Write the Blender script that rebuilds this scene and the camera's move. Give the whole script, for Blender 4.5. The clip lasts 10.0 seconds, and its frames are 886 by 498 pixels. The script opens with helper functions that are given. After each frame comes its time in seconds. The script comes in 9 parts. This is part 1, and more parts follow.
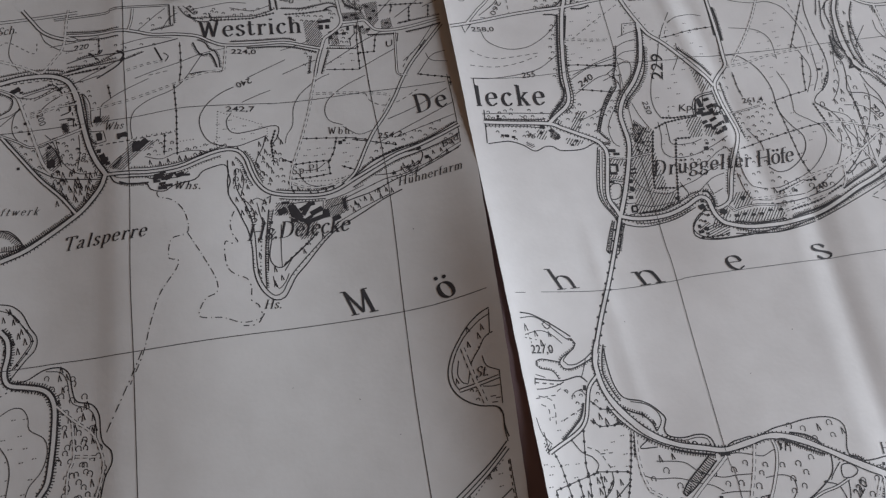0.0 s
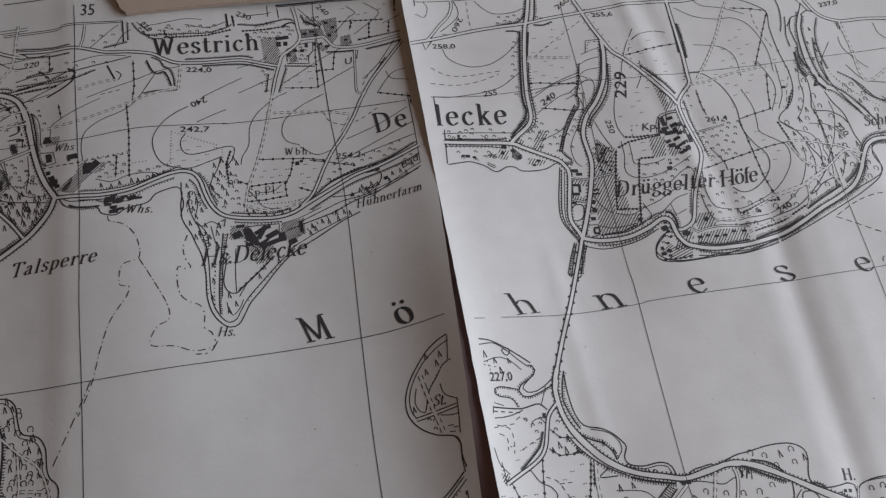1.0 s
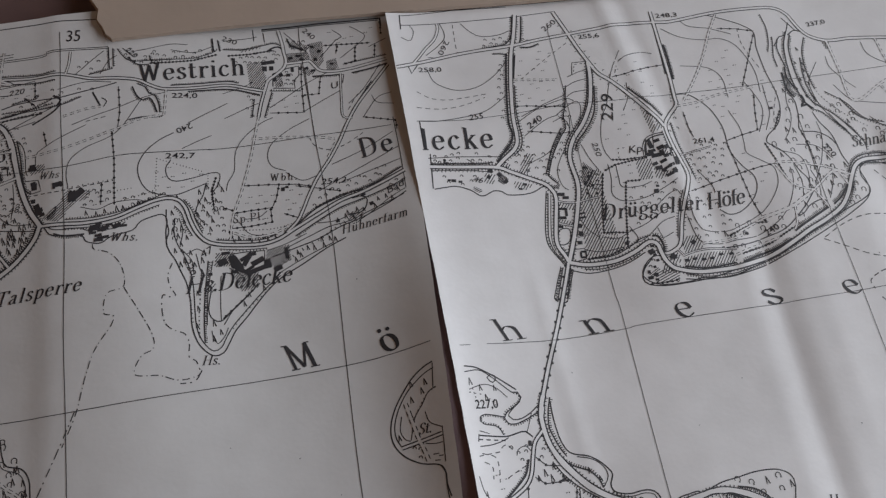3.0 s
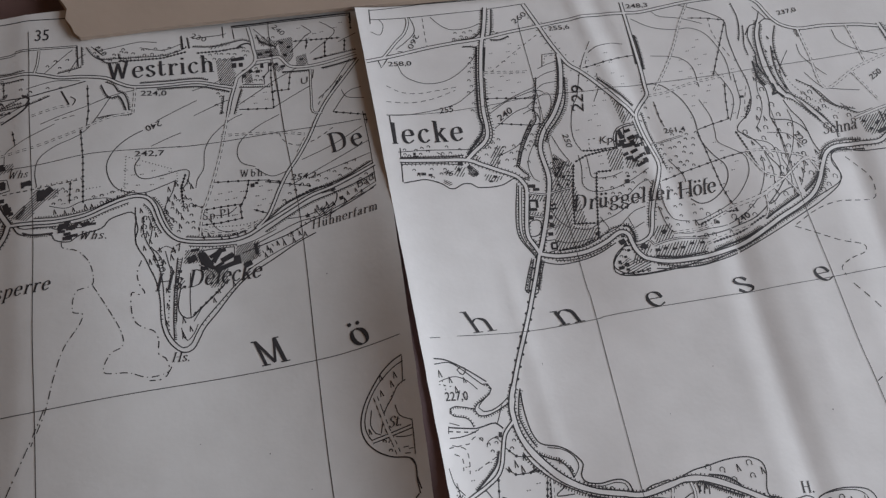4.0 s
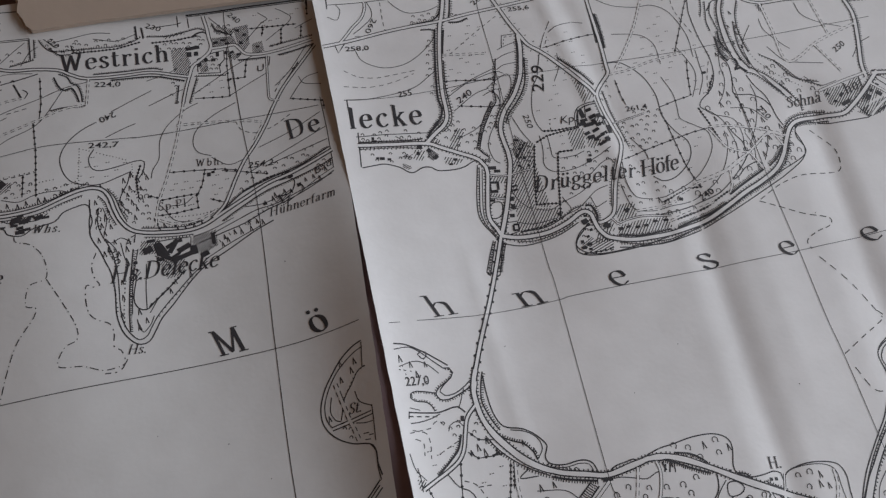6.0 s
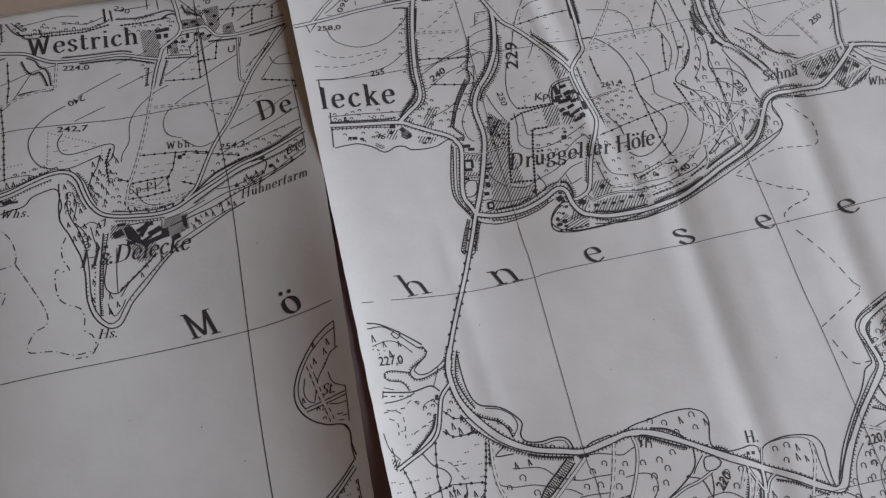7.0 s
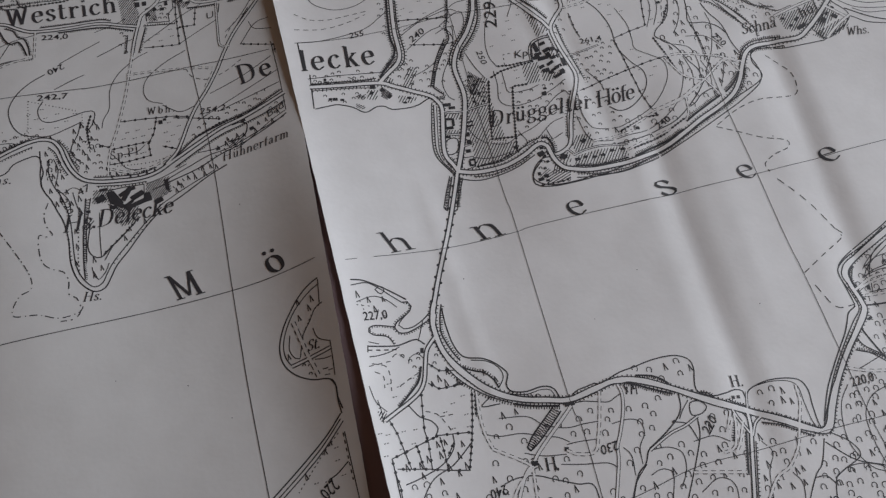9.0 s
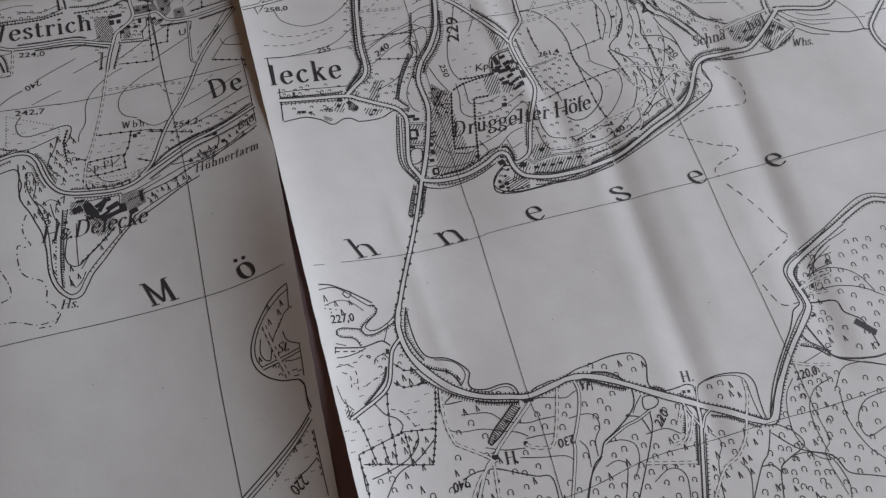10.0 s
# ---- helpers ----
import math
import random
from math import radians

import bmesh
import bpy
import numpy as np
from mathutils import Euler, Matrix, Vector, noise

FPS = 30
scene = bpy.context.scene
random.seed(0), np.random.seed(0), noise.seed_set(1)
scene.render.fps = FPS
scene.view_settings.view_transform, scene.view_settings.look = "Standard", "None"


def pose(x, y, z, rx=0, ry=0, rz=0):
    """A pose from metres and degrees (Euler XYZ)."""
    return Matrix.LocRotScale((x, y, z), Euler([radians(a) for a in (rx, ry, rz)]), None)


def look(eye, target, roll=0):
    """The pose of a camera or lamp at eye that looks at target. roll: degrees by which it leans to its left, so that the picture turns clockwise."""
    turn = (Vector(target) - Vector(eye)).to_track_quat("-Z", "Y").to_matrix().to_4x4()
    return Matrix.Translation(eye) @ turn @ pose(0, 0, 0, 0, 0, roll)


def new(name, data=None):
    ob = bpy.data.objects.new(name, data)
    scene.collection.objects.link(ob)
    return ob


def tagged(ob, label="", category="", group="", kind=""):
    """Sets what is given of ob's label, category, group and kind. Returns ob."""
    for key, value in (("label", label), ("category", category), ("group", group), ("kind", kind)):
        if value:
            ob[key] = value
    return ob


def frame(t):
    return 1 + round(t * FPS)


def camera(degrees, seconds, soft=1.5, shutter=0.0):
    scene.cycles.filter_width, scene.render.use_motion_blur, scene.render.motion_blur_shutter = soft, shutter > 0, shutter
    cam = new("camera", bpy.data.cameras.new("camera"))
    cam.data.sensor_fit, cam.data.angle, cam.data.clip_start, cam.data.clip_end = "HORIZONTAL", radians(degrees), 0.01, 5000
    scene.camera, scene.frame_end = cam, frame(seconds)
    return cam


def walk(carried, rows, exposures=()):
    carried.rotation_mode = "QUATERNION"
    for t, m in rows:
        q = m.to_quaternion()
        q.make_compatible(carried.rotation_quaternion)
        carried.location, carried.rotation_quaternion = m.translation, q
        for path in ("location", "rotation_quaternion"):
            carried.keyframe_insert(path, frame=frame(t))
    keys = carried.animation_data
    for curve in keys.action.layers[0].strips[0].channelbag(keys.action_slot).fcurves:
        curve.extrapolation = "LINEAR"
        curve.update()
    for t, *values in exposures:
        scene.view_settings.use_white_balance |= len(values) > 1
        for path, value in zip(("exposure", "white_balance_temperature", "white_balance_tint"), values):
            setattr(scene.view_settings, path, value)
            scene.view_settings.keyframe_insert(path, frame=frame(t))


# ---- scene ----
cam = camera(53.9, 10.0, soft=1.3)
PATH = [
    (0.0, (-0.00854, -0.04461, 0.12420), (0.00678, 0.00687, 0.00582), 7.98),
    (0.5, (-0.00537, -0.04324, 0.12470), (0.01044, 0.00818, 0.00635), 8.31),
    (1.0, (-0.00387, -0.04044, 0.12393), (0.01373, 0.01015, 0.00548), 10.17),
    (1.5, (-0.00129, -0.03695, 0.12542), (0.01490, 0.01305, 0.00651), 8.79),
    (2.0, (-0.00098, -0.03749, 0.12538), (0.01682, 0.01397, 0.00733), 9.89),
    (2.5, (-0.00127, -0.03741, 0.12522), (0.01636, 0.01391, 0.00708), 9.72),
    (4.0, (0.00347, -0.03932, 0.12509), (0.02092, 0.01167, 0.00680), 8.62),
    (4.5, (0.00639, -0.03967, 0.12346), (0.02458, 0.01052, 0.00492), 8.95),
    (5.0, (0.00559, -0.04005, 0.12387), (0.02333, 0.01070, 0.00551), 8.27),
    (5.5, (0.00663, -0.04105, 0.12356), (0.02442, 0.01022, 0.00542), 7.74),
    (7.0, (0.01217, -0.04375, 0.12145), (0.03021, 0.00552, 0.00251), 7.23),
    (7.5, (0.01205, -0.04524, 0.12076), (0.03216, 0.00406, 0.00216), 8.81),
    (8.0, (0.01275, -0.04677, 0.12003), (0.03189, 0.00204, 0.00107), 7.71),
    (8.5, (0.01313, -0.04893, 0.11948), (0.03161, -0.00067, 0.00020), 6.71),
    (9.0, (0.01303, -0.04981, 0.11945), (0.03130, -0.00113, 0.00030), 6.11),
    (9.5, (0.01428, -0.05175, 0.12126), (0.03418, -0.00398, 0.00201), 7.38),
    (10.0, (0.01508, -0.05334, 0.12478), (0.03584, -0.00412, 0.00626), 7.53),
]
walk(cam, [(t, look(eye, target, roll)) for t, eye, target, roll in PATH], exposures=[(0.0, 0.06), (4.5, 0.0), (10.0, -0.07)])

# Lengths below are in millimetres on the map sheets unless a name says otherwise; MM brings them to metres.
MM = 0.001

# ---- light ----
world = bpy.data.worlds.new("sky")
scene.world = world
world.use_nodes = True
sky = world.node_tree.nodes.new("ShaderNodeTexSky")
sky.sky_type, sky.sun_disc = "NISHITA", False
sky.sun_elevation, sky.sun_rotation = radians(40), radians(80)
world.node_tree.links.new(sky.outputs[0], world.node_tree.nodes["Background"].inputs[0])
world.node_tree.nodes["Background"].inputs[1].default_value = 0.1

WINDOW_X, WINDOW_Y, WINDOW_Z = 0.75, -0.10, 0.345
pane_light = bpy.data.lights.new("window_daylight", "AREA")
pane_light.shape, pane_light.size, pane_light.size_y = "RECTANGLE", 1.44, 0.57
pane_light.energy, pane_light.color = 9.3, (0.895, 0.955, 1.035)
daylight = new("window_daylight", pane_light)
daylight.matrix_world = look((WINDOW_X - 0.02, WINDOW_Y, WINDOW_Z), (0.0, WINDOW_Y, WINDOW_Z))


# ---- materials ----
def material(name, colour, rough, spread=0.06, scale=200.0, bump=0.0, bump_scale=900.0, tint=None, metal=0.0, big=20.0, sheen=0.5):
    """A surface with fine grain and broad blotches of tone, and fine relief."""
    m = bpy.data.materials.new(name)
    m.use_nodes = True
    n, l = m.node_tree.nodes, m.node_tree.links
    b = n["Principled BSDF"]
    b.inputs["Roughness"].default_value, b.inputs["Metallic"].default_value = rough, metal
    b.inputs["Specular IOR Level"].default_value = sheen
    where = n.new("ShaderNodeTexCoord")
    fine, broad = n.new("ShaderNodeTexNoise"), n.new("ShaderNodeTexNoise")
    fine.inputs["Scale"].default_value, fine.inputs["Detail"].default_value = scale, 5
    broad.inputs["Scale"].default_value, broad.inputs["Detail"].default_value = big, 3
    add = n.new("ShaderNodeMath")
    add.operation = "ADD"
    for k, tex in enumerate((fine, broad)):
        l.new(where.outputs["Object"], tex.inputs["Vector"])
        l.new(tex.outputs["Fac"], add.inputs[k])
    ramp = n.new("ShaderNodeValToRGB")
    dark = [c * (1 - spread) for c in colour]
    light = [min(1, c * (1 + spread)) for c in (tint or colour)]
    ramp.color_ramp.elements[0].position, ramp.color_ramp.elements[1].position = 0.3, 0.7
    ramp.color_ramp.elements[0].color, ramp.color_ramp.elements[1].color = (*dark, 1), (*light, 1)
    half = n.new("ShaderNodeMath")
    half.operation = "MULTIPLY"
    half.inputs[1].default_value = 0.5
    l.new(add.outputs[0], half.inputs[0])
    l.new(half.outputs[0], ramp.inputs[0])
    l.new(ramp.outputs[0], b.inputs["Base Color"])
    if bump:
        relief, grain = n.new("ShaderNodeBump"), n.new("ShaderNodeTexNoise")
        grain.inputs["Scale"].default_value, grain.inputs["Detail"].default_value = bump_scale, 4
        relief.inputs["Strength"].default_value, relief.inputs["Distance"].default_value = bump, 0.0002
        l.new(where.outputs["Object"], grain.inputs["Vector"])
        l.new(grain.outputs["Fac"], relief.inputs["Height"])
        l.new(relief.outputs["Normal"], b.inputs["Normal"])
    return m


# One map paper in two tones: shade put into the west, light into the east.
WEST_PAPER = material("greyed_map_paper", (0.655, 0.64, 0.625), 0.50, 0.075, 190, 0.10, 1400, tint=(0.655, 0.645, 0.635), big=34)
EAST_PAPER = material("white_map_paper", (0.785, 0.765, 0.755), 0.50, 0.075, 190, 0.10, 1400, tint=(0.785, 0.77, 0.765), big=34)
INK = material("printing_ink", (0.034, 0.032, 0.036), 0.6, 0.4, 900, big=120)
FAINT_INK = material("faint_printing_ink", (0.06, 0.057, 0.061), 0.6, 0.35, 900, big=120)
CARD = material("grey_card", (0.42, 0.33, 0.265), 0.8, 0.06, 120, 0.25, 500, big=30)
WOOD = material("dark_table_wood", (0.145, 0.086, 0.08), 0.6, 0.35, 60, 0.2, 300, big=8)
WALL = material("room_wall", (0.60, 0.40, 0.26), 0.9, 0.04, 30, 0.1, 80, big=2)
FLOOR = material("room_floor", (0.22, 0.15, 0.10), 0.6, 0.2, 20, big=3)
CEILING = material("room_ceiling", (0.66, 0.52, 0.40), 0.9, 0.03, 30, big=2)
FRAME = material("window_frame_paint", (0.75, 0.75, 0.73), 0.4, 0.03, 40, big=3)


# ---- helpers ----
def mesh_object(name, verts, faces, mat, parent=None, smooth=False, label=""):
    data = bpy.data.meshes.new(name)
    data.from_pydata(verts, [], faces)
    data.materials.append(mat)
    if smooth:
        data.polygons.foreach_set("use_smooth", [True] * len(data.polygons))
    data.update()
    ob = new(name, data)
    ob.parent = parent
    if label:
        tagged(ob, label)
    return ob


def box(name, x0, x1, y0, y1, z0, z1, mat, parent=None, bevel=0.0):
    """A box in metres, its edges rounded by a bevel."""
    bm = bmesh.new()
    bmesh.ops.create_cube(bm, size=1)
    bmesh.ops.scale(bm, vec=(x1 - x0, y1 - y0, z1 - z0), verts=bm.verts)
    bmesh.ops.translate(bm, vec=((x0 + x1) / 2, (y0 + y1) / 2, (z0 + z1) / 2), verts=bm.verts)
    if bevel:
        bmesh.ops.bevel(bm, geom=list(bm.edges), offset=bevel, segments=2, affect="EDGES", profile=0.5)
    data = bpy.data.meshes.new(name)
    bm.to_mesh(data)
    bm.free()
    data.materials.append(mat)
    ob = new(name, data)
    ob.parent = parent
    return ob


def bell(x, y, cx, cy, sx, sy):
    return math.exp(-((x - cx) / sx) ** 2 - ((y - cy) / sy) ** 2)


def fold(x, y, ax, ay, bx, by, lift, wide_l, wide_r):
    """A pressed fold: a tent along the line a-b, of unequal flanks, fading past its ends."""
    dx, dy = bx - ax, by - ay
    long = math.hypot(dx, dy)
    u = ((x - ax) * dx + (y - ay) * dy) / long
    v = ((x - ax) * dy - (y - ay) * dx) / long
    w = wide_r if v > 0 else wide_l
    r = math.sqrt((v / w) ** 2 + 0.01)
    if r > 1.6:
        return 0.0
    fade = min(1.0, max(0.0, 1 + min(u, long - u) / 10))
    return lift * fade * max(0.0, 1 - r) ** 1.3


def height_west(x, y):
    z = 0.1 + 3.6 * bell(x, y, 18, -8, 9.5, 45) + 1.1 * bell(x, y, 18, -16, 6, 28) + 1.7 * bell(x, y, -34, 0, 17, 70)
    z += fold(x, y, -43, -60, -41, 70, 0.2, 3.0, 7.0) - 0.8 * (1.0 + 0.45 * math.tanh((y - 30) / 14)) * (1 - math.exp(-(max(0.0, -38.0 - x) / 14) ** 2))
    z += 0.25 * math.sin(x * 0.16 + y * 0.03) * math.sin(y * 0.05 + 1)
    return z


def height_east(x, y):
    d = max(0.0, x - 15.0)
    z = 0.4 + 3.4 * math.exp(-d / 7.5) * (0.78 - 0.3 * math.tanh((y - 14) / 16))
    z -= 1.25 * bell(x, y, 37, 12, 12, 19)
    z += 1.3 * bell(x, y, 52, -32, 26, 14) + 0.8 * bell(x, y, 50, 42, 26, 12) + 0.6 * bell(x, y, 84, 44, 20, 16) + 1.5 * bell(x, y, 122, 45, 20, 30)
    z += fold(x, y, 53.5, 70, 59.5, 14, 0.36, 4.5, 2.2) - fold(x, y, 57, 70, 63, 10, 0.26, 2.2, 6.0)
    z -= fold(x, y, 69, 10, 67, -38, 0.5, 4.0, 4.5) + fold(x, y, 95, 22, 91, -30, 0.5, 4.0, 6.0)
    z += fold(x, y, 31, 6, 32, -20, 0.16, 2.2, 1.8) + fold(x, y, 77, 20, 76, -20, 0.15, 6.0, 5.0)
    return z + 0.12 * math.sin(x * 0.21 + y * 0.07) * math.sin(y * 0.11 - x * 0.05)


# ---- the room round the table ----
GROUND = -0.754
box("floor", -1.7, 0.95, -1.9, 1.9, GROUND - 0.1, GROUND, FLOOR)
box("ceiling", -1.7, 0.95, -1.9, 1.9, 1.75, 1.85, CEILING)
box("wall_west", -1.7, -1.5, -1.9, 1.9, GROUND, 1.75, WALL)
box("wall_south", -1.5, 0.75, -1.9, -1.7, GROUND, 1.75, WALL)
box("wall_north", -1.5, 0.75, 1.7, 1.9, GROUND, 1.75, WALL)
wall_east = tagged(new("wall_east"), "plain painted wall with a window opening", "wall", kind="structure")
W0, W1, S0, S1 = WINDOW_Y - 0.73, WINDOW_Y + 0.73, WINDOW_Z - 0.295, WINDOW_Z + 0.295
box("wall_piece", 0.75, 0.95, -1.9, W0, GROUND, 1.75, WALL, wall_east)
box("wall_piece", 0.75, 0.95, W1, 1.9, GROUND, 1.75, WALL, wall_east)
box("wall_piece", 0.75, 0.95, W0, W1, GROUND, S0, WALL, wall_east)
box("wall_piece", 0.75, 0.95, W0, W1, S1, 1.75, WALL, wall_east)
window = tagged(new("window_1"), "white painted window frame in the wall", "window", kind="structure")
box("window_frame", 0.81, 0.87, W0, W0 + 0.05, S0, S1, FRAME, window, 0.004)
box("window_frame", 0.81, 0.87, W1 - 0.05, W1, S0, S1, FRAME, window, 0.004)
box("window_frame", 0.81, 0.87, W0 + 0.05, W1 - 0.05, S0, S0 + 0.05, FRAME, window, 0.004)
box("window_frame", 0.81, 0.87, W0 + 0.05, W1 - 0.05, S1 - 0.05, S1, FRAME, window, 0.004)
for ob in list(scene.objects):
    if ob.name in ("floor", "ceiling", "wall_west", "wall_south", "wall_north"):
        tagged(ob, "plain " + ob.name.split("_")[0] + " of the room", ob.name.split("_")[0], kind="structure")

# ---- the table ----
TABLE = -0.0018
table = tagged(new("table"), "dark reddish-brown wooden table under the map sheets", "table")
box("tabletop", -0.90, 0.48, -0.40, 0.40, TABLE - 0.03, TABLE, WOOD, table, 0.003)
for cx in (-0.85, 0.43):
    for sy in (-1, 1):
        box("leg", cx - 0.03, cx + 0.03, sy * 0.35 - 0.03, sy * 0.35 + 0.03, GROUND, TABLE - 0.03, WOOD, table, 0.003)


# ---- paper sheets and the printing on them ----
def sheet(name, label, left, right, bottom, top, height, paper, thick=0.11, step=1.0):
    """A sheet of paper, with both faces and its cut edge, lying along height(x, y); left(y) and right(y) are its side edges."""
    thing = tagged(new(name), label, "map", "map sheets on the table")
    rows, cols = int((top - bottom) / step) + 1, int((right(0) - left(0)) / step) + 1
    verts, faces = [], []
    for low in (0, 1):
        for j in range(rows):
            y = bottom + (top - bottom) * j / (rows - 1)
            for i in range(cols):
                f = i / (cols - 1)
                nick = 0.08 * noise.noise((y * 0.35, 3.1, 0)) * (1 if i in (0, cols - 1) else 0)
                x = left(y) + (right(y) - left(y)) * f + nick
                verts.append((x * MM, y * MM, (height(x, y) - low * thick) * MM))
    n = rows * cols
    for j in range(rows - 1):
        for i in range(cols - 1):
            a = j * cols + i
            faces += [(a, a + 1, a + 1 + cols, a + cols), (n + a, n + a + cols, n + a + 1 + cols, n + a + 1)]
    around = list(range(cols)) + [j * cols + cols - 1 for j in range(1, rows)]
    around += [(rows - 1) * cols + i for i in range(cols - 2, -1, -1)] + [j * cols for j in range(rows - 2, -1, -1)]
    first = len(verts)
    for a in around:
        verts += [verts[a], verts[n + a]]
    for k in range(len(around) - 1):
        q = first + 2 * k
        faces.append((q + 2, q, q + 1, q + 3))
    mesh_object("paper", verts, faces, paper, thing, True)
    return thing, height, paper


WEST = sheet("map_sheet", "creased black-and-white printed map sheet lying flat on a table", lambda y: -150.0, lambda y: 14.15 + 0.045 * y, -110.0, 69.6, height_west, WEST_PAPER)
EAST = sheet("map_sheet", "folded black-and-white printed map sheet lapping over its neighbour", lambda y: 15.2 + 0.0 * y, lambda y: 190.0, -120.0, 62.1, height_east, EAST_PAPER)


# Colour of the added gap strip: table wood with its shade mixed in.
GAP_FILL = material("brown_backing_paper", (0.205, 0.14, 0.148), 0.85, 0.12, 150, 0.15, 700, big=30)


def backing_strip():
    """An added strip that stands in for the shaded tabletop in the wedge between the two sheets."""
    thing = tagged(new("backing_strip"), "dark reddish-brown filler standing in for the shaded table between the map sheets", "paper")
    verts, faces, rows = [], [], 66
    for low in (0.3, 0.42):
        for j in range(rows):
            y = -110.0 + 2.5 * j
            for x in (9.0, 11.0, 13.0, 15.0, 16.2):
                verts.append((x * MM, y * MM, (min(height_west(x, y), height_east(15.2, y) - 0.25) - low) * MM))
    n = rows * 5
    for j in range(rows - 1):
        for i in range(4):
            a = 5 * j + i
            faces += [(a, a + 1, a + 6, a + 5), (n + a, n + a + 5, n + a + 6, n + a + 1)]
        for a, b in ((5 * j, 5 * j + 5), (5 * j + 9, 5 * j + 4)):
            faces.append((a, b, n + b, n + a))
    mesh_object("sheet", verts, faces, GAP_FILL, thing)


backing_strip()


def spline(points, step=0.45):
    """A smooth way through the points (Catmull-Rom), walked in short steps."""
    p = [Vector((*q, 0)) for q in points]
    if len(p) == 2:
        n = max(1, int((p[1] - p[0]).length / 1.0))
        return [p[0].lerp(p[1], k / n) for k in range(n + 1)]
    closed = (p[0] - p[-1]).length < 1e-6
    ext = [p[-2] if closed else 2 * p[0] - p[1], *p, p[1] if closed else 2 * p[-1] - p[-2]]
    out = []
    for a, b, c, d in zip(ext, ext[1:], ext[2:], ext[3:]):
        n = max(1, min(16, int((c - b).length / step)))
        for k in range(n):
            t = k / n
            out.append(0.5 * (2 * b + (c - a) * t + (2 * a - 5 * b + 4 * c - d) * t * t + (3 * b - a - 3 * c + d) * t ** 3))
    return out + [p[-1]]


def straight(points):
    out = []
    for a, b in zip(points, points[1:]):
        out += spline([a, b])[:-1]
    return out + [Vector((*points[-1], 0))]


PEN = 1.42  # the spread of the ink on the paper


class Print:
    """Collects the flat ink shapes of one printed thing."""

    def __init__(self, on, lift):
        self.on, self.lift, self.verts, self.faces = on, lift, [], []

    def point(self, x, y):
        self.verts.append((x * MM, y * MM, (self.on[1](x, y) + self.lift) * MM))
        return len(self.verts) - 1

    def ribbon(self, way, width):
        """width: one number, or one for each point of the way."""
        if len(way) < 2:
            return
        last = None
        if not isinstance(width, list):
            width *= PEN if width < 0.3 else 1.0
        for k, p in enumerate(way):
            d = way[min(k + 1, len(way) - 1)] - way[max(k - 1, 0)]
            if d.length < 1e-9:
                continue
            side = Vector((-d.y, d.x, 0)).normalized() * (width[k] if isinstance(width, list) else width) / 2
            pair = self.point(p.x + side.x, p.y + side.y), self.point(p.x - side.x, p.y - side.y)
            if last:
                self.faces.append((last[0], last[1], pair[1], pair[0]))
            last = pair

    def dashes(self, way, width, on_off):
        k, run, piece, pen = 0, 0.0, [], True
        for a, b in zip(way, way[1:]):
            steps = max(1, int((b - a).length / 0.12))
            for s in range(steps):
                p = a.lerp(b, s / steps)
                if pen:
                    piece.append(p)
                run += (b - a).length / steps
                if run >= on_off[k % len(on_off)]:
                    if pen:
                        self.ribbon(piece[:: max(1, len(piece) // 4)] if len(piece) > 8 else piece, width)
                    piece, run, k, pen = [], 0.0, k + 1, not pen
        if pen and len(piece) > 1:
            self.ribbon(piece, width)

    def blob(self, points):
        self.faces.append(tuple(self.point(*p) for p in points))

    def dot(self, x, y, r):
        self.blob([(x + r * math.cos(a * 1.0472), y + r * math.sin(a * 1.0472)) for a in range(6)])

    def done(self, name, ink=None, label="", kind=""):
        ob = mesh_object(name, self.verts, self.faces, ink or INK, self.on[0], False, label)
        if kind:
            tagged(ob, kind=kind)
        return ob


def shifted(way, d):
    out = []
    for k, p in enumerate(way):
        v = way[min(k + 1, len(way) - 1)] - way[max(k - 1, 0)]
        if v.length > 1e-9:
            out.append(p + Vector((-v.y, v.x, 0)).normalized() * d)
    return out


def line(on, name, points, width=0.11, dash=None, smooth=True, ink=None, lift=0.02):
    way = spline(points) if smooth else straight(points)
    p = Print(on, lift)
    p.dashes(way, width, dash) if dash else p.ribbon(way, width)
    return p.done(name, ink, kind="stuff" if dash else "")


def ticks_on(p, way, side, long, every, width=0.11, start=0.3):
    """Short hachures along one side (+1: to the left of the way)."""
    gap = start
    for a, b in zip(way, way[1:]):
        d = b - a
        if d.length < 1e-9:
            continue
        n = Vector((-d.y, d.x, 0)).normalized() * side
        while gap <= d.length:
            q = a + d * (gap / d.length)
            r = long * random.uniform(0.8, 1.15)
            p.ribbon([q, q + n * r], width)
            gap += every * random.uniform(0.85, 1.15)
        gap -= d.length


SURFACES = []


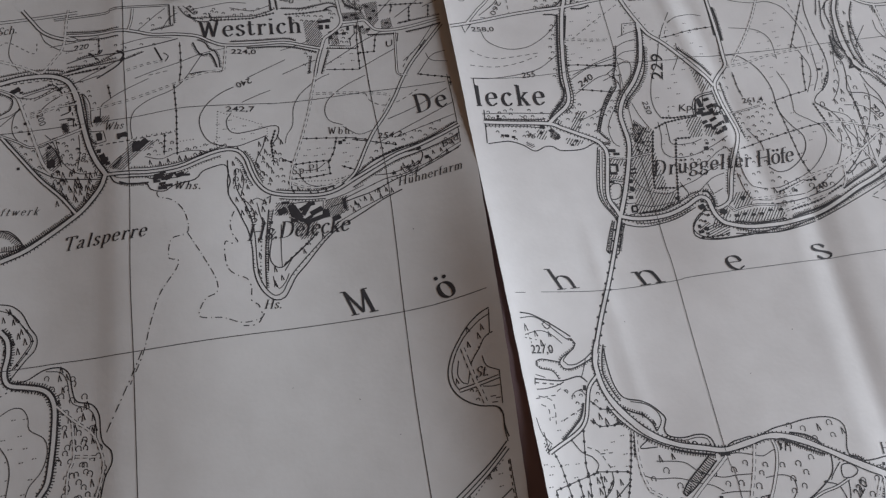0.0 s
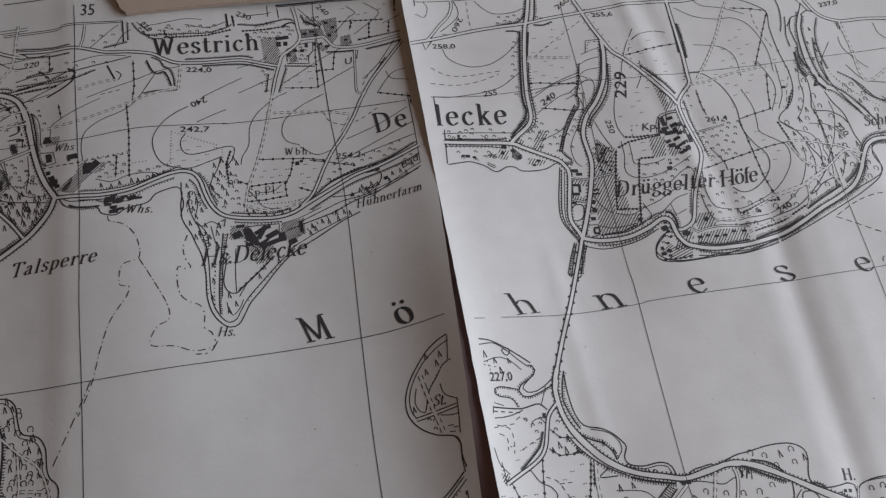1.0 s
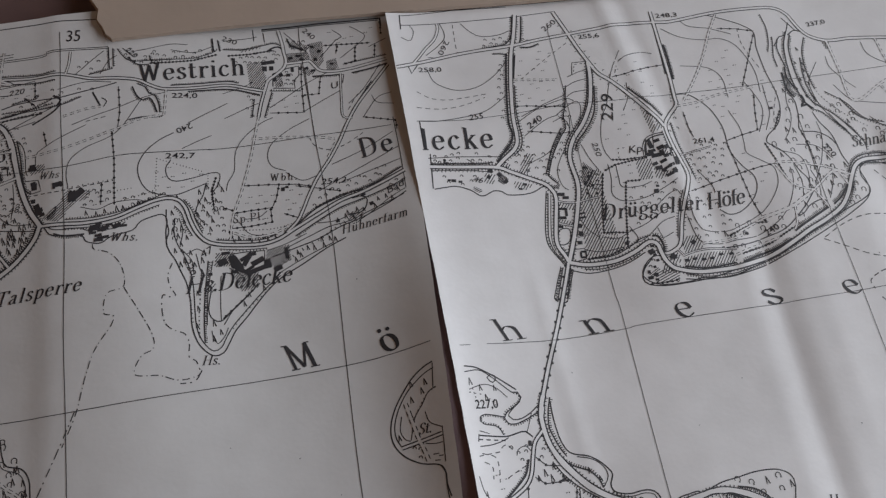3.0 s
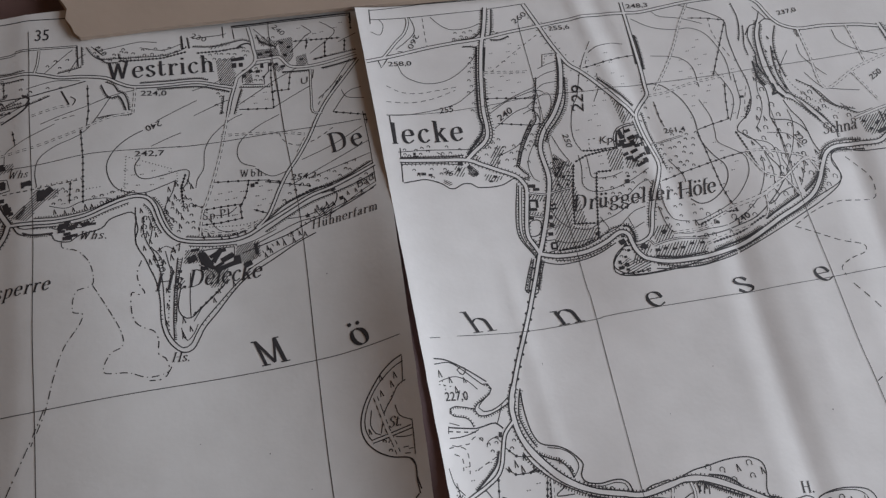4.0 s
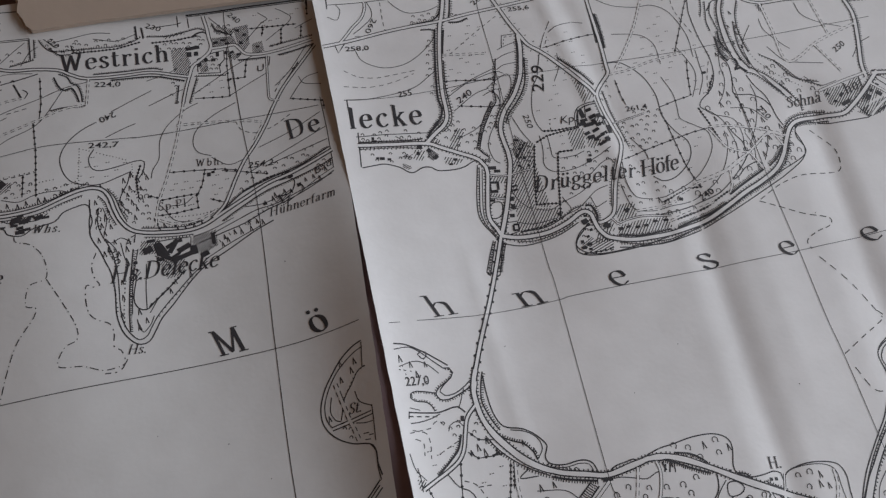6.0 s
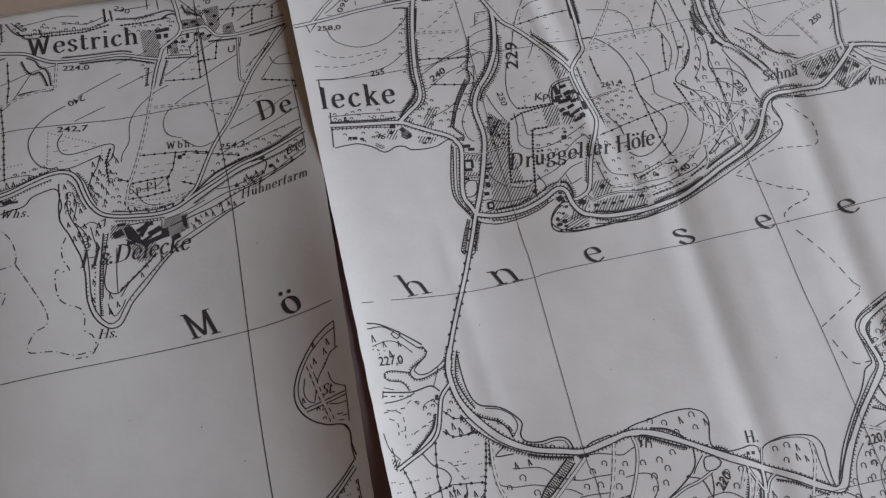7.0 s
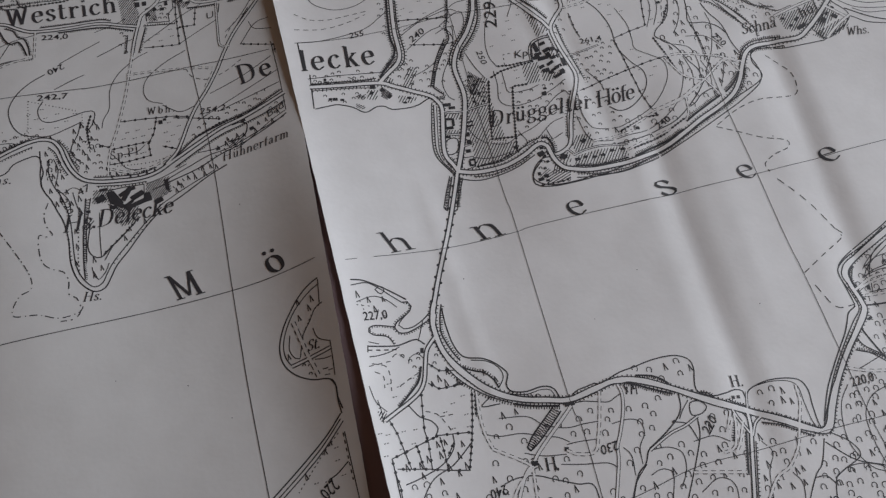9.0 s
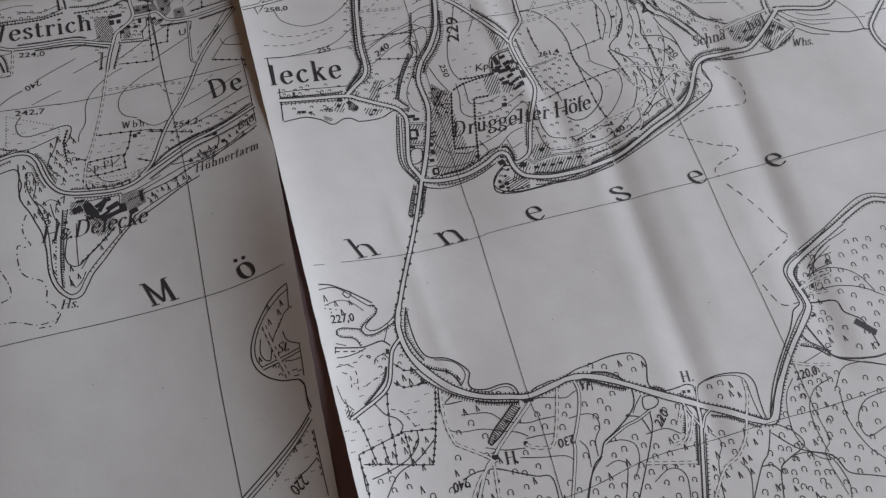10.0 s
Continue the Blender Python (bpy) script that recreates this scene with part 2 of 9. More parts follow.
def road(on, points, wide=0.75, edge=0.15, name="printed_road", heavy=0, left=None, right=None, dash=None, smooth=True, knots=0.0):
    """A road of two printed edges with bare paper between; heavy: which side (+1 left, -1 right, 2 both) is drawn thicker; left, right: hachures (length, spacing)."""
    way = spline(points) if smooth else straight(points)
    if wide > 0.69:
        left, right = left or (0.26, 0.6), right or (0.26, 0.6)
    wide *= 1.18
    p = Print(on, 0.03)
    for s in (1, -1):
        w = edge * (2.0 if heavy in (s, 2) else 1.0)
        e = shifted(way, s * (wide - edge) / 2)
        p.dashes(e, w, dash) if dash else p.ribbon(e, w)
    for s, t in ((1, left), (-1, right)):
        if t:
            ticks_on(p, shifted(way, s * wide / 2), s, t[0], t[1])
    for s in (1, -1):
        gap = knots * (0.5 + 0.2 * s)
        for a, c in zip(shifted(way, s * (wide / 2 + 0.06)), shifted(way, s * (wide / 2 + 0.06))[1:]):
            d = c - a
            while knots and d.length > 1e-9 and gap <= d.length:
                p.dot(a.x + d.x * gap / d.length, a.y + d.y * gap / d.length, 0.24)
                gap += knots
            gap -= d.length
    ob = p.done(name, kind="stuff" if dash else "")
    SURFACES.append(1)
    q = Print(on, 0.033 + 0.0003 * (len(SURFACES) % 20))
    q.ribbon(way, max(0.1, wide - 2 * edge - 0.02))
    q.done("road_surface", on[2])
    return ob


def hachures(on, points, side=1, long=0.5, every=0.38, width=0.1, base=0.12, name="printed_bank", smooth=True):
    way = spline(points) if smooth else straight(points)
    p = Print(on, 0.028)
    if base:
        p.ribbon(way, base)
    ticks_on(p, way, side, long, every, width)
    return p.done(name, kind="stuff")


def fence(on, points, every=1.6, width=0.1, smooth=False, dash=None):
    """A boundary line with small knots along it."""
    way = spline(points) if smooth else straight(points)
    p = Print(on, 0.026)
    p.dashes(way, width, dash) if dash else p.ribbon(way, width)
    gap = every / 2
    for a, b in zip(way, way[1:]):
        d = b - a
        while d.length > 1e-9 and gap <= d.length:
            q = a + d * (gap / d.length)
            p.dot(q.x, q.y, 0.23)
            gap += every
        gap -= d.length
    return p.done("printed_boundary", kind="stuff")


def inside(x, y, poly):
    odd = False
    for (ax, ay), (bx, by) in zip(poly, poly[1:] + poly[:1]):
        if (ay > y) != (by > y) and x < ax + (y - ay) / (by - ay) * (bx - ax):
            odd = not odd
    return odd


def hatch(on, poly, angle=45.0, every=0.3, width=0.1, name="printed_hatching"):
    """Parallel strokes that fill the outline."""
    every *= 1.3
    c, s = math.cos(radians(angle)), math.sin(radians(angle))
    uv = [(x * c + y * s, -x * s + y * c) for x, y in poly]
    p, v = Print(on, 0.022), min(b for _, b in uv) + every / 2
    while v < max(b for _, b in uv):
        cuts = sorted(a0 + (v - b0) / (b1 - b0) * (a1 - a0) for (a0, b0), (a1, b1) in zip(uv, uv[1:] + uv[:1]) if (b0 > v) != (b1 > v))
        for u0, u1 in zip(cuts[::2], cuts[1::2]):
            p.ribbon(spline([(u0 * c - v * s, u0 * s + v * c), (u1 * c - v * s, u1 * s + v * c)]), width)
        v += every * random.uniform(0.9, 1.1)
    return p.done(name, kind="stuff")


def blocks(on, shapes, name="printed_building"):
    for x, y, w, h, turn in shapes:
        p = Print(on, 0.034)
        c, s = math.cos(radians(turn)), math.sin(radians(turn))
        p.blob([(x + u * w / 2 * c - v * h / 2 * s, y + u * w / 2 * s + v * h / 2 * c) for u, v in ((-1, -1), (1, -1), (1, 1), (-1, 1))])
        p.done(name)


def sign_leaf(p, x, y, r, lean):
    """A broadleaf sign: an open ring with a foot."""
    r *= 0.78
    a0 = -1.0 + lean
    way = [Vector((x + r * math.cos(a0 + k * 0.53), y + r * 1.1 * math.sin(a0 + k * 0.53), 0)) for k in range(10)]
    p.ribbon(way, 0.09)
    p.ribbon([way[0], way[0] + Vector((0.2, -0.03, 0))], 0.08)


def sign_fir(p, x, y, r, lean):
    """A conifer sign: a narrow wedge, one leg thick."""
    top = Vector((x - 0.12, y + r * 1.2, 0))
    p.ribbon([top, Vector((x - 0.5 * r, y - r, 0))], 0.09)
    p.ribbon([top, Vector((x + 0.42 * r, y - r * 0.95, 0))], [0.11, 0.20])


def sign_meadow(p, x, y, r, lean):
    p.ribbon([Vector((x - 0.3, y, 0)), Vector((x - 0.05, y + 0.02, 0))], 0.09)
    p.ribbon([Vector((x + 0.1, y + 0.02, 0)), Vector((x + 0.3, y + 0.03, 0))], 0.09)


def sign_heath(p, x, y, r, lean):
    way = [Vector((x + 0.23 * math.cos(a), y + 0.23 * math.sin(a), 0)) for a in (3.3, 2.6, 1.9, 1.2, 0.5, -0.2, -0.8)]
    p.ribbon(way, 0.1)


SIGN_COUNT = {}


def planting(on, poly, every, signs, size=0.42, name="printed_wood_sign", ink=None, jitter=0.28):
    """Map signs strewn evenly over an outline, row by row: one part each in the middle of the plan, the rest joined."""
    every, size = (every * 1.17, size * 1.12) if "wood" in name else (every * 1.15, size)
    rest = Print(on, 0.024)
    xs, ys = [q[0] for q in poly], [q[1] for q in poly]
    y, odd = min(ys) + every * 0.4, 0
    while y < max(ys):
        x = min(xs) + every * (0.3 + 0.5 * odd)
        while x < max(xs):
            u, v = x + random.uniform(-jitter, jitter) * every, y + random.uniform(-jitter, jitter) * every
            if inside(u, v, poly):
                key = (on[0].name, name)
                alone = -45 < v < 50 and -48 < u < 92 and SIGN_COUNT.get(key, 0) < 280
                p = Print(on, 0.024) if alone else rest
                random.choice(signs)(p, u, v, size * random.uniform(0.85, 1.1), random.uniform(-0.3, 0.3))
                if alone:
                    SIGN_COUNT[key] = SIGN_COUNT.get(key, 0) + 1
                    p.done(name, ink)
            x += every
        y, odd = y + every * 0.86, 1 - odd
    if rest.verts:
        rest.done(name, ink, kind="stuff")


BROAD, FIR = [sign_leaf], [sign_fir]
MIXED = [sign_leaf, sign_leaf, sign_fir]
FIRS = [sign_fir, sign_fir, sign_leaf]
MEADOW, HEATH = [sign_meadow], [sign_heath]

# Roman letters as pen strokes: capital height 1, width of each letter, and the ways of the pen.
GLYPHS = {}
GLYPHS["D"] = (0.86, [[(.17, 0), (.17, 1)]], [[(.03, 1), (.3, 1), (.62, .86), (.72, .5), (.62, .14), (.3, 0), (.03, 0)]])
GLYPHS["W"] = (1.12, [[(.16, 1), (.36, .02)], [(.36, .02), (.56, .92)], [(.56, .92), (.76, .02)], [(.76, .02), (.98, 1)], [(.02, 1), (.3, 1)], [(.84, 1), (1.1, 1)]], [])
GLYPHS["M"] = (1.08, [[(.16, 0), (.16, 1)], [(.16, 1), (.52, .05)], [(.52, .05), (.88, 1)], [(.9, 1), (.9, 0)], [(.86, 1), (.86, 0)], [(0, 0), (.32, 0)], [(.72, 0), (1.06, 0)], [(0, 1), (.2, 1)], [(.86, 1), (1.06, 1)]], [])
GLYPHS["H"] = (0.96, [[(.18, 0), (.18, 1)], [(.76, 0), (.76, 1)], [(.18, .52), (.76, .52)], [(.04, 0), (.32, 0)], [(.04, 1), (.32, 1)], [(.62, 0), (.9, 0)], [(.62, 1), (.9, 1)]], [])
GLYPHS["T"] = (0.8, [[(.4, 0), (.4, 1)], [(.04, 1), (.76, 1)], [(.26, 0), (.54, 0)], [(.04, 1), (.04, .8)], [(.76, 1), (.76, .8)]], [])
GLYPHS["S"] = (0.6, [], [[(.5, .8), (.42, .97), (.24, .98), (.1, .82), (.16, .62), (.4, .44), (.48, .24), (.38, .05), (.18, .02), (.05, .2)]])
GLYPHS["P"] = (0.7, [[(.17, 0), (.17, 1)], [(.04, 0), (.3, 0)]], [[(.04, 1), (.3, 1), (.56, .92), (.6, .74), (.5, .56), (.17, .5)]])
GLYPHS["a"] = (0.56, [], [[(.08, .5), (.2, .63), (.36, .58), (.38, .4), (.38, .12), (.44, .01), (.53, .05)], [(.38, .38), (.16, .3), (.06, .15), (.16, .01), (.38, .12)]])
GLYPHS["b"] = (0.6, [[(.14, 1), (.14, 0)], [(.03, 1), (.14, 1)]], [[(.14, .5), (.3, .64), (.5, .52), (.52, .28), (.42, .04), (.26, 0), (.14, .1)]])
GLYPHS["c"] = (0.5, [], [[(.44, .5), (.32, .63), (.16, .56), (.07, .32), (.14, .08), (.3, 0), (.46, .12)]])
GLYPHS["e"] = (0.54, [[(.08, .36), (.47, .36)]], [[(.47, .36), (.42, .57), (.27, .64), (.12, .54), (.07, .32), (.13, .1), (.28, 0), (.48, .13)]])
GLYPHS["f"] = (0.38, [[(.04, .62), (.36, .62)], [(.04, 0), (.3, 0)]], [[(.17, 0), (.17, .7), (.24, .94), (.4, .95)]])
GLYPHS["g"] = (0.56, [], [[(.26, .63), (.1, .54), (.1, .34), (.26, .25), (.42, .34), (.42, .54), (.26, .63)], [(.4, .58), (.54, .64)], [(.16, .27), (.1, .14), (.34, .06), (.48, -.06), (.4, -.24), (.16, -.26), (.06, -.12), (.16, .02)]])
GLYPHS["h"] = (0.64, [[(.15, 1), (.15, 0)], [(.03, 0), (.27, 0)], [(.03, 1), (.15, 1)], [(.38, 0), (.62, 0)]], [[(.15, .46), (.3, .63), (.46, .56), (.5, .4), (.5, 0)]])
GLYPHS["i"] = (0.32, [[(.16, .63), (.16, 0)], [(.04, 0), (.28, 0)], [(.04, .63), (.16, .63)], [(.16, .84), (.16, .95)]], [])
GLYPHS["k"] = (0.6, [[(.15, 1), (.15, 0)], [(.03, 0), (.27, 0)], [(.03, 1), (.15, 1)], [(.15, .26), (.46, .62)], [(.26, .4), (.5, 0)], [(.4, 0), (.6, 0)], [(.34, .62), (.56, .62)]], [])
GLYPHS["l"] = (0.32, [[(.16, 1), (.16, 0)], [(.04, 0), (.28, 0)], [(.04, 1), (.16, 1)]], [])
GLYPHS["m"] = (0.96, [[(.15, .63), (.15, 0)], [(.03, 0), (.27, 0)], [(.03, .63), (.15, .63)], [(.37, 0), (.57, 0)], [(.7, 0), (.92, 0)]], [[(.15, .46), (.3, .63), (.43, .56), (.47, .4), (.47, 0)], [(.47, .46), (.62, .63), (.76, .56), (.8, .4), (.8, 0)]])
GLYPHS["n"] = (0.64, [[(.15, .63), (.15, 0)], [(.03, 0), (.27, 0)], [(.03, .63), (.15, .63)], [(.38, 0), (.62, 0)]], [[(.15, .46), (.3, .63), (.46, .56), (.5, .4), (.5, 0)]])
GLYPHS["o"] = (0.58, [], [[(.28, .64), (.12, .54), (.07, .32), (.12, .1), (.28, 0), (.44, .1), (.49, .32), (.44, .54), (.28, .64)]])
GLYPHS["p"] = (0.6, [[(.14, .63), (.14, -.3)], [(.02, -.3), (.27, -.3)], [(.03, .63), (.14, .63)]], [[(.14, .5), (.3, .64), (.5, .52), (.52, .28), (.42, .04), (.26, 0), (.14, .1)]])
GLYPHS["r"] = (0.46, [[(.15, .63), (.15, 0)], [(.03, 0), (.28, 0)], [(.03, .63), (.15, .63)]], [[(.15, .42), (.26, .6), (.38, .62), (.43, .52)]])
GLYPHS["s"] = (0.46, [], [[(.38, .5), (.32, .62), (.18, .64), (.09, .53), (.14, .4), (.32, .28), (.39, .15), (.31, .02), (.16, 0), (.05, .14)]])
GLYPHS["t"] = (0.4, [[(.02, .62), (.36, .62)]], [[(.16, .86), (.16, .3), (.17, .08), (.27, 0), (.38, .1)]])
GLYPHS["u"] = (0.64, [[(.48, .63), (.48, 0)], [(.36, .63), (.48, .63)], [(.03, .63), (.15, .63)], [(.48, 0), (.6, 0)]], [[(.15, .63), (.15, .24), (.2, .04), (.34, 0), (.48, .16)]])
GLYPHS["w"] = (0.84, [[(.1, .63), (.26, .02)], [(.26, .02), (.42, .6)], [(.42, .6), (.58, .02)], [(.58, .02), (.76, .63)], [(.02, .63), (.2, .63)], [(.66, .63), (.82, .63)]], [])
GLYPHS["."] = (0.26, [[(.13, -.03), (.13, .12)]], [])
GLYPHS[" "] = (0.36, [], [])


def words(on, text, x, y, tall, turn=0.0, slant=0.0, bold=0.145, thin=0.042, space=0.0, ink=None, name="printed_name", stretch=1.0):
    """Serif lettering drawn with a broad pen, from its first letter's foot at (x, y)."""
    p, at = Print(on, 0.045), 0.0
    c, s = math.cos(radians(turn)), math.sin(radians(turn))

    def put(u, v):
        u = u * stretch + slant * v
        return Vector((x + tall * (u * c - v * s), y + tall * (u * s + v * c), 0))

    for letter in text:
        dots = {"ö": "o", "ü": "u"}.get(letter)
        wide, lines, curves = GLYPHS[dots or letter]
        for way, curved in [(w, False) for w in lines] + [(w, True) for w in curves]:
            pen = [Vector((q.x / 10, q.y / 10)) for q in spline([(a * 10, b * 10) for a, b in way], 0.55)] if curved else [Vector(way[0]), Vector(way[1])]
            widths = []
            for k in range(len(pen)):
                d = (pen[min(k + 1, len(pen) - 1)] - pen[max(k - 1, 0)]).normalized()
                widths.append(tall * (thin + (bold - thin) * min(1, abs(d.y * 0.97 + -d.x * 0.2)) ** 1.6))
            p.ribbon([put(at + q.x, q.y) for q in pen], widths)
        if dots:
            for k in (-0.13, 0.13):
                q = put(at + wide / 2 - 0.01 + k, 0.86)
                p.dot(q.x, q.y, tall * 0.085)
        at += wide + space
    return p.done(name, ink)


def figures(on, text, x, y, tall, turn=0.0, slant=0.0, bold=0.0, narrow=1.0, ink=None, name="printed_figure"):
    """Figures in the built-in font, from their foot at (x, y)."""
    curve = bpy.data.curves.new("lettering", "FONT")
    curve.body, curve.size, curve.shear, curve.offset = text, 1.38, slant, bold
    curve.resolution_u = 3
    source = bpy.data.objects.new("lettering", curve)
    scene.collection.objects.link(source)
    flat = source.evaluated_get(bpy.context.evaluated_depsgraph_get()).to_mesh()
    p = Print(on, 0.045)
    c, s = math.cos(radians(turn)), math.sin(radians(turn))
    for v in flat.vertices:
        u, w = v.co.x * tall * narrow, v.co.y * tall
        p.point(x + u * c - w * s, y + u * s + w * c)
    p.faces = [tuple(f.vertices) for f in flat.polygons]
    bpy.data.objects.remove(source)
    bpy.data.curves.remove(curve)
    return p.done(name, ink)


random.seed(7)

# the kilometre grid
line(WEST, "printed_grid_line", [(-58.49, -0.96), (-56.15, -0.98), (-50.60, -1.02), (-39.21, -1.27), (-19.88, -0.73), (0.15, -0.11), (7.35, 0.38), (12.56, 0.87)], 0.078, lift=0.042)
line(WEST, "printed_grid_line", [(-60.30, 39.50), (-48.34, 39.13), (-39.74, 38.72), (-32.32, 39.56), (-27.84, 39.70), (-16.63, 39.27), (-17.27, 39.20), (-10.46, 39.29), (0.05, 39.79), (12.82, 39.73)], 0.078, lift=0.042)
line(WEST, "printed_grid_line", [(-0.07, 53.42), (-0.03, 46.42), (0.02, 39.78), (0.65, 22.29), (0.05, -0.10), (-0.26, -14.81), (-0.17, -27.82), (-0.04, -39.51)], 0.078, lift=0.042)
line(WEST, "printed_grid_line", [(0.05, 39.79), (-0.07, 45.23), (-0.25, 50.33), (-0.34, 58.87), (-0.19, 62.56)], 0.078, lift=0.042)
line(WEST, "printed_grid_line", [(-40.34, 65.89), (-40.20, 59.64), (-40.13, 50.32), (-39.74, 38.36), (-39.44, 24.99), (-39.61, 10.41), (-39.42, -1.06), (-39.34, -12.17), (-39.28, -21.87), (-39.23, -28.14)], 0.078, lift=0.042)
line(EAST, "printed_grid_line", [(43.77, 56.97), (43.47, 53.35), (43.30, 39.77), (43.02, 7.95), (43.14, 0.24), (42.26, -27.00), (42.68, -31.24), (42.46, -41.45), (42.19, -51.29)], 0.062, lift=0.042)
line(EAST, "printed_grid_line", [(83.17, 32.20), (83.17, 28.24), (82.66, 13.44), (82.81, -0.47), (82.66, -11.83), (82.83, -18.17), (82.87, -33.51), (83.03, -41.60), (83.19, -45.31), (81.66, -47.26), (82.37, -53.14)], 0.062, lift=0.042)
line(EAST, "printed_grid_line", [(16.77, -0.46), (18.42, -0.49)], 0.062, lift=0.042)
line(EAST, "printed_grid_line", [(20.94, -0.52), (26.62, -0.84), (32.47, -1.05), (43.05, -0.87), (46.13, -0.65), (64.54, -0.74), (83.02, -0.53), (105.86, 0.23), (117.36, 0.57)], 0.062, lift=0.042)
line(EAST, "printed_grid_line", [(17.50, 39.31), (25.38, 38.92), (34.65, 39.21), (43.30, 39.77), (52.06, 39.24), (67.33, 39.18), (77.29, 39.17), (84.06, 39.47), (112.53, 40.10)], 0.062, lift=0.042)
line(EAST, "printed_grid_line", [(11.07, -41.30), (27.48, -42.84), (44.74, -42.58), (55.95, -40.84), (65.53, -40.83), (77.44, -40.66), (85.25, -40.78), (95.14, -40.48), (106.19, -40.33)], 0.062, lift=0.042)
line(WEST, "printed_grid_line", [(-80, -110), (-80, 61)], 0.078, lift=0.042)
line(WEST, "printed_grid_line", [(-150, -40), (9, -40)], 0.078, lift=0.042)

# west sheet: frame lines
line(WEST, "printed_frame_line", [(-52.20, 68.23), (-40.12, 68.21), (-33.17, 67.65)], 0.14, smooth=False)
line(WEST, "printed_frame_line", [(-52.02, 61.54), (-43.29, 61.47), (-41.69, 62.15), (-32.37, 61.59)], 0.1, smooth=True)
line(WEST, "printed_frame_line", [(-52.01, 61.15), (-43.28, 61.07), (-41.69, 61.76), (-32.38, 61.27)], 0.1, smooth=True)
line(WEST, "printed_frame_line", [(-6.64, 62.26), (3.25, 62.37), (13.88, 61.79)], 0.12, smooth=False)
line(WEST, "printed_frame_line", [(-6.61, 62.58), (3.29, 62.70), (14.11, 62.17)], 0.22, smooth=False)
line(WEST, "printed_frame_line", [(14.23, 62.32), (14.08, 60.38)], 0.2, smooth=False)
line(WEST, "printed_frame_line", [(-61.12, 61.82), (-55.94, 61.88), (-48.05, 62.04)], 0.1)
line(WEST, "printed_frame_line", [(-61.14, 62.35), (-55.95, 62.43), (-48.05, 62.60)], 0.1)
words(WEST, "Sch.", -61.45, 59.37, 1.60, turn=4.0, space=0.022, slant=0.25, bold=0.12)

# west sheet: roads
road(WEST, [(-60.67, 49.39), (-57.03, 49.97), (-52.84, 49.73), (-50.02, 48.41), (-48.59, 46.20), (-47.43, 41.49), (-46.21, 35.80), (-44.83, 31.81), (-43.20, 28.85)], wide=0.85, edge=0.18, heavy=1, left=(0.4, 0.5))
road(WEST, [(-43.20, 28.85), (-44.12, 26.51), (-46.60, 23.51), (-49.23, 21.56), (-53.50, 18.93), (-55.98, 17.60), (-59.24, 16.46)], wide=0.85, edge=0.2, heavy=-1, right=(0.7, 0.33))
road(WEST, [(-57.56, 46.01), (-55.91, 40.89), (-54.29, 35.89), (-53.23, 32.80), (-51.96, 30.85)], wide=0.45, edge=0.11, dash=(1.2, 0.3))
road(WEST, [(-60.02, 38.87), (-57.20, 34.92), (-53.65, 30.03), (-50.17, 26.03), (-47.95, 22.85)], wide=0.55, edge=0.15, heavy=1, left=(0.35, 0.4))
line(WEST, "printed_path", [(-54.68, 32.19), (-51.20, 29.86), (-47.26, 28.80), (-43.81, 28.08)], 0.12)
road(WEST, [(-49.89, 60.80), (-50.34, 55.54), (-52.10, 52.62), (-53.87, 50.37)], wide=0.4, edge=0.105, dash=(0.7, 0.3), name="printed_track")
road(WEST, [(-60.84, 53.99), (-57.75, 52.58), (-54.12, 50.41)], wide=0.4, edge=0.105, dash=(0.7, 0.3), name="printed_track")

# west sheet: dams and shores
hachures(WEST, [(-43.30, 29.09), (-45.29, 25.06), (-48.20, 22.91), (-51.53, 20.83), (-54.77, 18.99), (-59.28, 17.29)], side=1, long=0.7, every=0.4)
hachures(WEST, [(-59.49, 21.82), (-57.60, 20.76), (-55.90, 18.38), (-59.31, 18.09)], side=-1, long=0.9, every=0.35)
line(WEST, "printed_shoreline", [(-59.49, 21.82), (-58.09, 21.47), (-56.66, 20.08), (-55.67, 18.34)], 0.13)
line(WEST, "printed_dashed_line", [(-35.29, 24.32), (-35.12, 23.39), (-32.94, 22.51), (-31.23, 20.15), (-30.92, 16.71), (-33.38, 15.81), (-33.86, 12.62), (-32.60, 12.39), (-32.81, 10.82), (-35.31, 7.19), (-36.81, 2.88), (-38.01, -1.64), (-39.99, -6.15)], 0.11, dash=(1.3, 0.25, 0.25, 0.25))
line(WEST, "printed_dashed_line", [(-30.92, 16.51), (-28.87, 12.40), (-27.20, 8.57), (-27.13, 6.34), (-28.86, 5.37), (-29.80, 2.76), (-26.49, 2.18), (-23.76, 1.12), (-20.94, 1.59), (-20.58, 2.78)], 0.11, dash=(1.3, 0.25, 0.25, 0.25))
line(WEST, "printed_dashed_line", [(-38.16, -1.26), (-39.93, -5.21), (-41.66, -8.82), (-43.58, -12.71)], 0.11, dash=(1.5, 0.35, 0.3, 0.35))
line(WEST, "printed_shoreline", [(12.30, -2.25), (10.83, -2.80), (8.95, -4.14), (7.26, -6.09), (6.02, -7.86), (5.16, -9.85), (4.91, -11.42), (5.09, -12.81), (5.80, -14.17), (7.06, -15.40), (8.76, -16.34), (10.28, -16.71), (11.23, -17.21), (11.56, -18.33), (11.46, -19.59), (11.63, -20.78), (11.76, -21.44)], 0.14)
line(WEST, "printed_shoreline", [(12.27, -3.19), (10.95, -3.69), (9.41, -4.69), (7.96, -5.98), (6.54, -7.98), (5.68, -9.97), (5.51, -11.56), (5.78, -12.70), (6.29, -13.62)], 0.11)
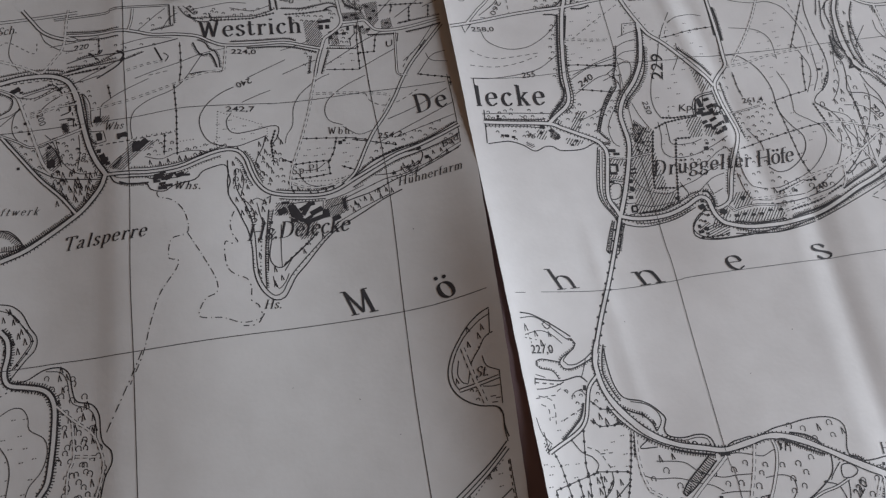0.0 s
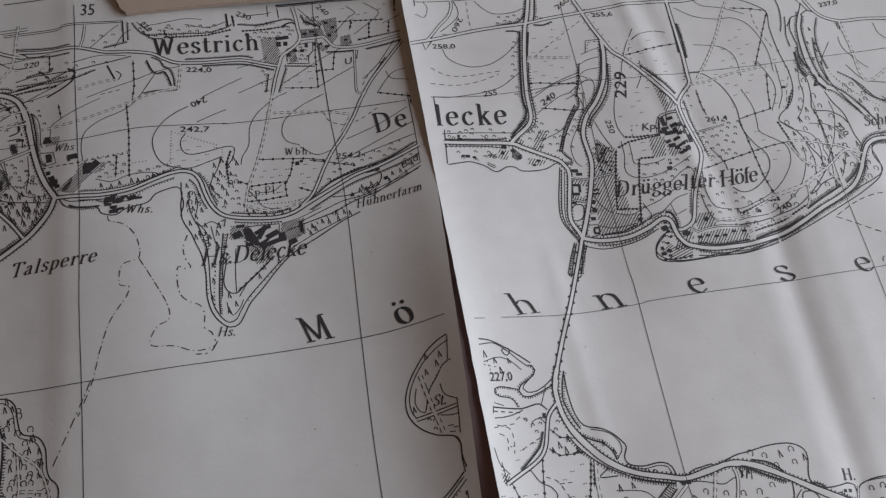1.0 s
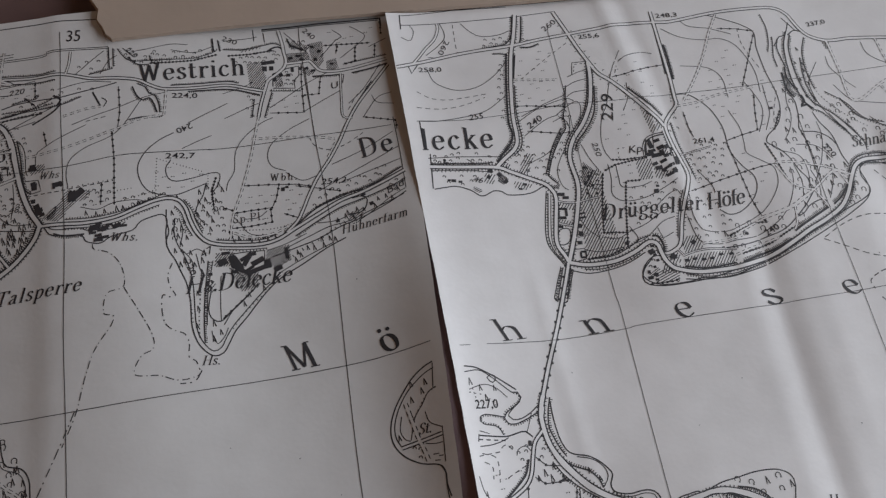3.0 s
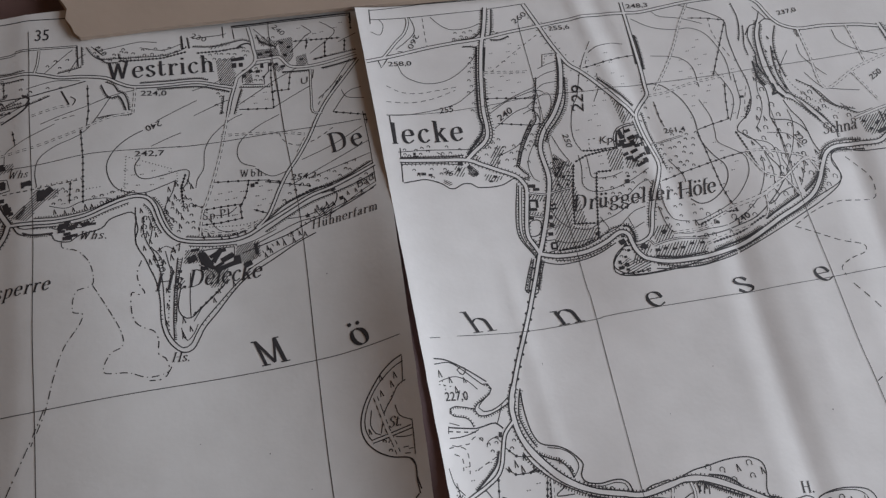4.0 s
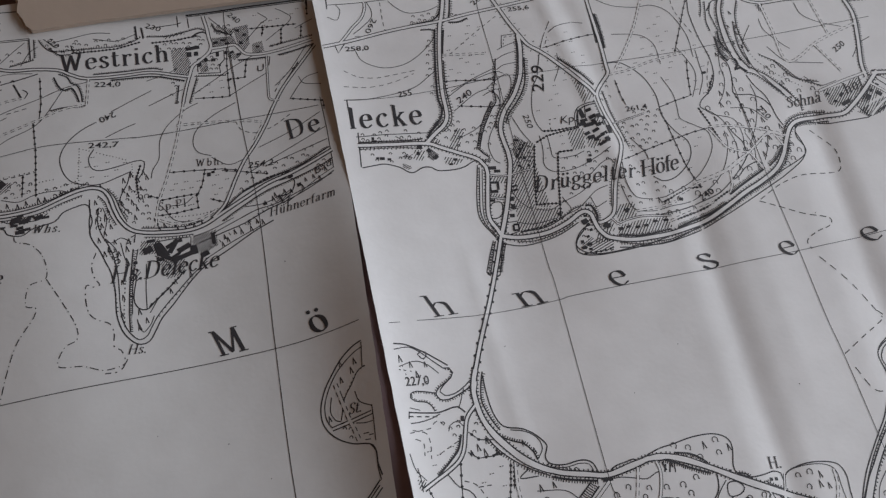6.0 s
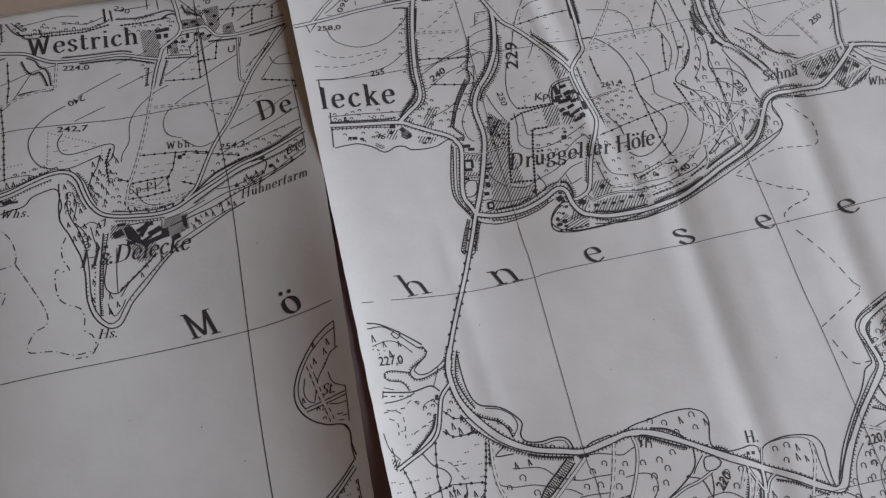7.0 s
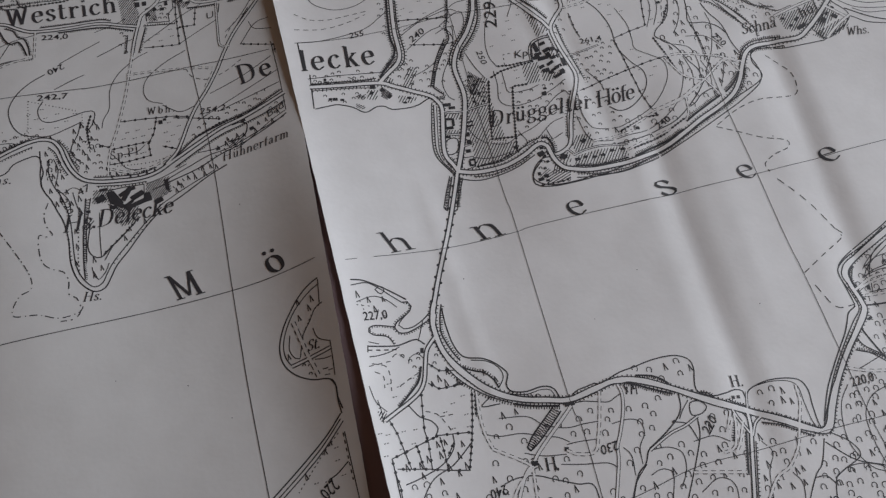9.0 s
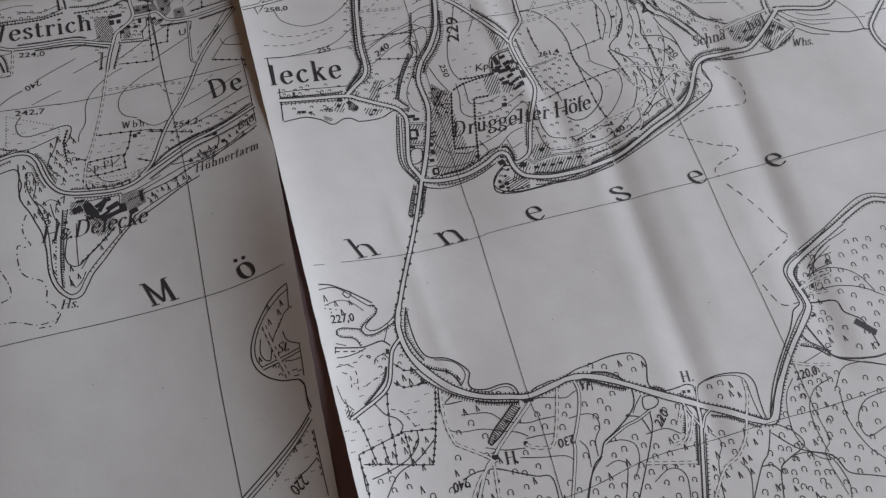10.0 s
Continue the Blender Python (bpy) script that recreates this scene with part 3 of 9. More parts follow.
road(WEST, [(6.17, -13.59), (8.22, -13.30), (11.91, -12.77)], wide=0.5, edge=0.13)
road(WEST, [(7.59, -7.42), (8.10, -10.03), (8.61, -12.59), (9.11, -14.32), (9.56, -16.27)], wide=0.55, edge=0.105, dash=(0.7, 0.3), name="printed_track")
line(WEST, "printed_path", [(12.19, -6.00), (11.00, -6.52), (9.93, -8.03), (8.53, -9.86), (7.49, -12.85), (6.87, -12.56), (6.29, -11.20), (6.76, -9.14)], 0.1)
line(WEST, "printed_dashed_line", [(12.11, -6.12), (10.67, -6.85), (9.27, -8.69), (8.23, -10.06)], 0.1, dash=(0.25, 0.2))
line(WEST, "printed_path", [(10.14, -9.19), (10.52, -10.79), (12.07, -11.87)], 0.1)
line(WEST, "printed_path", [(9.50, -13.61), (10.76, -13.94), (11.83, -13.95)], 0.1)
line(WEST, "printed_path", [(12.26, -2.47), (11.77, -6.03)], 0.1, smooth=False)
line(WEST, "printed_path", [(12.10, -11.74), (11.96, -13.98), (11.73, -16.68)], 0.1, smooth=False)
line(WEST, "printed_dashed_line", [(10.26, -15.34), (11.30, -15.40)], 0.1, dash=(0.9, 0.4))
line(WEST, "printed_dashed_line", [(10.98, -15.71), (11.76, -15.77)], 0.1, dash=(0.9, 0.4))
line(WEST, "printed_dashed_line", [(10.37, -16.21), (11.77, -16.43)], 0.1, dash=(0.9, 0.4))
line(WEST, "printed_shoreline", [(10.83, -16.89), (11.49, -18.03), (11.38, -20.18), (11.51, -22.03)], 0.11)
line(WEST, "printed_path", [(11.34, -21.98), (8.86, -24.26), (5.07, -27.04), (0.63, -30.15), (-2.88, -32.60)], 0.14)
road(WEST, [(11.32, -22.86), (8.20, -25.66), (4.84, -28.19), (2.01, -30.17), (-1.15, -32.38)], wide=0.5, edge=0.13)
line(WEST, "printed_dashed_line", [(10.45, -24.38), (8.06, -26.32), (5.84, -28.47), (3.65, -30.62)], 0.11, dash=(0.3, 0.25))
line(WEST, "printed_path", [(10.96, -28.39), (9.12, -29.58), (7.98, -29.94)], 0.12)
line(WEST, "printed_path", [(11.32, -24.47), (11.30, -26.93), (11.31, -30.73), (11.31, -33.78)], 0.1, smooth=False)
line(WEST, "printed_dashed_line", [(11.11, -24.58), (11.06, -27.21), (11.07, -31.00)], 0.12, dash=(0.6, 0.3))

# west sheet: south-western shore and wood
line(WEST, "printed_shoreline", [(-58.93, 9.47), (-57.22, 8.99), (-55.68, 7.58), (-54.55, 5.29), (-53.44, 3.49), (-53.60, 1.68), (-55.02, 0.09), (-56.61, -1.90), (-57.39, -2.89)], 0.13)
line(WEST, "printed_shoreline", [(-58.89, 8.52), (-56.95, 7.53), (-55.62, 5.69), (-54.28, 3.16), (-55.06, 1.45), (-56.85, -0.98)], 0.1)
road(WEST, [(-58.76, 5.21), (-57.65, 3.67), (-57.43, 1.36), (-57.86, -1.26), (-57.18, -3.14), (-54.70, -3.88), (-52.61, -4.52), (-51.33, -5.61), (-50.68, -7.66), (-50.70, -11.06), (-50.96, -14.35), (-51.49, -17.91), (-52.65, -19.71)], wide=0.8, edge=0.2, left=(0.45, 0.4), heavy=1)
line(WEST, "printed_shoreline", [(-56.99, -2.95), (-54.73, -2.85), (-52.25, -1.70), (-49.94, -1.73), (-48.64, -2.98), (-48.20, -5.48), (-47.55, -7.12), (-45.46, -7.91), (-44.41, -9.61), (-44.21, -12.18), (-43.80, -13.71), (-42.76, -14.94), (-42.65, -16.60), (-43.62, -18.45), (-44.24, -21.05)], 0.14)
line(WEST, "printed_shoreline", [(-52.04, -1.96), (-49.93, -2.45), (-48.93, -4.03), (-48.61, -6.07), (-47.98, -7.48), (-45.88, -8.48), (-44.96, -10.14), (-44.72, -12.93), (-44.01, -14.09)], 0.09)
road(WEST, [(-50.47, -7.27), (-47.95, -9.84), (-45.46, -11.95), (-44.22, -14.67), (-43.82, -17.20), (-44.86, -20.94)], wide=0.35, edge=0.105, dash=(0.7, 0.3), name="printed_track")
road(WEST, [(-48.16, -10.23), (-47.91, -14.86), (-48.69, -17.18), (-48.86, -20.27)], wide=0.35, edge=0.105, dash=(0.7, 0.3), name="printed_track")
road(WEST, [(-47.70, -14.90), (-44.43, -15.46)], wide=0.35, edge=0.105, dash=(0.7, 0.3), name="printed_track")
line(WEST, "printed_contour", [(-58.23, -7.52), (-56.64, -6.70), (-55.21, -6.92), (-54.35, -8.34), (-54.10, -10.09), (-52.03, -11.68), (-51.57, -13.83), (-52.33, -16.16), (-53.89, -17.92), (-54.43, -19.34)], 0.1, ink=FAINT_INK)
line(WEST, "printed_contour", [(-58.05, -11.96), (-57.00, -13.78), (-56.64, -15.86), (-57.01, -18.92)], 0.12, ink=FAINT_INK)
planting(WEST, [(-50.51, -5.09), (-48.40, -6.32), (-44.63, -9.99), (-42.98, -15.73), (-44.65, -20.98), (-50.45, -20.00)], 2.2, MIXED)
planting(WEST, [(-58.43, 7.50), (-55.88, 7.13), (-54.29, 3.62), (-56.08, 0.70), (-57.08, -0.50), (-57.04, 4.04)], 2.0, FIR)
planting(WEST, [(-58.27, -6.45), (-54.58, -7.88), (-51.82, -12.14), (-52.32, -16.56), (-54.64, -19.31), (-57.79, -18.80)], 2.0, MEADOW, name="printed_meadow_sign", ink=FAINT_INK)
line(WEST, "printed_dashed_line", [(-58.34, -4.71), (-56.73, -4.09), (-53.85, -4.54), (-51.76, -5.31)], 0.12, dash=(0.4, 0.3))
planting(WEST, [(-60, -20), (-44, -20), (-47, -45), (-66, -60), (-80, -20)], 2.2, MIXED)

# west sheet: contours and boundaries
line(WEST, "printed_contour", [(-54.30, 58.84), (-53.22, 56.70), (-50.59, 54.61), (-48.23, 54.18)], 0.095, ink=FAINT_INK)
line(WEST, "printed_contour", [(-57.56, 46.01), (-53.03, 47.10), (-49.45, 47.05), (-45.33, 48.79), (-40.13, 50.97)], 0.11, ink=FAINT_INK)
line(WEST, "printed_contour", [(-51.33, 37.10), (-50.27, 32.82), (-47.76, 30.03), (-44.80, 29.43)], 0.095, ink=FAINT_INK)
line(WEST, "printed_contour", [(-60.96, 57.22), (-59.44, 57.65), (-55.24, 54.75), (-54.78, 56.94)], 0.095, dash=(0.6, 0.3), ink=FAINT_INK)
line(WEST, "printed_contour", [(-58.98, 59.54), (-59.36, 55.05), (-57.72, 51.63)], 0.095, ink=FAINT_INK)
hachures(WEST, [(-54.11, 50.10), (-50.51, 49.77), (-45.85, 50.49), (-40.11, 52.60)], side=1, long=0.35, every=0.4, base=0.1)

# west sheet: built-up land
hatch(WEST, [(-53.52, 34.59), (-51.55, 35.39), (-50.01, 32.77), (-51.22, 30.72), (-52.71, 31.85)], angle=40, every=0.3)
blocks(WEST, [(-14.29, 18.71, 0.86, 2.57, 28), (-11.22, 18.56, 2.11, 0.87, 25), (-13.13, 19.37, 1.60, 0.62, 28), (-12.69, 17.41, 1.84, 0.49, 28), (-14.84, 17.27, 1.09, 0.61, 0), (-16.51, 19.05, 1.46, 1.09, 20), (-34.95, 27.08, 1.83, 0.49, 20), (-35.26, 26.22, 1.09, 0.48, 0), (-33.46, 26.61, 1.09, 0.48, 25), (-31.65, 26.87, 1.33, 0.36, 20), (-33.78, 25.24, 1.81, 0.48, 5), (-34.34, 27.69, 0.98, 0.49, 10)])
blocks(WEST, [(-37.37, 33.56, 1.95, 1.07, 40), (-38.10, 33.36, 1.07, 1.37, 20), (-35.02, 26.90, 1.63, 0.67, 15), (-33.44, 26.97, 1.34, 0.48, 10), (-31.77, 27.17, 1.44, 0.38, 15), (-34.44, 25.69, 1.05, 0.48, 5), (-43.54, 31.73, 0.92, 2.03, 20), (-44.30, 33.35, 0.71, 0.71, 0), (-44.29, 36.28, 0.82, 1.12, 10), (-40.37, 35.64, 1.08, 0.88, 10), (-49.85, 39.07, 0.90, 0.90, 0), (-51.99, 32.57, 1.28, 1.47, 0), (-58.10, 47.63, 1.70, 0.90, 30), (-50.21, 29.22, 0.59, 0.49, 0), (-50.70, 28.80, 0.49, 0.49, 0), (-57.12, 32.59, 0.48, 0.48, 0), (-44.55, 39.63, 0.82, 0.82, 0)])
planting(WEST, [(-52.17, 29.19), (-45.28, 27.84), (-44.30, 27.08), (-47.72, 23.90), (-49.19, 25.84)], 2.1, FIR)
planting(WEST, [(-52.33, 37.29), (-47.31, 36.89), (-45.78, 29.63), (-50.24, 30.53)], 1.5, HEATH, name="printed_orchard_sign")
planting(WEST, [(8.29, -4.81), (12.07, -3.57), (11.69, -5.72), (8.27, -9.80), (7.50, -7.95)], 1.5, FIR, size=0.42)
planting(WEST, [(5.77, -10.27), (6.93, -11.37), (6.16, -12.79), (5.56, -12.38)], 1.4, FIR, size=0.4)
planting(WEST, [(6.55, -13.69), (8.69, -13.68), (9.10, -15.90), (7.11, -15.15)], 1.1, HEATH, name="printed_orchard_sign")
planting(WEST, [(10.10, -25.16), (10.55, -29.48), (10.81, -32.96), (4.24, -31.12)], 1.9, MEADOW, name="printed_meadow_sign")
planting(WEST, [(10.25, -24.49), (10.29, -25.92), (6.10, -28.89), (2.60, -30.67), (1.94, -30.51)], 1.6, FIR, size=0.35)

# west sheet: the village, its fields and the shore road
road(WEST, [(-57.41, 64.21), (-55.63, 61.50), (-54.25, 59.47), (-52.51, 58.00), (-50.11, 56.87), (-48.20, 56.40), (-49.90, 57.54), (-45.29, 57.02), (-40.64, 56.98), (-37.92, 56.26), (-35.20, 55.34), (-31.55, 54.96), (-27.91, 54.14), (-25.94, 52.88), (-23.88, 51.85), (-20.70, 51.51), (-17.94, 51.46), (-13.30, 51.46), (-9.64, 50.39), (-7.25, 49.67)], wide=0.55, edge=0.15)
road(WEST, [(-7.25, 49.67), (-6.50, 51.68), (-5.16, 52.71), (-3.59, 54.08), (-3.07, 55.46), (-3.27, 57.29), (-3.38, 59.13), (-3.78, 62.02)], wide=0.52, edge=0.15)
road(WEST, [(-3.22, 54.87), (-0.60, 54.93), (0.86, 54.98), (1.54, 54.04), (2.55, 52.71), (4.93, 52.24), (7.88, 52.35), (10.89, 52.79), (14.03, 53.33)], wide=0.5, edge=0.15)
road(WEST, [(-7.25, 49.67), (-8.04, 47.24), (-8.75, 44.51)], wide=0.5, edge=0.13)
road(WEST, [(14.13, 52.11), (11.31, 48.88), (7.84, 44.84), (5.66, 41.43), (3.92, 38.13), (1.84, 34.85), (-0.35, 31.97), (-2.04, 29.08), (-3.21, 26.70), (-4.43, 24.57), (-6.29, 22.87)], wide=0.5, edge=0.13)
road(WEST, [(-48.49, 46.59), (-47.71, 44.29), (-47.21, 41.54), (-46.68, 38.31), (-46.01, 35.61), (-45.25, 32.94), (-44.25, 30.64), (-43.00, 28.69)], wide=0.65, edge=0.17)
road(WEST, [(-43.00, 28.69), (-39.57, 28.41), (-36.23, 28.10), (-32.03, 28.50), (-28.64, 29.79), (-26.08, 30.73), (-23.94, 31.02), (-22.34, 30.45), (-21.39, 28.94), (-20.83, 26.78), (-20.02, 24.62), (-18.69, 22.92), (-16.79, 22.12), (-13.82, 21.67), (-10.38, 21.41), (-7.71, 21.90), (-4.92, 23.35), (-1.13, 25.27), (2.70, 27.10), (6.48, 28.08), (10.35, 29.39), (13.59, 30.64)], wide=0.62, edge=0.17)
road(WEST, [(-51.05, 37.16), (-49.31, 37.52), (-46.68, 38.21)], wide=0.4, edge=0.12)
road(WEST, [(-38.56, 61.40), (-38.83, 58.83), (-39.37, 56.80)], wide=0.35, edge=0.11)
road(WEST, [(5.82, 51.62), (5.31, 46.07), (5.19, 42.87), (6.74, 42.38)], wide=0.32, edge=0.11)
road(WEST, [(-8.75, 44.51), (-9.72, 40.76), (-10.81, 36.60), (-12.62, 31.10), (-14.29, 26.75), (-15.03, 22.69)], wide=0.34, edge=0.105, dash=(0.7, 0.3), name="printed_track")
road(WEST, [(-45.69, 41.54), (-42.73, 41.74), (-38.77, 42.41), (-32.11, 44.57), (-27.71, 46.24), (-24.39, 46.64)], wide=0.34, edge=0.105, dash=(0.7, 0.3), name="printed_track")
road(WEST, [(-23.85, 46.69), (-23.26, 51.56)], wide=0.34, edge=0.105, dash=(0.7, 0.3), name="printed_track")
road(WEST, [(-39.68, 48.32), (-36.14, 49.31), (-33.64, 49.54)], wide=0.34, edge=0.105, dash=(0.7, 0.3), name="printed_track")
road(WEST, [(-10.20, 40.50), (-4.98, 40.16), (0.52, 39.41), (3.42, 38.65)], wide=0.34, edge=0.105, dash=(0.7, 0.3), name="printed_track")
road(WEST, [(1.72, 35.41), (3.36, 38.11)], wide=0.34, edge=0.105, dash=(0.7, 0.3), name="printed_track")
road(WEST, [(-14.35, 23.79), (-12.00, 22.80), (-8.49, 22.90), (-5.54, 24.14)], wide=0.34, edge=0.105, dash=(0.7, 0.3), name="printed_track")
road(WEST, [(-53.08, 45.02), (-50.43, 45.58), (-47.30, 45.81)], wide=0.34, edge=0.105, dash=(0.7, 0.3), name="printed_track")
road(WEST, [(-49.61, 63.21), (-49.97, 59.75)], wide=0.34, edge=0.105, dash=(0.7, 0.3), name="printed_track")
hachures(WEST, [(-49.92, 58.23), (-44.38, 57.54), (-40.92, 57.72)], side=1, long=0.3, every=0.4, base=0.12)
hachures(WEST, [(-49.87, 56.62), (-44.35, 55.92), (-41.08, 56.01)], side=-1, long=0.3, every=0.4, base=0.14)
hachures(WEST, [(-35.65, 56.21), (-33.36, 56.60), (-31.70, 56.95)], side=1, long=0.35, every=0.33, base=0.12)
hachures(WEST, [(-22.49, 52.38), (-17.89, 52.26), (-13.24, 52.26), (-11.40, 51.73)], side=1, long=0.3, every=0.36, base=0.15)
hachures(WEST, [(-19.81, 50.86), (-13.36, 50.66), (-9.70, 49.60), (-8.07, 48.96)], side=-1, long=0.3, every=0.36, base=0.18)
hachures(WEST, [(-32.35, 61.53), (-32.25, 57.03)], side=-1, long=0.3, every=0.33, base=0.14)
hachures(WEST, [(-31.61, 61.18), (-31.60, 57.29)], side=1, long=0.3, every=0.36, base=0.12)
hachures(WEST, [(-30.87, 60.96), (-30.07, 59.43), (-28.71, 58.08), (-25.94, 57.85), (-22.23, 57.68), (-18.50, 57.55), (-15.44, 58.34), (-14.45, 58.97)], side=1, long=0.32, every=0.4, base=0.11)
line(WEST, "printed_path", [(-30.03, 60.97), (-28.22, 58.84), (-29.38, 60.52), (-28.45, 60.64)], 0.1)
hachures(WEST, [(-29.15, 58.96), (-27.81, 57.38), (-25.78, 57.02)], side=-1, long=0.35, every=0.36, base=0.12)
hachures(WEST, [(-15.14, 61.44), (-15.04, 58.66)], side=-1, long=0.3, every=0.28, base=0.2)
hachures(WEST, [(-14.22, 61.00), (-14.01, 58.57)], side=1, long=0.3, every=0.28, base=0.16)
hachures(WEST, [(-25.71, 58.88), (-25.22, 57.30), (-24.31, 56.73), (-24.91, 55.64)], side=1, long=0.3, every=0.33, base=0.13)
hachures(WEST, [(-28.68, 52.86), (-28.01, 50.96), (-27.14, 49.96), (-26.04, 50.28), (-25.37, 49.08), (-24.90, 47.25)], side=-1, long=0.4, every=0.3, base=0.18)
hachures(WEST, [(-27.94, 53.34), (-26.60, 52.50), (-26.01, 51.18), (-25.12, 50.63), (-24.56, 48.99), (-24.45, 47.20)], side=1, long=0.35, every=0.33, base=0.15)
hachures(WEST, [(-29.50, 46.34), (-27.26, 46.63), (-23.94, 46.48)], side=-1, long=0.3, every=0.36, base=0.12)
line(WEST, "printed_bank", [(-35.05, 52.56), (-33.82, 49.57)], 0.3)
line(WEST, "printed_path", [(-33.62, 51.23), (-32.81, 50.45), (-33.37, 49.40)], 0.12)
line(WEST, "printed_path", [(-49.72, 51.65), (-47.01, 52.24), (-43.37, 52.29), (-40.60, 52.15), (-37.02, 52.81), (-33.40, 53.48), (-31.12, 53.98)], 0.14)
hachures(WEST, [(-49.67, 49.97), (-46.07, 50.37), (-40.59, 50.58), (-36.84, 51.88)], side=1, long=0.34, every=0.36, base=0.13)
line(WEST, "printed_bank", [(-44.66, 47.67), (-41.47, 49.38), (-40.06, 50.95)], 0.22)
hachures(WEST, [(-48.11, 52.33), (-46.11, 52.62), (-44.11, 52.68), (-43.75, 53.51)], side=1, long=0.3, every=0.36, base=0.11)
hachures(WEST, [(-49.69, 50.75), (-45.17, 50.75), (-41.31, 51.14)], side=1, long=0.3, every=0.45, base=0.1)
line(WEST, "printed_bank", [(-41.33, 52.73), (-40.15, 51.75), (-40.59, 50.80)], 0.25)
hachures(WEST, [(-9.07, 48.27), (-9.75, 44.62)], side=-1, long=0.35, every=0.33, base=0.13)
hachures(WEST, [(-6.06, 49.31), (-6.83, 47.10), (-7.73, 44.39)], side=1, long=0.35, every=0.33, base=0.13)
hachures(WEST, [(-6.41, 49.58), (-1.25, 48.97)], side=1, long=0.3, every=0.4, base=0.12)
hachures(WEST, [(0.98, 51.73), (3.38, 51.52), (5.79, 51.39)], side=-1, long=0.35, every=0.36, base=0.18)
hachures(WEST, [(6.54, 53.42), (11.04, 53.85), (14.15, 54.17)], side=1, long=0.3, every=0.36, base=0.1)
hachures(WEST, [(7.75, 51.42), (10.74, 51.74), (14.08, 52.36)], side=-1, long=0.32, every=0.33, base=0.18)
hachures(WEST, [(10.87, 49.21), (8.13, 45.59), (7.32, 44.58)], side=1, long=0.2, every=0.5, base=0.12)
hachures(WEST, [(-13.51, 58.89), (-9.91, 58.57), (-6.78, 59.12), (-4.82, 59.41), (-3.71, 58.80)], side=1, long=0.34, every=0.36, base=0.13)
line(WEST, "printed_path", [(-13.38, 60.69), (-8.76, 60.90), (-7.57, 61.16)], 0.1)
line(WEST, "printed_path", [(-8.12, 62.70), (-8.14, 60.23)], 0.12)
line(WEST, "printed_path", [(-6.43, 61.92), (-6.33, 59.81)], 0.12)
hachures(WEST, [(-2.48, 60.26), (-1.97, 58.60), (0.61, 57.07)], side=1, long=0.3, every=0.36, base=0.12)
hachures(WEST, [(-47.11, 45.13), (-46.40, 41.37), (-46.07, 38.18), (-45.57, 35.62), (-44.59, 34.81)], side=1, long=0.42, every=0.33, base=0.15)
line(WEST, "printed_path", [(-47.91, 44.64), (-46.83, 44.85), (-45.81, 42.72), (-45.55, 39.11), (-45.27, 38.22)], 0.1)
hachures(WEST, [(-48.27, 44.72), (-47.53, 40.56), (-47.10, 37.37)], side=-1, long=0.25, every=0.7, base=0)
hachures(WEST, [(-45.68, 32.53), (-44.60, 29.84), (-43.69, 28.46)], side=-1, long=0.3, every=0.6, base=0)
hachures(WEST, [(-41.08, 27.01), (-39.40, 26.34), (-36.49, 26.19)], side=-1, long=0.45, every=0.3, base=0.2)
hachures(WEST, [(-39.40, 29.16), (-35.38, 28.87), (-31.18, 29.39), (-27.78, 30.61), (-24.76, 31.71)], side=1, long=0.34, every=0.42, base=0.1)
hachures(WEST, [(-39.57, 27.63), (-35.40, 27.30), (-31.63, 27.66), (-28.25, 28.95), (-25.26, 29.94)], side=-1, long=0.32, every=0.45, base=0.1)
hachures(WEST, [(-21.65, 30.58), (-20.55, 28.65), (-19.92, 26.39), (-19.11, 24.33)], side=1, long=0.38, every=0.4, base=0.1)
hachures(WEST, [(-23.07, 29.51), (-22.11, 28.21), (-21.55, 26.06), (-20.65, 24.00)], side=-1, long=0.38, every=0.4, base=0.1)
hachures(WEST, [(-6.75, 22.74), (-3.90, 24.49), (-0.99, 26.46), (3.74, 28.06), (8.48, 29.26), (13.24, 31.36)], side=1, long=0.36, every=0.33, base=0.16)
hachures(WEST, [(-5.06, 21.99), (-1.27, 24.08), (2.55, 25.89), (6.31, 26.85), (11.08, 28.16), (13.45, 29.14)], side=-1, long=0.34, every=0.36, base=0.13)
hachures(WEST, [(-17.15, 22.94), (-13.76, 22.44), (-10.31, 22.18), (-7.81, 22.70)], side=1, long=0.3, every=0.42, base=0.12)
hachures(WEST, [(-16.84, 21.35), (-13.03, 20.79), (-9.59, 20.61)], side=-1, long=0.3, every=0.5, base=0.1)
line(WEST, "printed_path", [(-45.29, 34.35), (-43.07, 34.37), (-40.02, 34.36), (-36.19, 34.72), (-31.92, 35.08)], 0.12, dash=(0.7, 0.25))
hachures(WEST, [(-40.02, 34.46), (-36.19, 34.83), (-31.92, 35.18)], side=1, long=0.25, every=0.8, base=0)
line(WEST, "printed_contour", [(-38.35, 46.48), (-34.82, 47.80), (-31.22, 48.89), (-27.13, 50.41), (-23.28, 51.11)], 0.095, ink=FAINT_INK)
line(WEST, "printed_contour", [(-20.17, 44.66), (-16.89, 46.30), (-13.57, 47.85)], 0.095, ink=FAINT_INK)
line(WEST, "printed_contour", [(-37.92, 56.38), (-34.71, 59.48), (-33.11, 60.80)], 0.095, ink=FAINT_INK)
line(WEST, "printed_contour", [(-14.16, 49.83), (-10.53, 50.95), (-9.05, 51.72)], 0.095, ink=FAINT_INK)
line(WEST, "printed_contour", [(-14.25, 44.91), (-9.94, 46.78), (-8.50, 47.29)], 0.095, ink=FAINT_INK)
line(WEST, "printed_contour", [(-1.23, 44.71), (2.31, 46.63), (5.38, 48.15)], 0.095, ink=FAINT_INK)
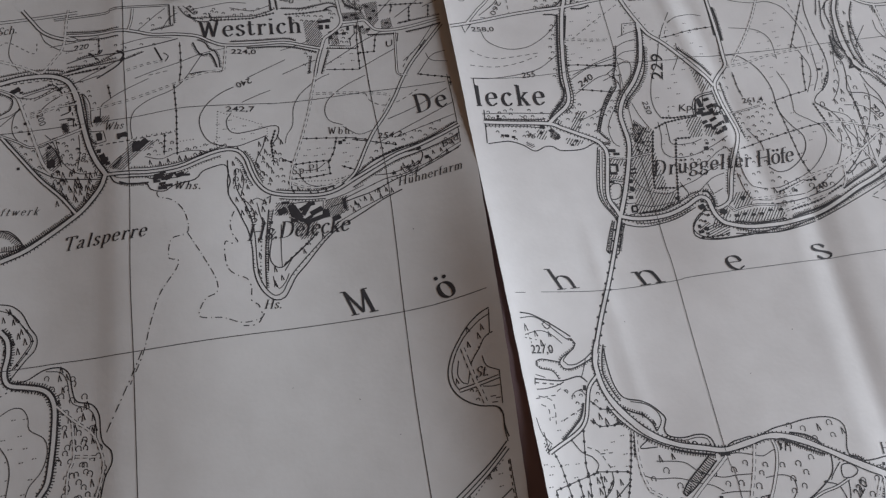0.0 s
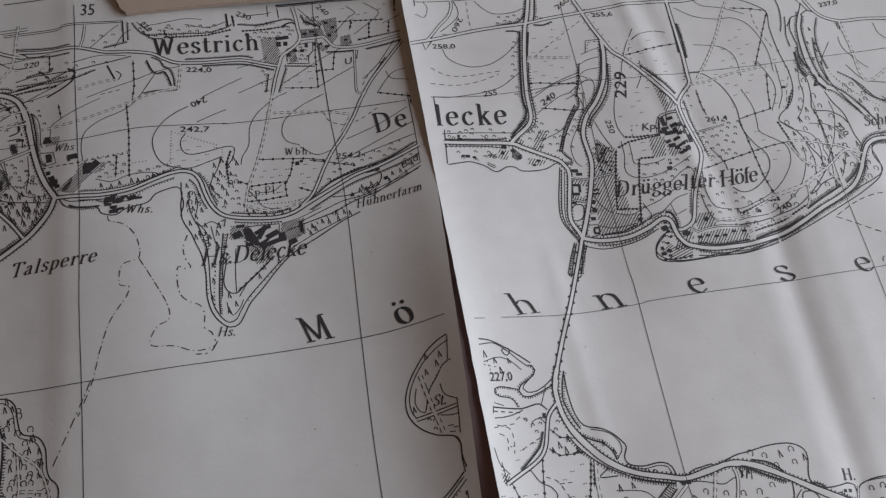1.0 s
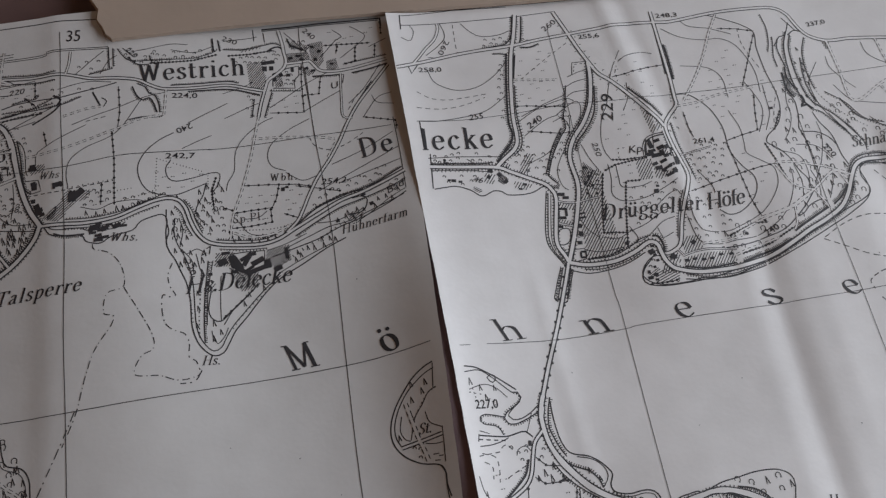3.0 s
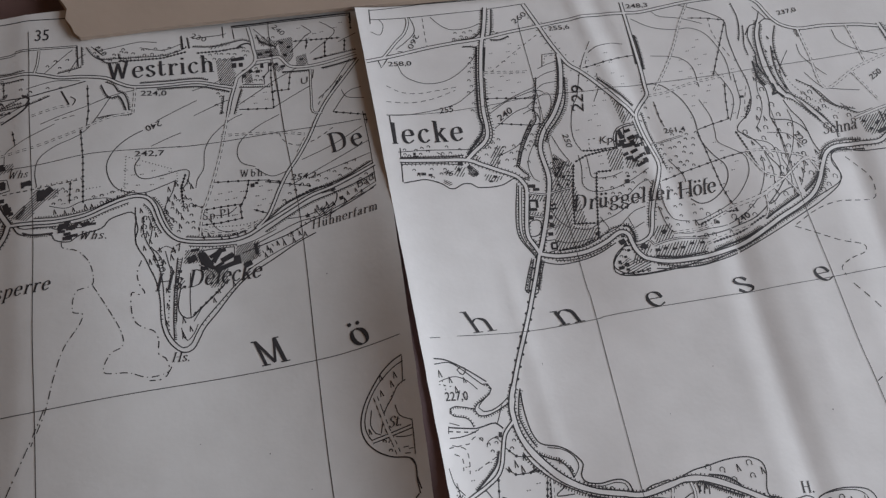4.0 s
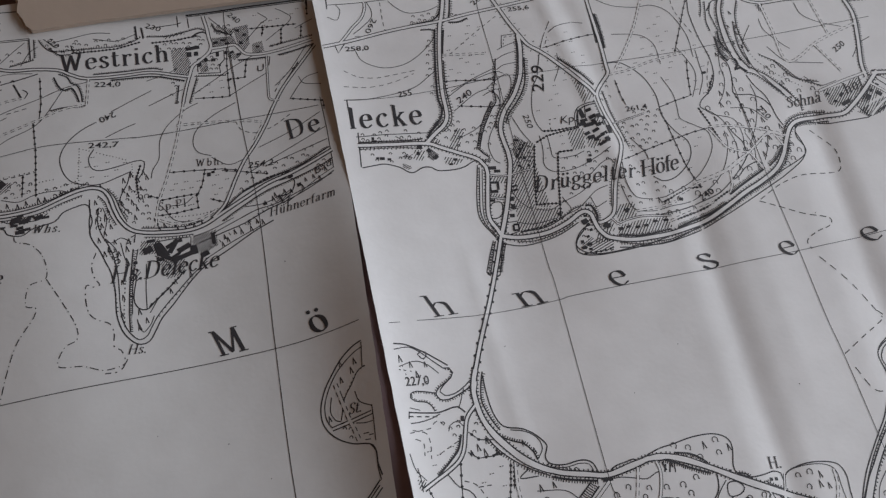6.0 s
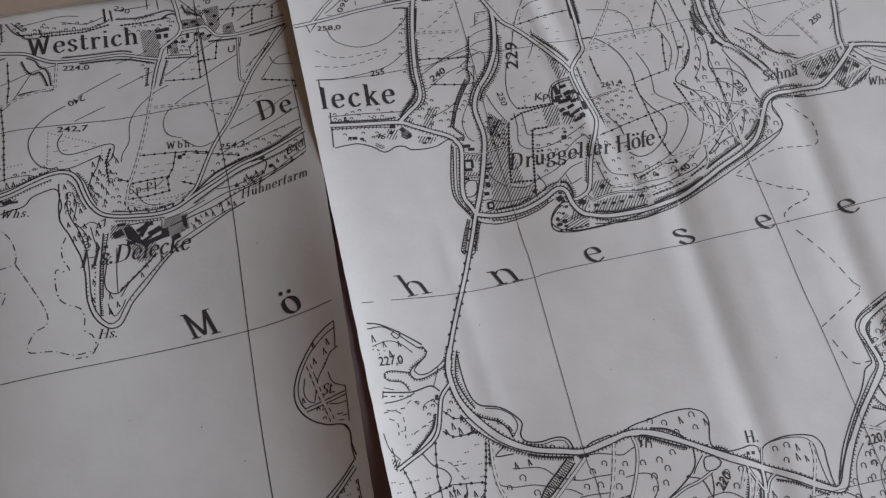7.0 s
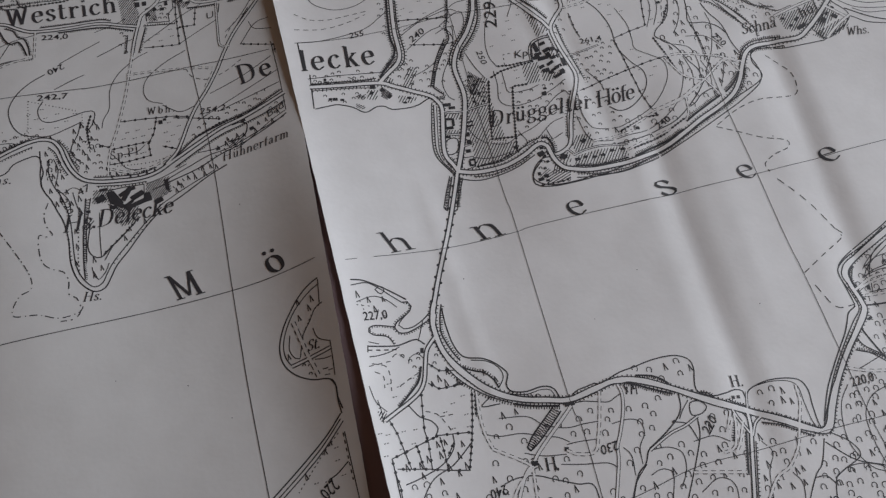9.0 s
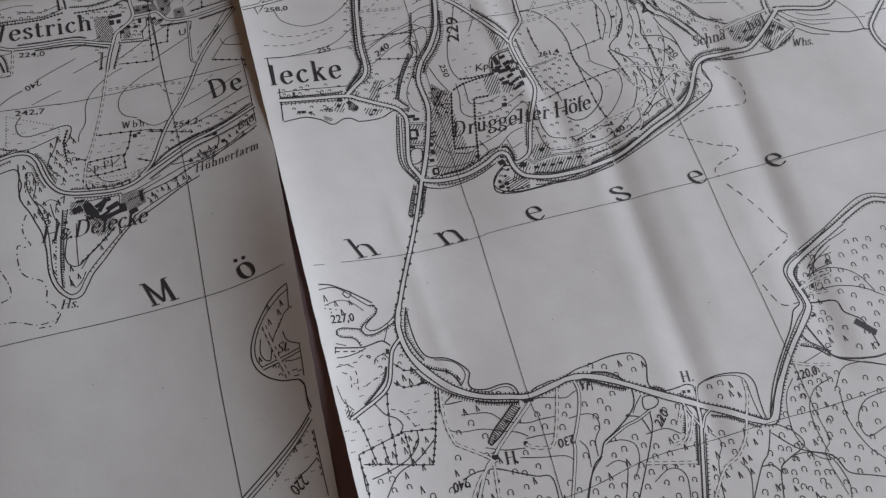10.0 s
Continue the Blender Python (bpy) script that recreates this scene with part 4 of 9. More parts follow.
line(WEST, "printed_contour", [(-6.73, 46.18), (-3.21, 48.39), (0.37, 50.63), (5.00, 52.82)], 0.095, ink=FAINT_INK)
line(WEST, "printed_contour", [(-2.85, 61.54), (0.58, 56.83)], 0.095, ink=FAINT_INK)
line(WEST, "printed_contour", [(2.88, 55.54), (5.94, 58.74), (7.00, 59.32), (5.53, 61.03)], 0.095, ink=FAINT_INK)
line(WEST, "printed_contour", [(6.23, 54.80), (10.86, 58.30), (10.10, 60.03), (8.66, 61.27)], 0.095, ink=FAINT_INK)
line(WEST, "printed_contour", [(6.46, 45.30), (9.20, 47.73), (12.81, 52.45)], 0.095, ink=FAINT_INK)
line(WEST, "printed_contour", [(8.42, 42.08), (11.32, 45.59), (13.84, 46.29)], 0.095, ink=FAINT_INK)
line(WEST, "printed_contour", [(-14.99, 31.39), (-14.61, 32.88), (-13.48, 34.83), (-13.04, 38.15), (-11.55, 40.77), (-8.58, 43.26), (-6.44, 44.23)], 0.095, ink=FAINT_INK)
line(WEST, "printed_contour", [(-5.35, 33.86), (-7.34, 34.87), (-7.98, 36.77), (-7.11, 39.13), (-4.11, 41.48), (-0.45, 43.24)], 0.095, ink=FAINT_INK)
line(WEST, "printed_contour", [(-5.38, 33.55), (-2.93, 31.72), (-0.31, 32.28)], 0.095, ink=FAINT_INK)
line(WEST, "printed_contour", [(2.19, 33.93), (7.55, 35.84), (12.82, 38.37)], 0.095, ink=FAINT_INK)
line(WEST, "printed_contour", [(-0.47, 29.38), (5.16, 31.94), (13.30, 35.34)], 0.095, ink=FAINT_INK)
line(WEST, "printed_contour", [(3.12, 30.37), (7.90, 31.63), (13.21, 32.92)], 0.095, ink=FAINT_INK)
line(WEST, "printed_contour", [(-27.13, 50.41), (-31.32, 44.26), (-36.17, 41.86), (-38.59, 39.84), (-39.18, 37.30), (-38.91, 34.69)], 0.095, ink=FAINT_INK)
line(WEST, "printed_contour", [(-21.33, 39.91), (-18.58, 41.13), (-16.55, 41.88)], 0.095, ink=FAINT_INK)
line(WEST, "printed_contour", [(-44.06, 39.83), (-43.91, 41.90), (-42.66, 42.89), (-40.09, 44.33), (-36.15, 46.20)], 0.095, ink=FAINT_INK)
line(WEST, "printed_contour", [(-37.05, 30.99), (-34.53, 30.24), (-31.99, 31.10), (-28.60, 31.20), (-26.77, 30.40)], 0.095, ink=FAINT_INK)
line(WEST, "printed_contour", [(-19.77, 28.87), (-20.12, 27.21), (-18.89, 25.09)], 0.095, ink=FAINT_INK)
line(WEST, "printed_contour", [(-13.50, 25.66), (-11.95, 23.38), (-8.52, 22.61)], 0.095, ink=FAINT_INK)
line(WEST, "printed_contour", [(-52.56, 55.63), (-48.02, 55.94), (-44.36, 56.38)], 0.095, ink=FAINT_INK)
line(WEST, "printed_contour", [(-53.22, 48.90), (-49.65, 49.32), (-46.04, 49.37), (-44.07, 50.09)], 0.095, ink=FAINT_INK)
line(WEST, "printed_contour", [(-22.13, 59.68), (-18.43, 58.72), (-15.35, 59.65)], 0.095, ink=FAINT_INK)
line(WEST, "printed_contour", [(-29.12, 59.90), (-25.84, 60.32), (-22.07, 60.86), (-19.27, 60.47)], 0.095, ink=FAINT_INK)
line(WEST, "printed_contour", [(-30.99, 59.56), (-32.40, 58.57), (-33.83, 56.08)], 0.095, ink=FAINT_INK)
line(WEST, "printed_contour", [(-40.61, 53.86), (-36.11, 54.76), (-32.03, 54.21)], 0.095, ink=FAINT_INK)
line(WEST, "printed_contour", [(-51.39, 47.70), (-47.80, 47.53), (-44.21, 48.23)], 0.095, ink=FAINT_INK)
line(WEST, "printed_contour", [(11.39, 56.35), (14.58, 57.68)], 0.095, ink=FAINT_INK)
line(WEST, "printed_contour", [(-9.62, 20.23), (-6.95, 20.81), (-3.27, 22.20)], 0.095, ink=FAINT_INK)
line(WEST, "printed_contour", [(-12.42, 26.02), (-10.40, 26.05), (-8.98, 27.05)], 0.095, ink=FAINT_INK)
line(WEST, "printed_contour", [(10.46, 46.33), (11.19, 44.68), (13.96, 43.91)], 0.095, ink=FAINT_INK)
line(WEST, "printed_contour", [(-22.50, 43.05), (-24.77, 41.88), (-26.95, 39.97), (-28.25, 37.46), (-28.07, 34.83), (-26.86, 32.64), (-24.76, 31.71), (-22.63, 31.49), (-20.00, 32.35), (-17.85, 33.15)], 0.12, ink=FAINT_INK)
line(WEST, "printed_contour", [(-23.19, 37.98), (-24.04, 36.49), (-23.77, 34.69), (-22.51, 33.94), (-19.88, 34.30), (-17.03, 34.92), (-15.81, 34.58), (-16.11, 32.85), (-16.90, 31.61)], 0.12, ink=FAINT_INK)
line(WEST, "printed_contour", [(-18.03, 33.17), (-18.60, 31.08), (-19.78, 28.77), (-19.69, 27.36), (-18.83, 26.08)], 0.12, ink=FAINT_INK)
line(WEST, "printed_contour", [(-49.80, 54.34), (-48.71, 54.14)], 0.12, ink=FAINT_INK)
line(WEST, "printed_dashed_line", [(-25.35, 38.42), (-25.82, 33.05), (-26.69, 32.52)], 0.13, dash=(0.22, 0.22))
line(WEST, "printed_dashed_line", [(-25.35, 38.42), (-23.21, 37.46), (-18.07, 35.14)], 0.13, dash=(0.22, 0.22))
line(WEST, "printed_dashed_line", [(-17.68, 34.48), (-17.65, 32.20), (-16.91, 31.51), (-17.51, 29.13), (-16.34, 27.19)], 0.13, dash=(0.22, 0.22))
line(WEST, "printed_dashed_line", [(-31.99, 31.10), (-27.73, 32.02), (-25.49, 32.70)], 0.13, dash=(0.22, 0.22))
line(WEST, "printed_dashed_line", [(-31.53, 33.18), (-28.97, 33.39)], 0.13, dash=(0.22, 0.22))
line(WEST, "printed_dashed_line", [(-4.81, 24.33), (-8.41, 23.78), (-13.62, 24.19)], 0.13, dash=(0.22, 0.22))
line(WEST, "printed_contour", [(-0.86, 39.61), (-0.13, 37.85), (2.07, 36.77), (4.95, 37.41), (8.53, 39.45)], 0.1, dash=(0.8, 0.35), ink=FAINT_INK)
line(WEST, "printed_contour", [(11.34, 49.12), (8.10, 46.76), (5.96, 43.66)], 0.1, dash=(0.8, 0.35), ink=FAINT_INK)
line(WEST, "printed_contour", [(-36.15, 46.86), (-32.59, 47.50)], 0.1, dash=(0.8, 0.35), ink=FAINT_INK)
fence(WEST, [(3.65, 57.86), (6.59, 57.66), (11.70, 57.16)], every=0.9)
fence(WEST, [(6.09, 57.62), (5.58, 55.87)], every=0.8)
fence(WEST, [(9.09, 57.00), (8.64, 53.67), (6.54, 53.42)], every=0.9)
fence(WEST, [(12.54, 56.77), (12.02, 53.80)], every=0.9)
fence(WEST, [(-0.55, 54.56), (-0.93, 51.04), (-1.15, 44.58), (-6.82, 45.17)], every=1.5)
fence(WEST, [(-1.25, 48.04), (1.71, 47.99), (2.44, 51.77)], every=1.2)
fence(WEST, [(-14.16, 27.24), (-11.60, 27.41), (-8.41, 27.48), (-8.38, 24.96), (-11.84, 24.65), (-14.89, 24.64)], every=1.1)
fence(WEST, [(-12.28, 31.98), (-8.55, 31.69), (-4.08, 31.16), (-1.61, 30.48)], every=1.6)
fence(WEST, [(-6.69, 31.33), (-7.38, 28.85), (-8.24, 27.35)], every=1.2)
fence(WEST, [(-4.11, 30.85), (-0.59, 29.91), (2.92, 28.83)], every=1.6)
fence(WEST, [(8.43, 42.19), (10.99, 41.37), (13.72, 40.49), (13.65, 38.78)], every=1.2)
fence(WEST, [(-32.11, 44.57), (-31.85, 38.95), (-31.92, 35.08)], every=1.2)
fence(WEST, [(-31.92, 35.08), (-31.99, 30.70)], every=0.9)
fence(WEST, [(-33.80, 35.02), (-34.02, 30.97)], every=1)
fence(WEST, [(-42.80, 45.94), (-42.30, 43.13)], every=1.2)
fence(WEST, [(-44.36, 56.15), (-44.29, 52.72)], every=1.2)
fence(WEST, [(-30.86, 53.14), (-30.79, 48.05), (-31.22, 44.68)], every=1.5)
fence(WEST, [(-15.73, 28.43), (-14.21, 27.74)], every=1)
fence(WEST, [(-15.16, 24.38), (-14.24, 21.82)], every=0.8)
fence(WEST, [(-6.40, 26.18), (-4.28, 25.15)], every=1)
fence(WEST, [(-46.13, 53.29), (-44.27, 51.24)], every=0.8)
fence(WEST, [(-25.77, 57.25), (-22.25, 57.09), (-18.53, 57.08), (-14.71, 57.92)], every=0.6)
fence(WEST, [(-12.85, 57.51), (-9.04, 57.52), (-4.95, 57.96)], every=0.6)
fence(WEST, [(-16.38, 34.12), (-17.25, 31.65), (-17.11, 28.59)], every=0.6)
fence(WEST, [(-1.44, 26.43), (2.83, 28.12), (6.54, 28.49)], every=0.6)
fence(WEST, [(-49.65, 49.21), (-46.95, 49.55), (-43.31, 49.59)], every=0.6)
hatch(WEST, [(-9.77, 55.56), (-7.17, 55.90), (-7.14, 54.11), (-6.71, 52.53), (-7.31, 50.03), (-9.62, 50.62)], angle=50, every=0.24)
hatch(WEST, [(-2.82, 57.00), (0.79, 56.92), (1.25, 54.92), (-3.03, 54.85)], angle=50, every=0.2)
hatch(WEST, [(0.97, 58.61), (3.57, 58.86), (3.36, 54.63), (2.34, 53.45), (1.40, 54.54), (1.16, 56.75)], angle=50, every=0.22)
hatch(WEST, [(3.75, 54.57), (5.46, 54.92), (5.67, 52.72), (3.60, 52.55)], angle=50, every=0.22)
hatch(WEST, [(-44.51, 39.94), (-42.44, 39.77), (-42.69, 38.47), (-44.91, 38.15)], angle=45, every=0.26)
hatch(WEST, [(-39.17, 34.22), (-35.35, 33.89), (-36.20, 32.28), (-37.89, 31.92), (-40.25, 28.91), (-42.30, 29.60), (-40.01, 32.64)], angle=42, every=0.26)
hatch(WEST, [(-2.26, 59.62), (1.23, 58.21), (0.61, 57.07), (-2.21, 58.14)], angle=50, every=0.26)
hatch(WEST, [(3.56, 24.59), (6.26, 25.20), (5.52, 23.10), (3.79, 22.92)], angle=35, every=0.24)
hatch(WEST, [(-10.86, 58.66), (-10.43, 58.01), (-7.02, 58.66), (-7.45, 59.19)], angle=50, every=0.3)
hatch(WEST, [(-43.02, 29.96), (-41.80, 31.16), (-40.44, 31.91), (-41.09, 29.25)], angle=42, every=0.24)
hatch(WEST, [(-0.23, 53.92), (1.55, 52.49), (0.51, 51.80), (-0.64, 52.78)], angle=45, every=0.22)
hatch(WEST, [(-5.66, 52.53), (-4.16, 53.19), (-3.98, 50.23), (-5.31, 50.15)], angle=50, every=0.22)
blocks(WEST, [(-6.15, 55.44, 2.26, 0.70, 4), (-6.84, 54.20, 0.78, 1.04, -3), (-5.69, 54.19, 0.70, 0.87, -3), (-2.24, 55.96, 0.78, 0.52, 2), (-0.94, 56.29, 0.87, 0.52, -8), (-0.35, 55.50, 0.70, 0.43, -8), (1.96, 55.19, 0.61, 0.61, -8), (2.73, 56.78, 0.61, 0.52, -8), (1.68, 57.90, 0.61, 0.52, -8), (4.64, 53.84, 0.61, 0.43, -8), (-2.20, 53.56, 0.52, 1.04, -3), (-2.99, 52.46, 0.70, 0.61, -8), (0.21, 53.50, 0.70, 0.52, 22), (1.31, 52.88, 0.78, 0.52, 2), (-0.74, 53.62, 0.52, 0.70, -8), (-5.35, 51.79, 0.61, 0.70, 2), (-4.22, 52.61, 0.70, 0.70, 22), (-44.17, 35.94, 0.87, 1.30, 0)])
blocks(WEST, [(-44.50, 39.21, 1.30, 0.70, 2), (-38.32, 32.88, 1.22, 1.48, 2), (-37.39, 33.26, 0.78, 0.70, 2), (-40.72, 35.80, 1.22, 0.43, 2), (-41.05, 35.25, 0.43, 0.78, 2), (-39.94, 35.57, 0.43, 0.87, 2), (-43.38, 31.53, 1.22, 0.78, 12), (-42.85, 30.71, 0.78, 0.61, 12), (-48.59, 43.72, 1.22, 0.35, 2), (-49.10, 42.76, 0.35, 1.39, 2), (-48.03, 42.54, 0.35, 1.22, 2), (-48.85, 40.31, 1.22, 0.35, 2), (-34.98, 27.34, 1.30, 0.52, 2), (-33.90, 26.59, 1.39, 0.61, 2), (-30.73, 26.86, 1.13, 0.43, 2), (-34.42, 24.92, 1.39, 0.61, -3), (-35.57, 26.73, 0.52, 0.52, -8), (-32.81, 27.32, 0.87, 0.43, 2)])
blocks(WEST, [(-6.14, 30.52, 0.61, 0.70, -3), (-5.47, 30.84, 0.52, 0.43, -3), (7.51, 25.67, 0.70, 0.61, 12), (6.40, 27.46, 0.78, 0.43, 17), (1.81, 23.58, 0.61, 0.52, 12), (-6.74, 51.13, 0.43, 0.78, 2)])
line(WEST, "printed_hedge", [(-6.14, 57.72), (-5.30, 58.36), (-4.11, 58.60), (-3.14, 57.64)], 0.32)
line(WEST, "printed_yard", [(-5.76, 50.43), (-5.61, 53.00), (-4.62, 53.36), (-3.03, 53.89), (-1.08, 54.14), (-1.18, 52.25), (-2.16, 51.18), (-2.13, 49.65), (-5.79, 50.09)], 0.13, smooth=False)
line(WEST, "printed_yard", [(5.02, 51.39), (6.37, 51.30), (5.95, 49.58)], 0.13, smooth=False)
line(WEST, "printed_yard", [(3.43, 24.31), (6.00, 24.64), (6.90, 26.53), (6.10, 27.31), (4.53, 27.19)], 0.14)
line(WEST, "printed_yard", [(-45.61, 37.26), (-43.56, 37.03), (-43.08, 34.98), (-45.02, 34.70)], 0.11, smooth=False)
line(WEST, "printed_shoreline", [(-42.55, 28.39), (-41.24, 26.75), (-37.07, 26.08), (-36.24, 24.90), (-34.18, 24.31), (-32.51, 25.23), (-29.42, 25.91), (-28.22, 27.25), (-26.18, 28.03), (-24.91, 28.19), (-24.28, 27.23), (-24.55, 24.89), (-24.48, 22.45)], 0.14)
line(WEST, "printed_path", [(-42.12, 28.48), (-40.83, 27.65), (-37.06, 27.34), (-36.23, 26.83), (-32.07, 26.54), (-30.38, 27.50)], 0.11)
line(WEST, "printed_shoreline", [(-8.87, 18.96), (-5.28, 19.97), (-1.64, 20.96), (2.12, 22.52), (5.85, 23.55), (10.66, 25.40), (13.24, 26.71)], 0.13)
line(WEST, "printed_shoreline", [(-7.02, 20.04), (-2.89, 21.64), (0.37, 22.81), (3.56, 23.27), (7.82, 24.68), (12.80, 26.28)], 0.11)
line(WEST, "printed_path", [(-1.32, 23.68), (1.37, 23.65), (3.40, 24.11)], 0.1)
line(WEST, "printed_path", [(4.85, 22.82), (7.79, 24.47), (10.79, 26.20), (13.15, 27.26)], 0.09)
planting(WEST, [(-39.41, 30.55), (-32.00, 30.50), (-27.76, 31.21), (-23.48, 31.78), (-20.98, 30.31), (-20.50, 26.65), (-22.12, 28.11), (-23.98, 30.01), (-36.22, 28.69)], 1.2, FIR, size=0.36, name="printed_wood_sign")
planting(WEST, [(-14.56, 23.22), (-6.76, 22.64), (-8.64, 21.35), (-14.64, 22.16)], 1.1, FIR, size=0.36, name="printed_wood_sign")
planting(WEST, [(-1.34, 23.49), (7.08, 25.87), (11.93, 27.75), (12.45, 26.36), (3.15, 23.54)], 1.15, FIR, size=0.36, name="printed_wood_sign")
planting(WEST, [(-23.55, 30.27), (-21.58, 27.06), (-20.98, 22.58), (-22.60, 23.71), (-23.71, 26.78)], 1.2, FIRS, size=0.4, name="printed_wood_sign")
planting(WEST, [(-49.06, 29.29), (-44.77, 30.37), (-43.69, 28.17), (-46.41, 25.38), (-50.62, 24.34), (-51.59, 28.35)], 1.5, FIR, size=0.42, name="printed_wood_sign")
planting(WEST, [(-19.59, 31.90), (-15.32, 34.00), (-15.08, 27.85), (-17.92, 24.20), (-19.92, 26.39)], 1.3, FIRS, size=0.38, name="printed_wood_sign")
planting(WEST, [(-5.70, 24.37), (-0.92, 27.06), (12.47, 31.20), (11.73, 32.46), (3.12, 30.37), (-1.77, 27.51)], 1.15, HEATH, size=0.42, name="printed_orchard_sign")
planting(WEST, [(-30.05, 60.02), (-15.58, 59.07), (-15.51, 57.27), (-28.73, 57.49)], 1.05, HEATH, size=0.42, name="printed_orchard_sign")
planting(WEST, [(-12.88, 57.04), (-4.17, 58.00), (-3.39, 56.09), (-5.39, 55.35), (-12.97, 55.86)], 1, HEATH, size=0.42, name="printed_orchard_sign")
planting(WEST, [(-2.97, 60.32), (1.33, 59.17), (2.58, 57.16), (-2.29, 57.42)], 0.9, HEATH, size=0.42, name="printed_orchard_sign")
planting(WEST, [(-5.14, 52.95), (-1.25, 53.45), (-2.09, 50.00), (-5.10, 50.36)], 0.95, HEATH, size=0.42, name="printed_orchard_sign")
planting(WEST, [(-47.95, 53.09), (-36.11, 54.99), (-31.57, 54.15), (-40.58, 49.90), (-47.84, 49.17)], 1.7, HEATH, size=0.42, name="printed_orchard_sign")
planting(WEST, [(-31.53, 33.18), (-20.91, 31.52), (-24.36, 31.26), (-31.16, 30.09)], 1.3, HEATH, size=0.42, name="printed_orchard_sign")
planting(WEST, [(-38.74, 34.16), (-32.10, 34.28), (-32.16, 30.72), (-37.05, 31.19)], 1.4, HEATH, size=0.42, name="printed_orchard_sign")
planting(WEST, [(5.60, 28.36), (12.31, 30.15), (12.51, 28.48), (6.42, 27.67)], 1.1, HEATH, size=0.42, name="printed_orchard_sign")
planting(WEST, [(-36.08, 60.25), (-32.37, 60.58), (-32.24, 57.38), (-37.92, 56.61)], 1.8, HEATH, size=0.42, name="printed_orchard_sign")
planting(WEST, [(-46.95, 49.55), (-44.07, 40.89), (-45.42, 41.17), (-47.60, 46.95)], 1.4, HEATH, size=0.42, name="printed_orchard_sign")
planting(WEST, [(-52.76, 36.48), (-47.50, 35.92), (-45.21, 30.46), (-49.08, 29.79), (-51.70, 31.29)], 1.5, HEATH, size=0.42, name="printed_orchard_sign")
planting(WEST, [(-11.55, 49.90), (-8.36, 48.88), (-9.66, 44.61), (-10.90, 46.43)], 1.3, HEATH, size=0.42, name="printed_orchard_sign")
planting(WEST, [(-19.68, 30.38), (-14.85, 30.86), (-15.37, 23.91), (-18.38, 23.76)], 1.3, HEATH, size=0.42, name="printed_orchard_sign")
planting(WEST, [(-12.14, 31.55), (-7.27, 30.89), (-8.47, 27.79), (-12.89, 27.78)], 1.5, MEADOW, size=0.4, name="printed_meadow_sign", ink=FAINT_INK)
planting(WEST, [(-5.94, 30.70), (-1.54, 29.53), (-3.76, 25.77), (-7.59, 27.66)], 1.6, MEADOW, size=0.4, name="printed_meadow_sign", ink=FAINT_INK)
planting(WEST, [(-25.11, 37.97), (-18.10, 34.73), (-19.99, 32.45), (-26.01, 32.55)], 1.6, MEADOW, size=0.4, name="printed_meadow_sign", ink=FAINT_INK)
planting(WEST, [(-38.74, 34.16), (-32.09, 34.79), (-32.16, 30.72), (-37.05, 31.19)], 1.3, MEADOW, size=0.4, name="printed_meadow_sign", ink=FAINT_INK)
planting(WEST, [(4.06, 61.26), (12.48, 60.51), (11.96, 56.88), (4.18, 58.15)], 1.6, MEADOW, size=0.4, name="printed_meadow_sign", ink=FAINT_INK)
planting(WEST, [(-6.49, 48.78), (-1.30, 48.51), (-1.64, 45.33), (-6.32, 45.57)], 1.8, MEADOW, size=0.4, name="printed_meadow_sign", ink=FAINT_INK)
planting(WEST, [(-13.86, 26.70), (-8.56, 26.79), (-8.73, 25.01), (-14.43, 24.98)], 1.3, MEADOW, size=0.4, name="printed_meadow_sign", ink=FAINT_INK)
planting(WEST, [(-49.86, 56.28), (-44.34, 55.45), (-44.30, 52.95), (-49.77, 53.44)], 1.6, MEADOW, size=0.4, name="printed_meadow_sign", ink=FAINT_INK)
line(WEST, "printed_shoreline", [(-24.32, 29.00), (-24.36, 26.91), (-24.11, 25.12), (-24.57, 23.31), (-24.15, 21.65), (-23.38, 20.17), (-22.66, 18.11), (-21.95, 16.08), (-21.56, 13.12), (-21.58, 9.32), (-20.95, 6.64), (-19.83, 4.96), (-18.64, 4.19), (-17.37, 4.51), (-16.40, 5.99), (-15.39, 7.75), (-13.48, 9.81), (-12.00, 11.56), (-10.03, 13.65), (-7.90, 15.33), (-4.27, 17.19), (-0.40, 19.24), (2.69, 20.47)], 0.14)
line(WEST, "printed_shoreline", [(-23.10, 27.32), (-23.35, 24.75), (-22.88, 22.66), (-21.98, 20.56), (-21.30, 18.00), (-21.00, 15.01), (-21.01, 10.21), (-20.69, 7.82), (-19.83, 5.97), (-18.75, 4.94), (-17.63, 5.37), (-16.83, 6.78), (-15.75, 8.45), (-13.84, 10.52), (-10.44, 13.90), (-8.03, 15.74)], 0.12)
line(WEST, "printed_shoreline", [(-7.97, 16.23), (-4.16, 18.08), (0.62, 19.99)], 0.1)
hachures(WEST, [(-18.59, 19.55), (-19.14, 15.83), (-19.54, 12.94), (-19.83, 9.15), (-19.89, 6.35)], side=1, long=0.35, every=0.3, base=0.13)
hachures(WEST, [(-17.89, 19.49), (-18.71, 15.79), (-19.12, 12.90), (-19.42, 9.11)], side=-1, long=0.3, every=0.5, base=0.1)
line(WEST, "printed_dashed_line", [(-19.83, 16.87), (-20.21, 13.00), (-20.51, 10.16), (-20.58, 7.07)], 0.13, dash=(0.3, 0.25))
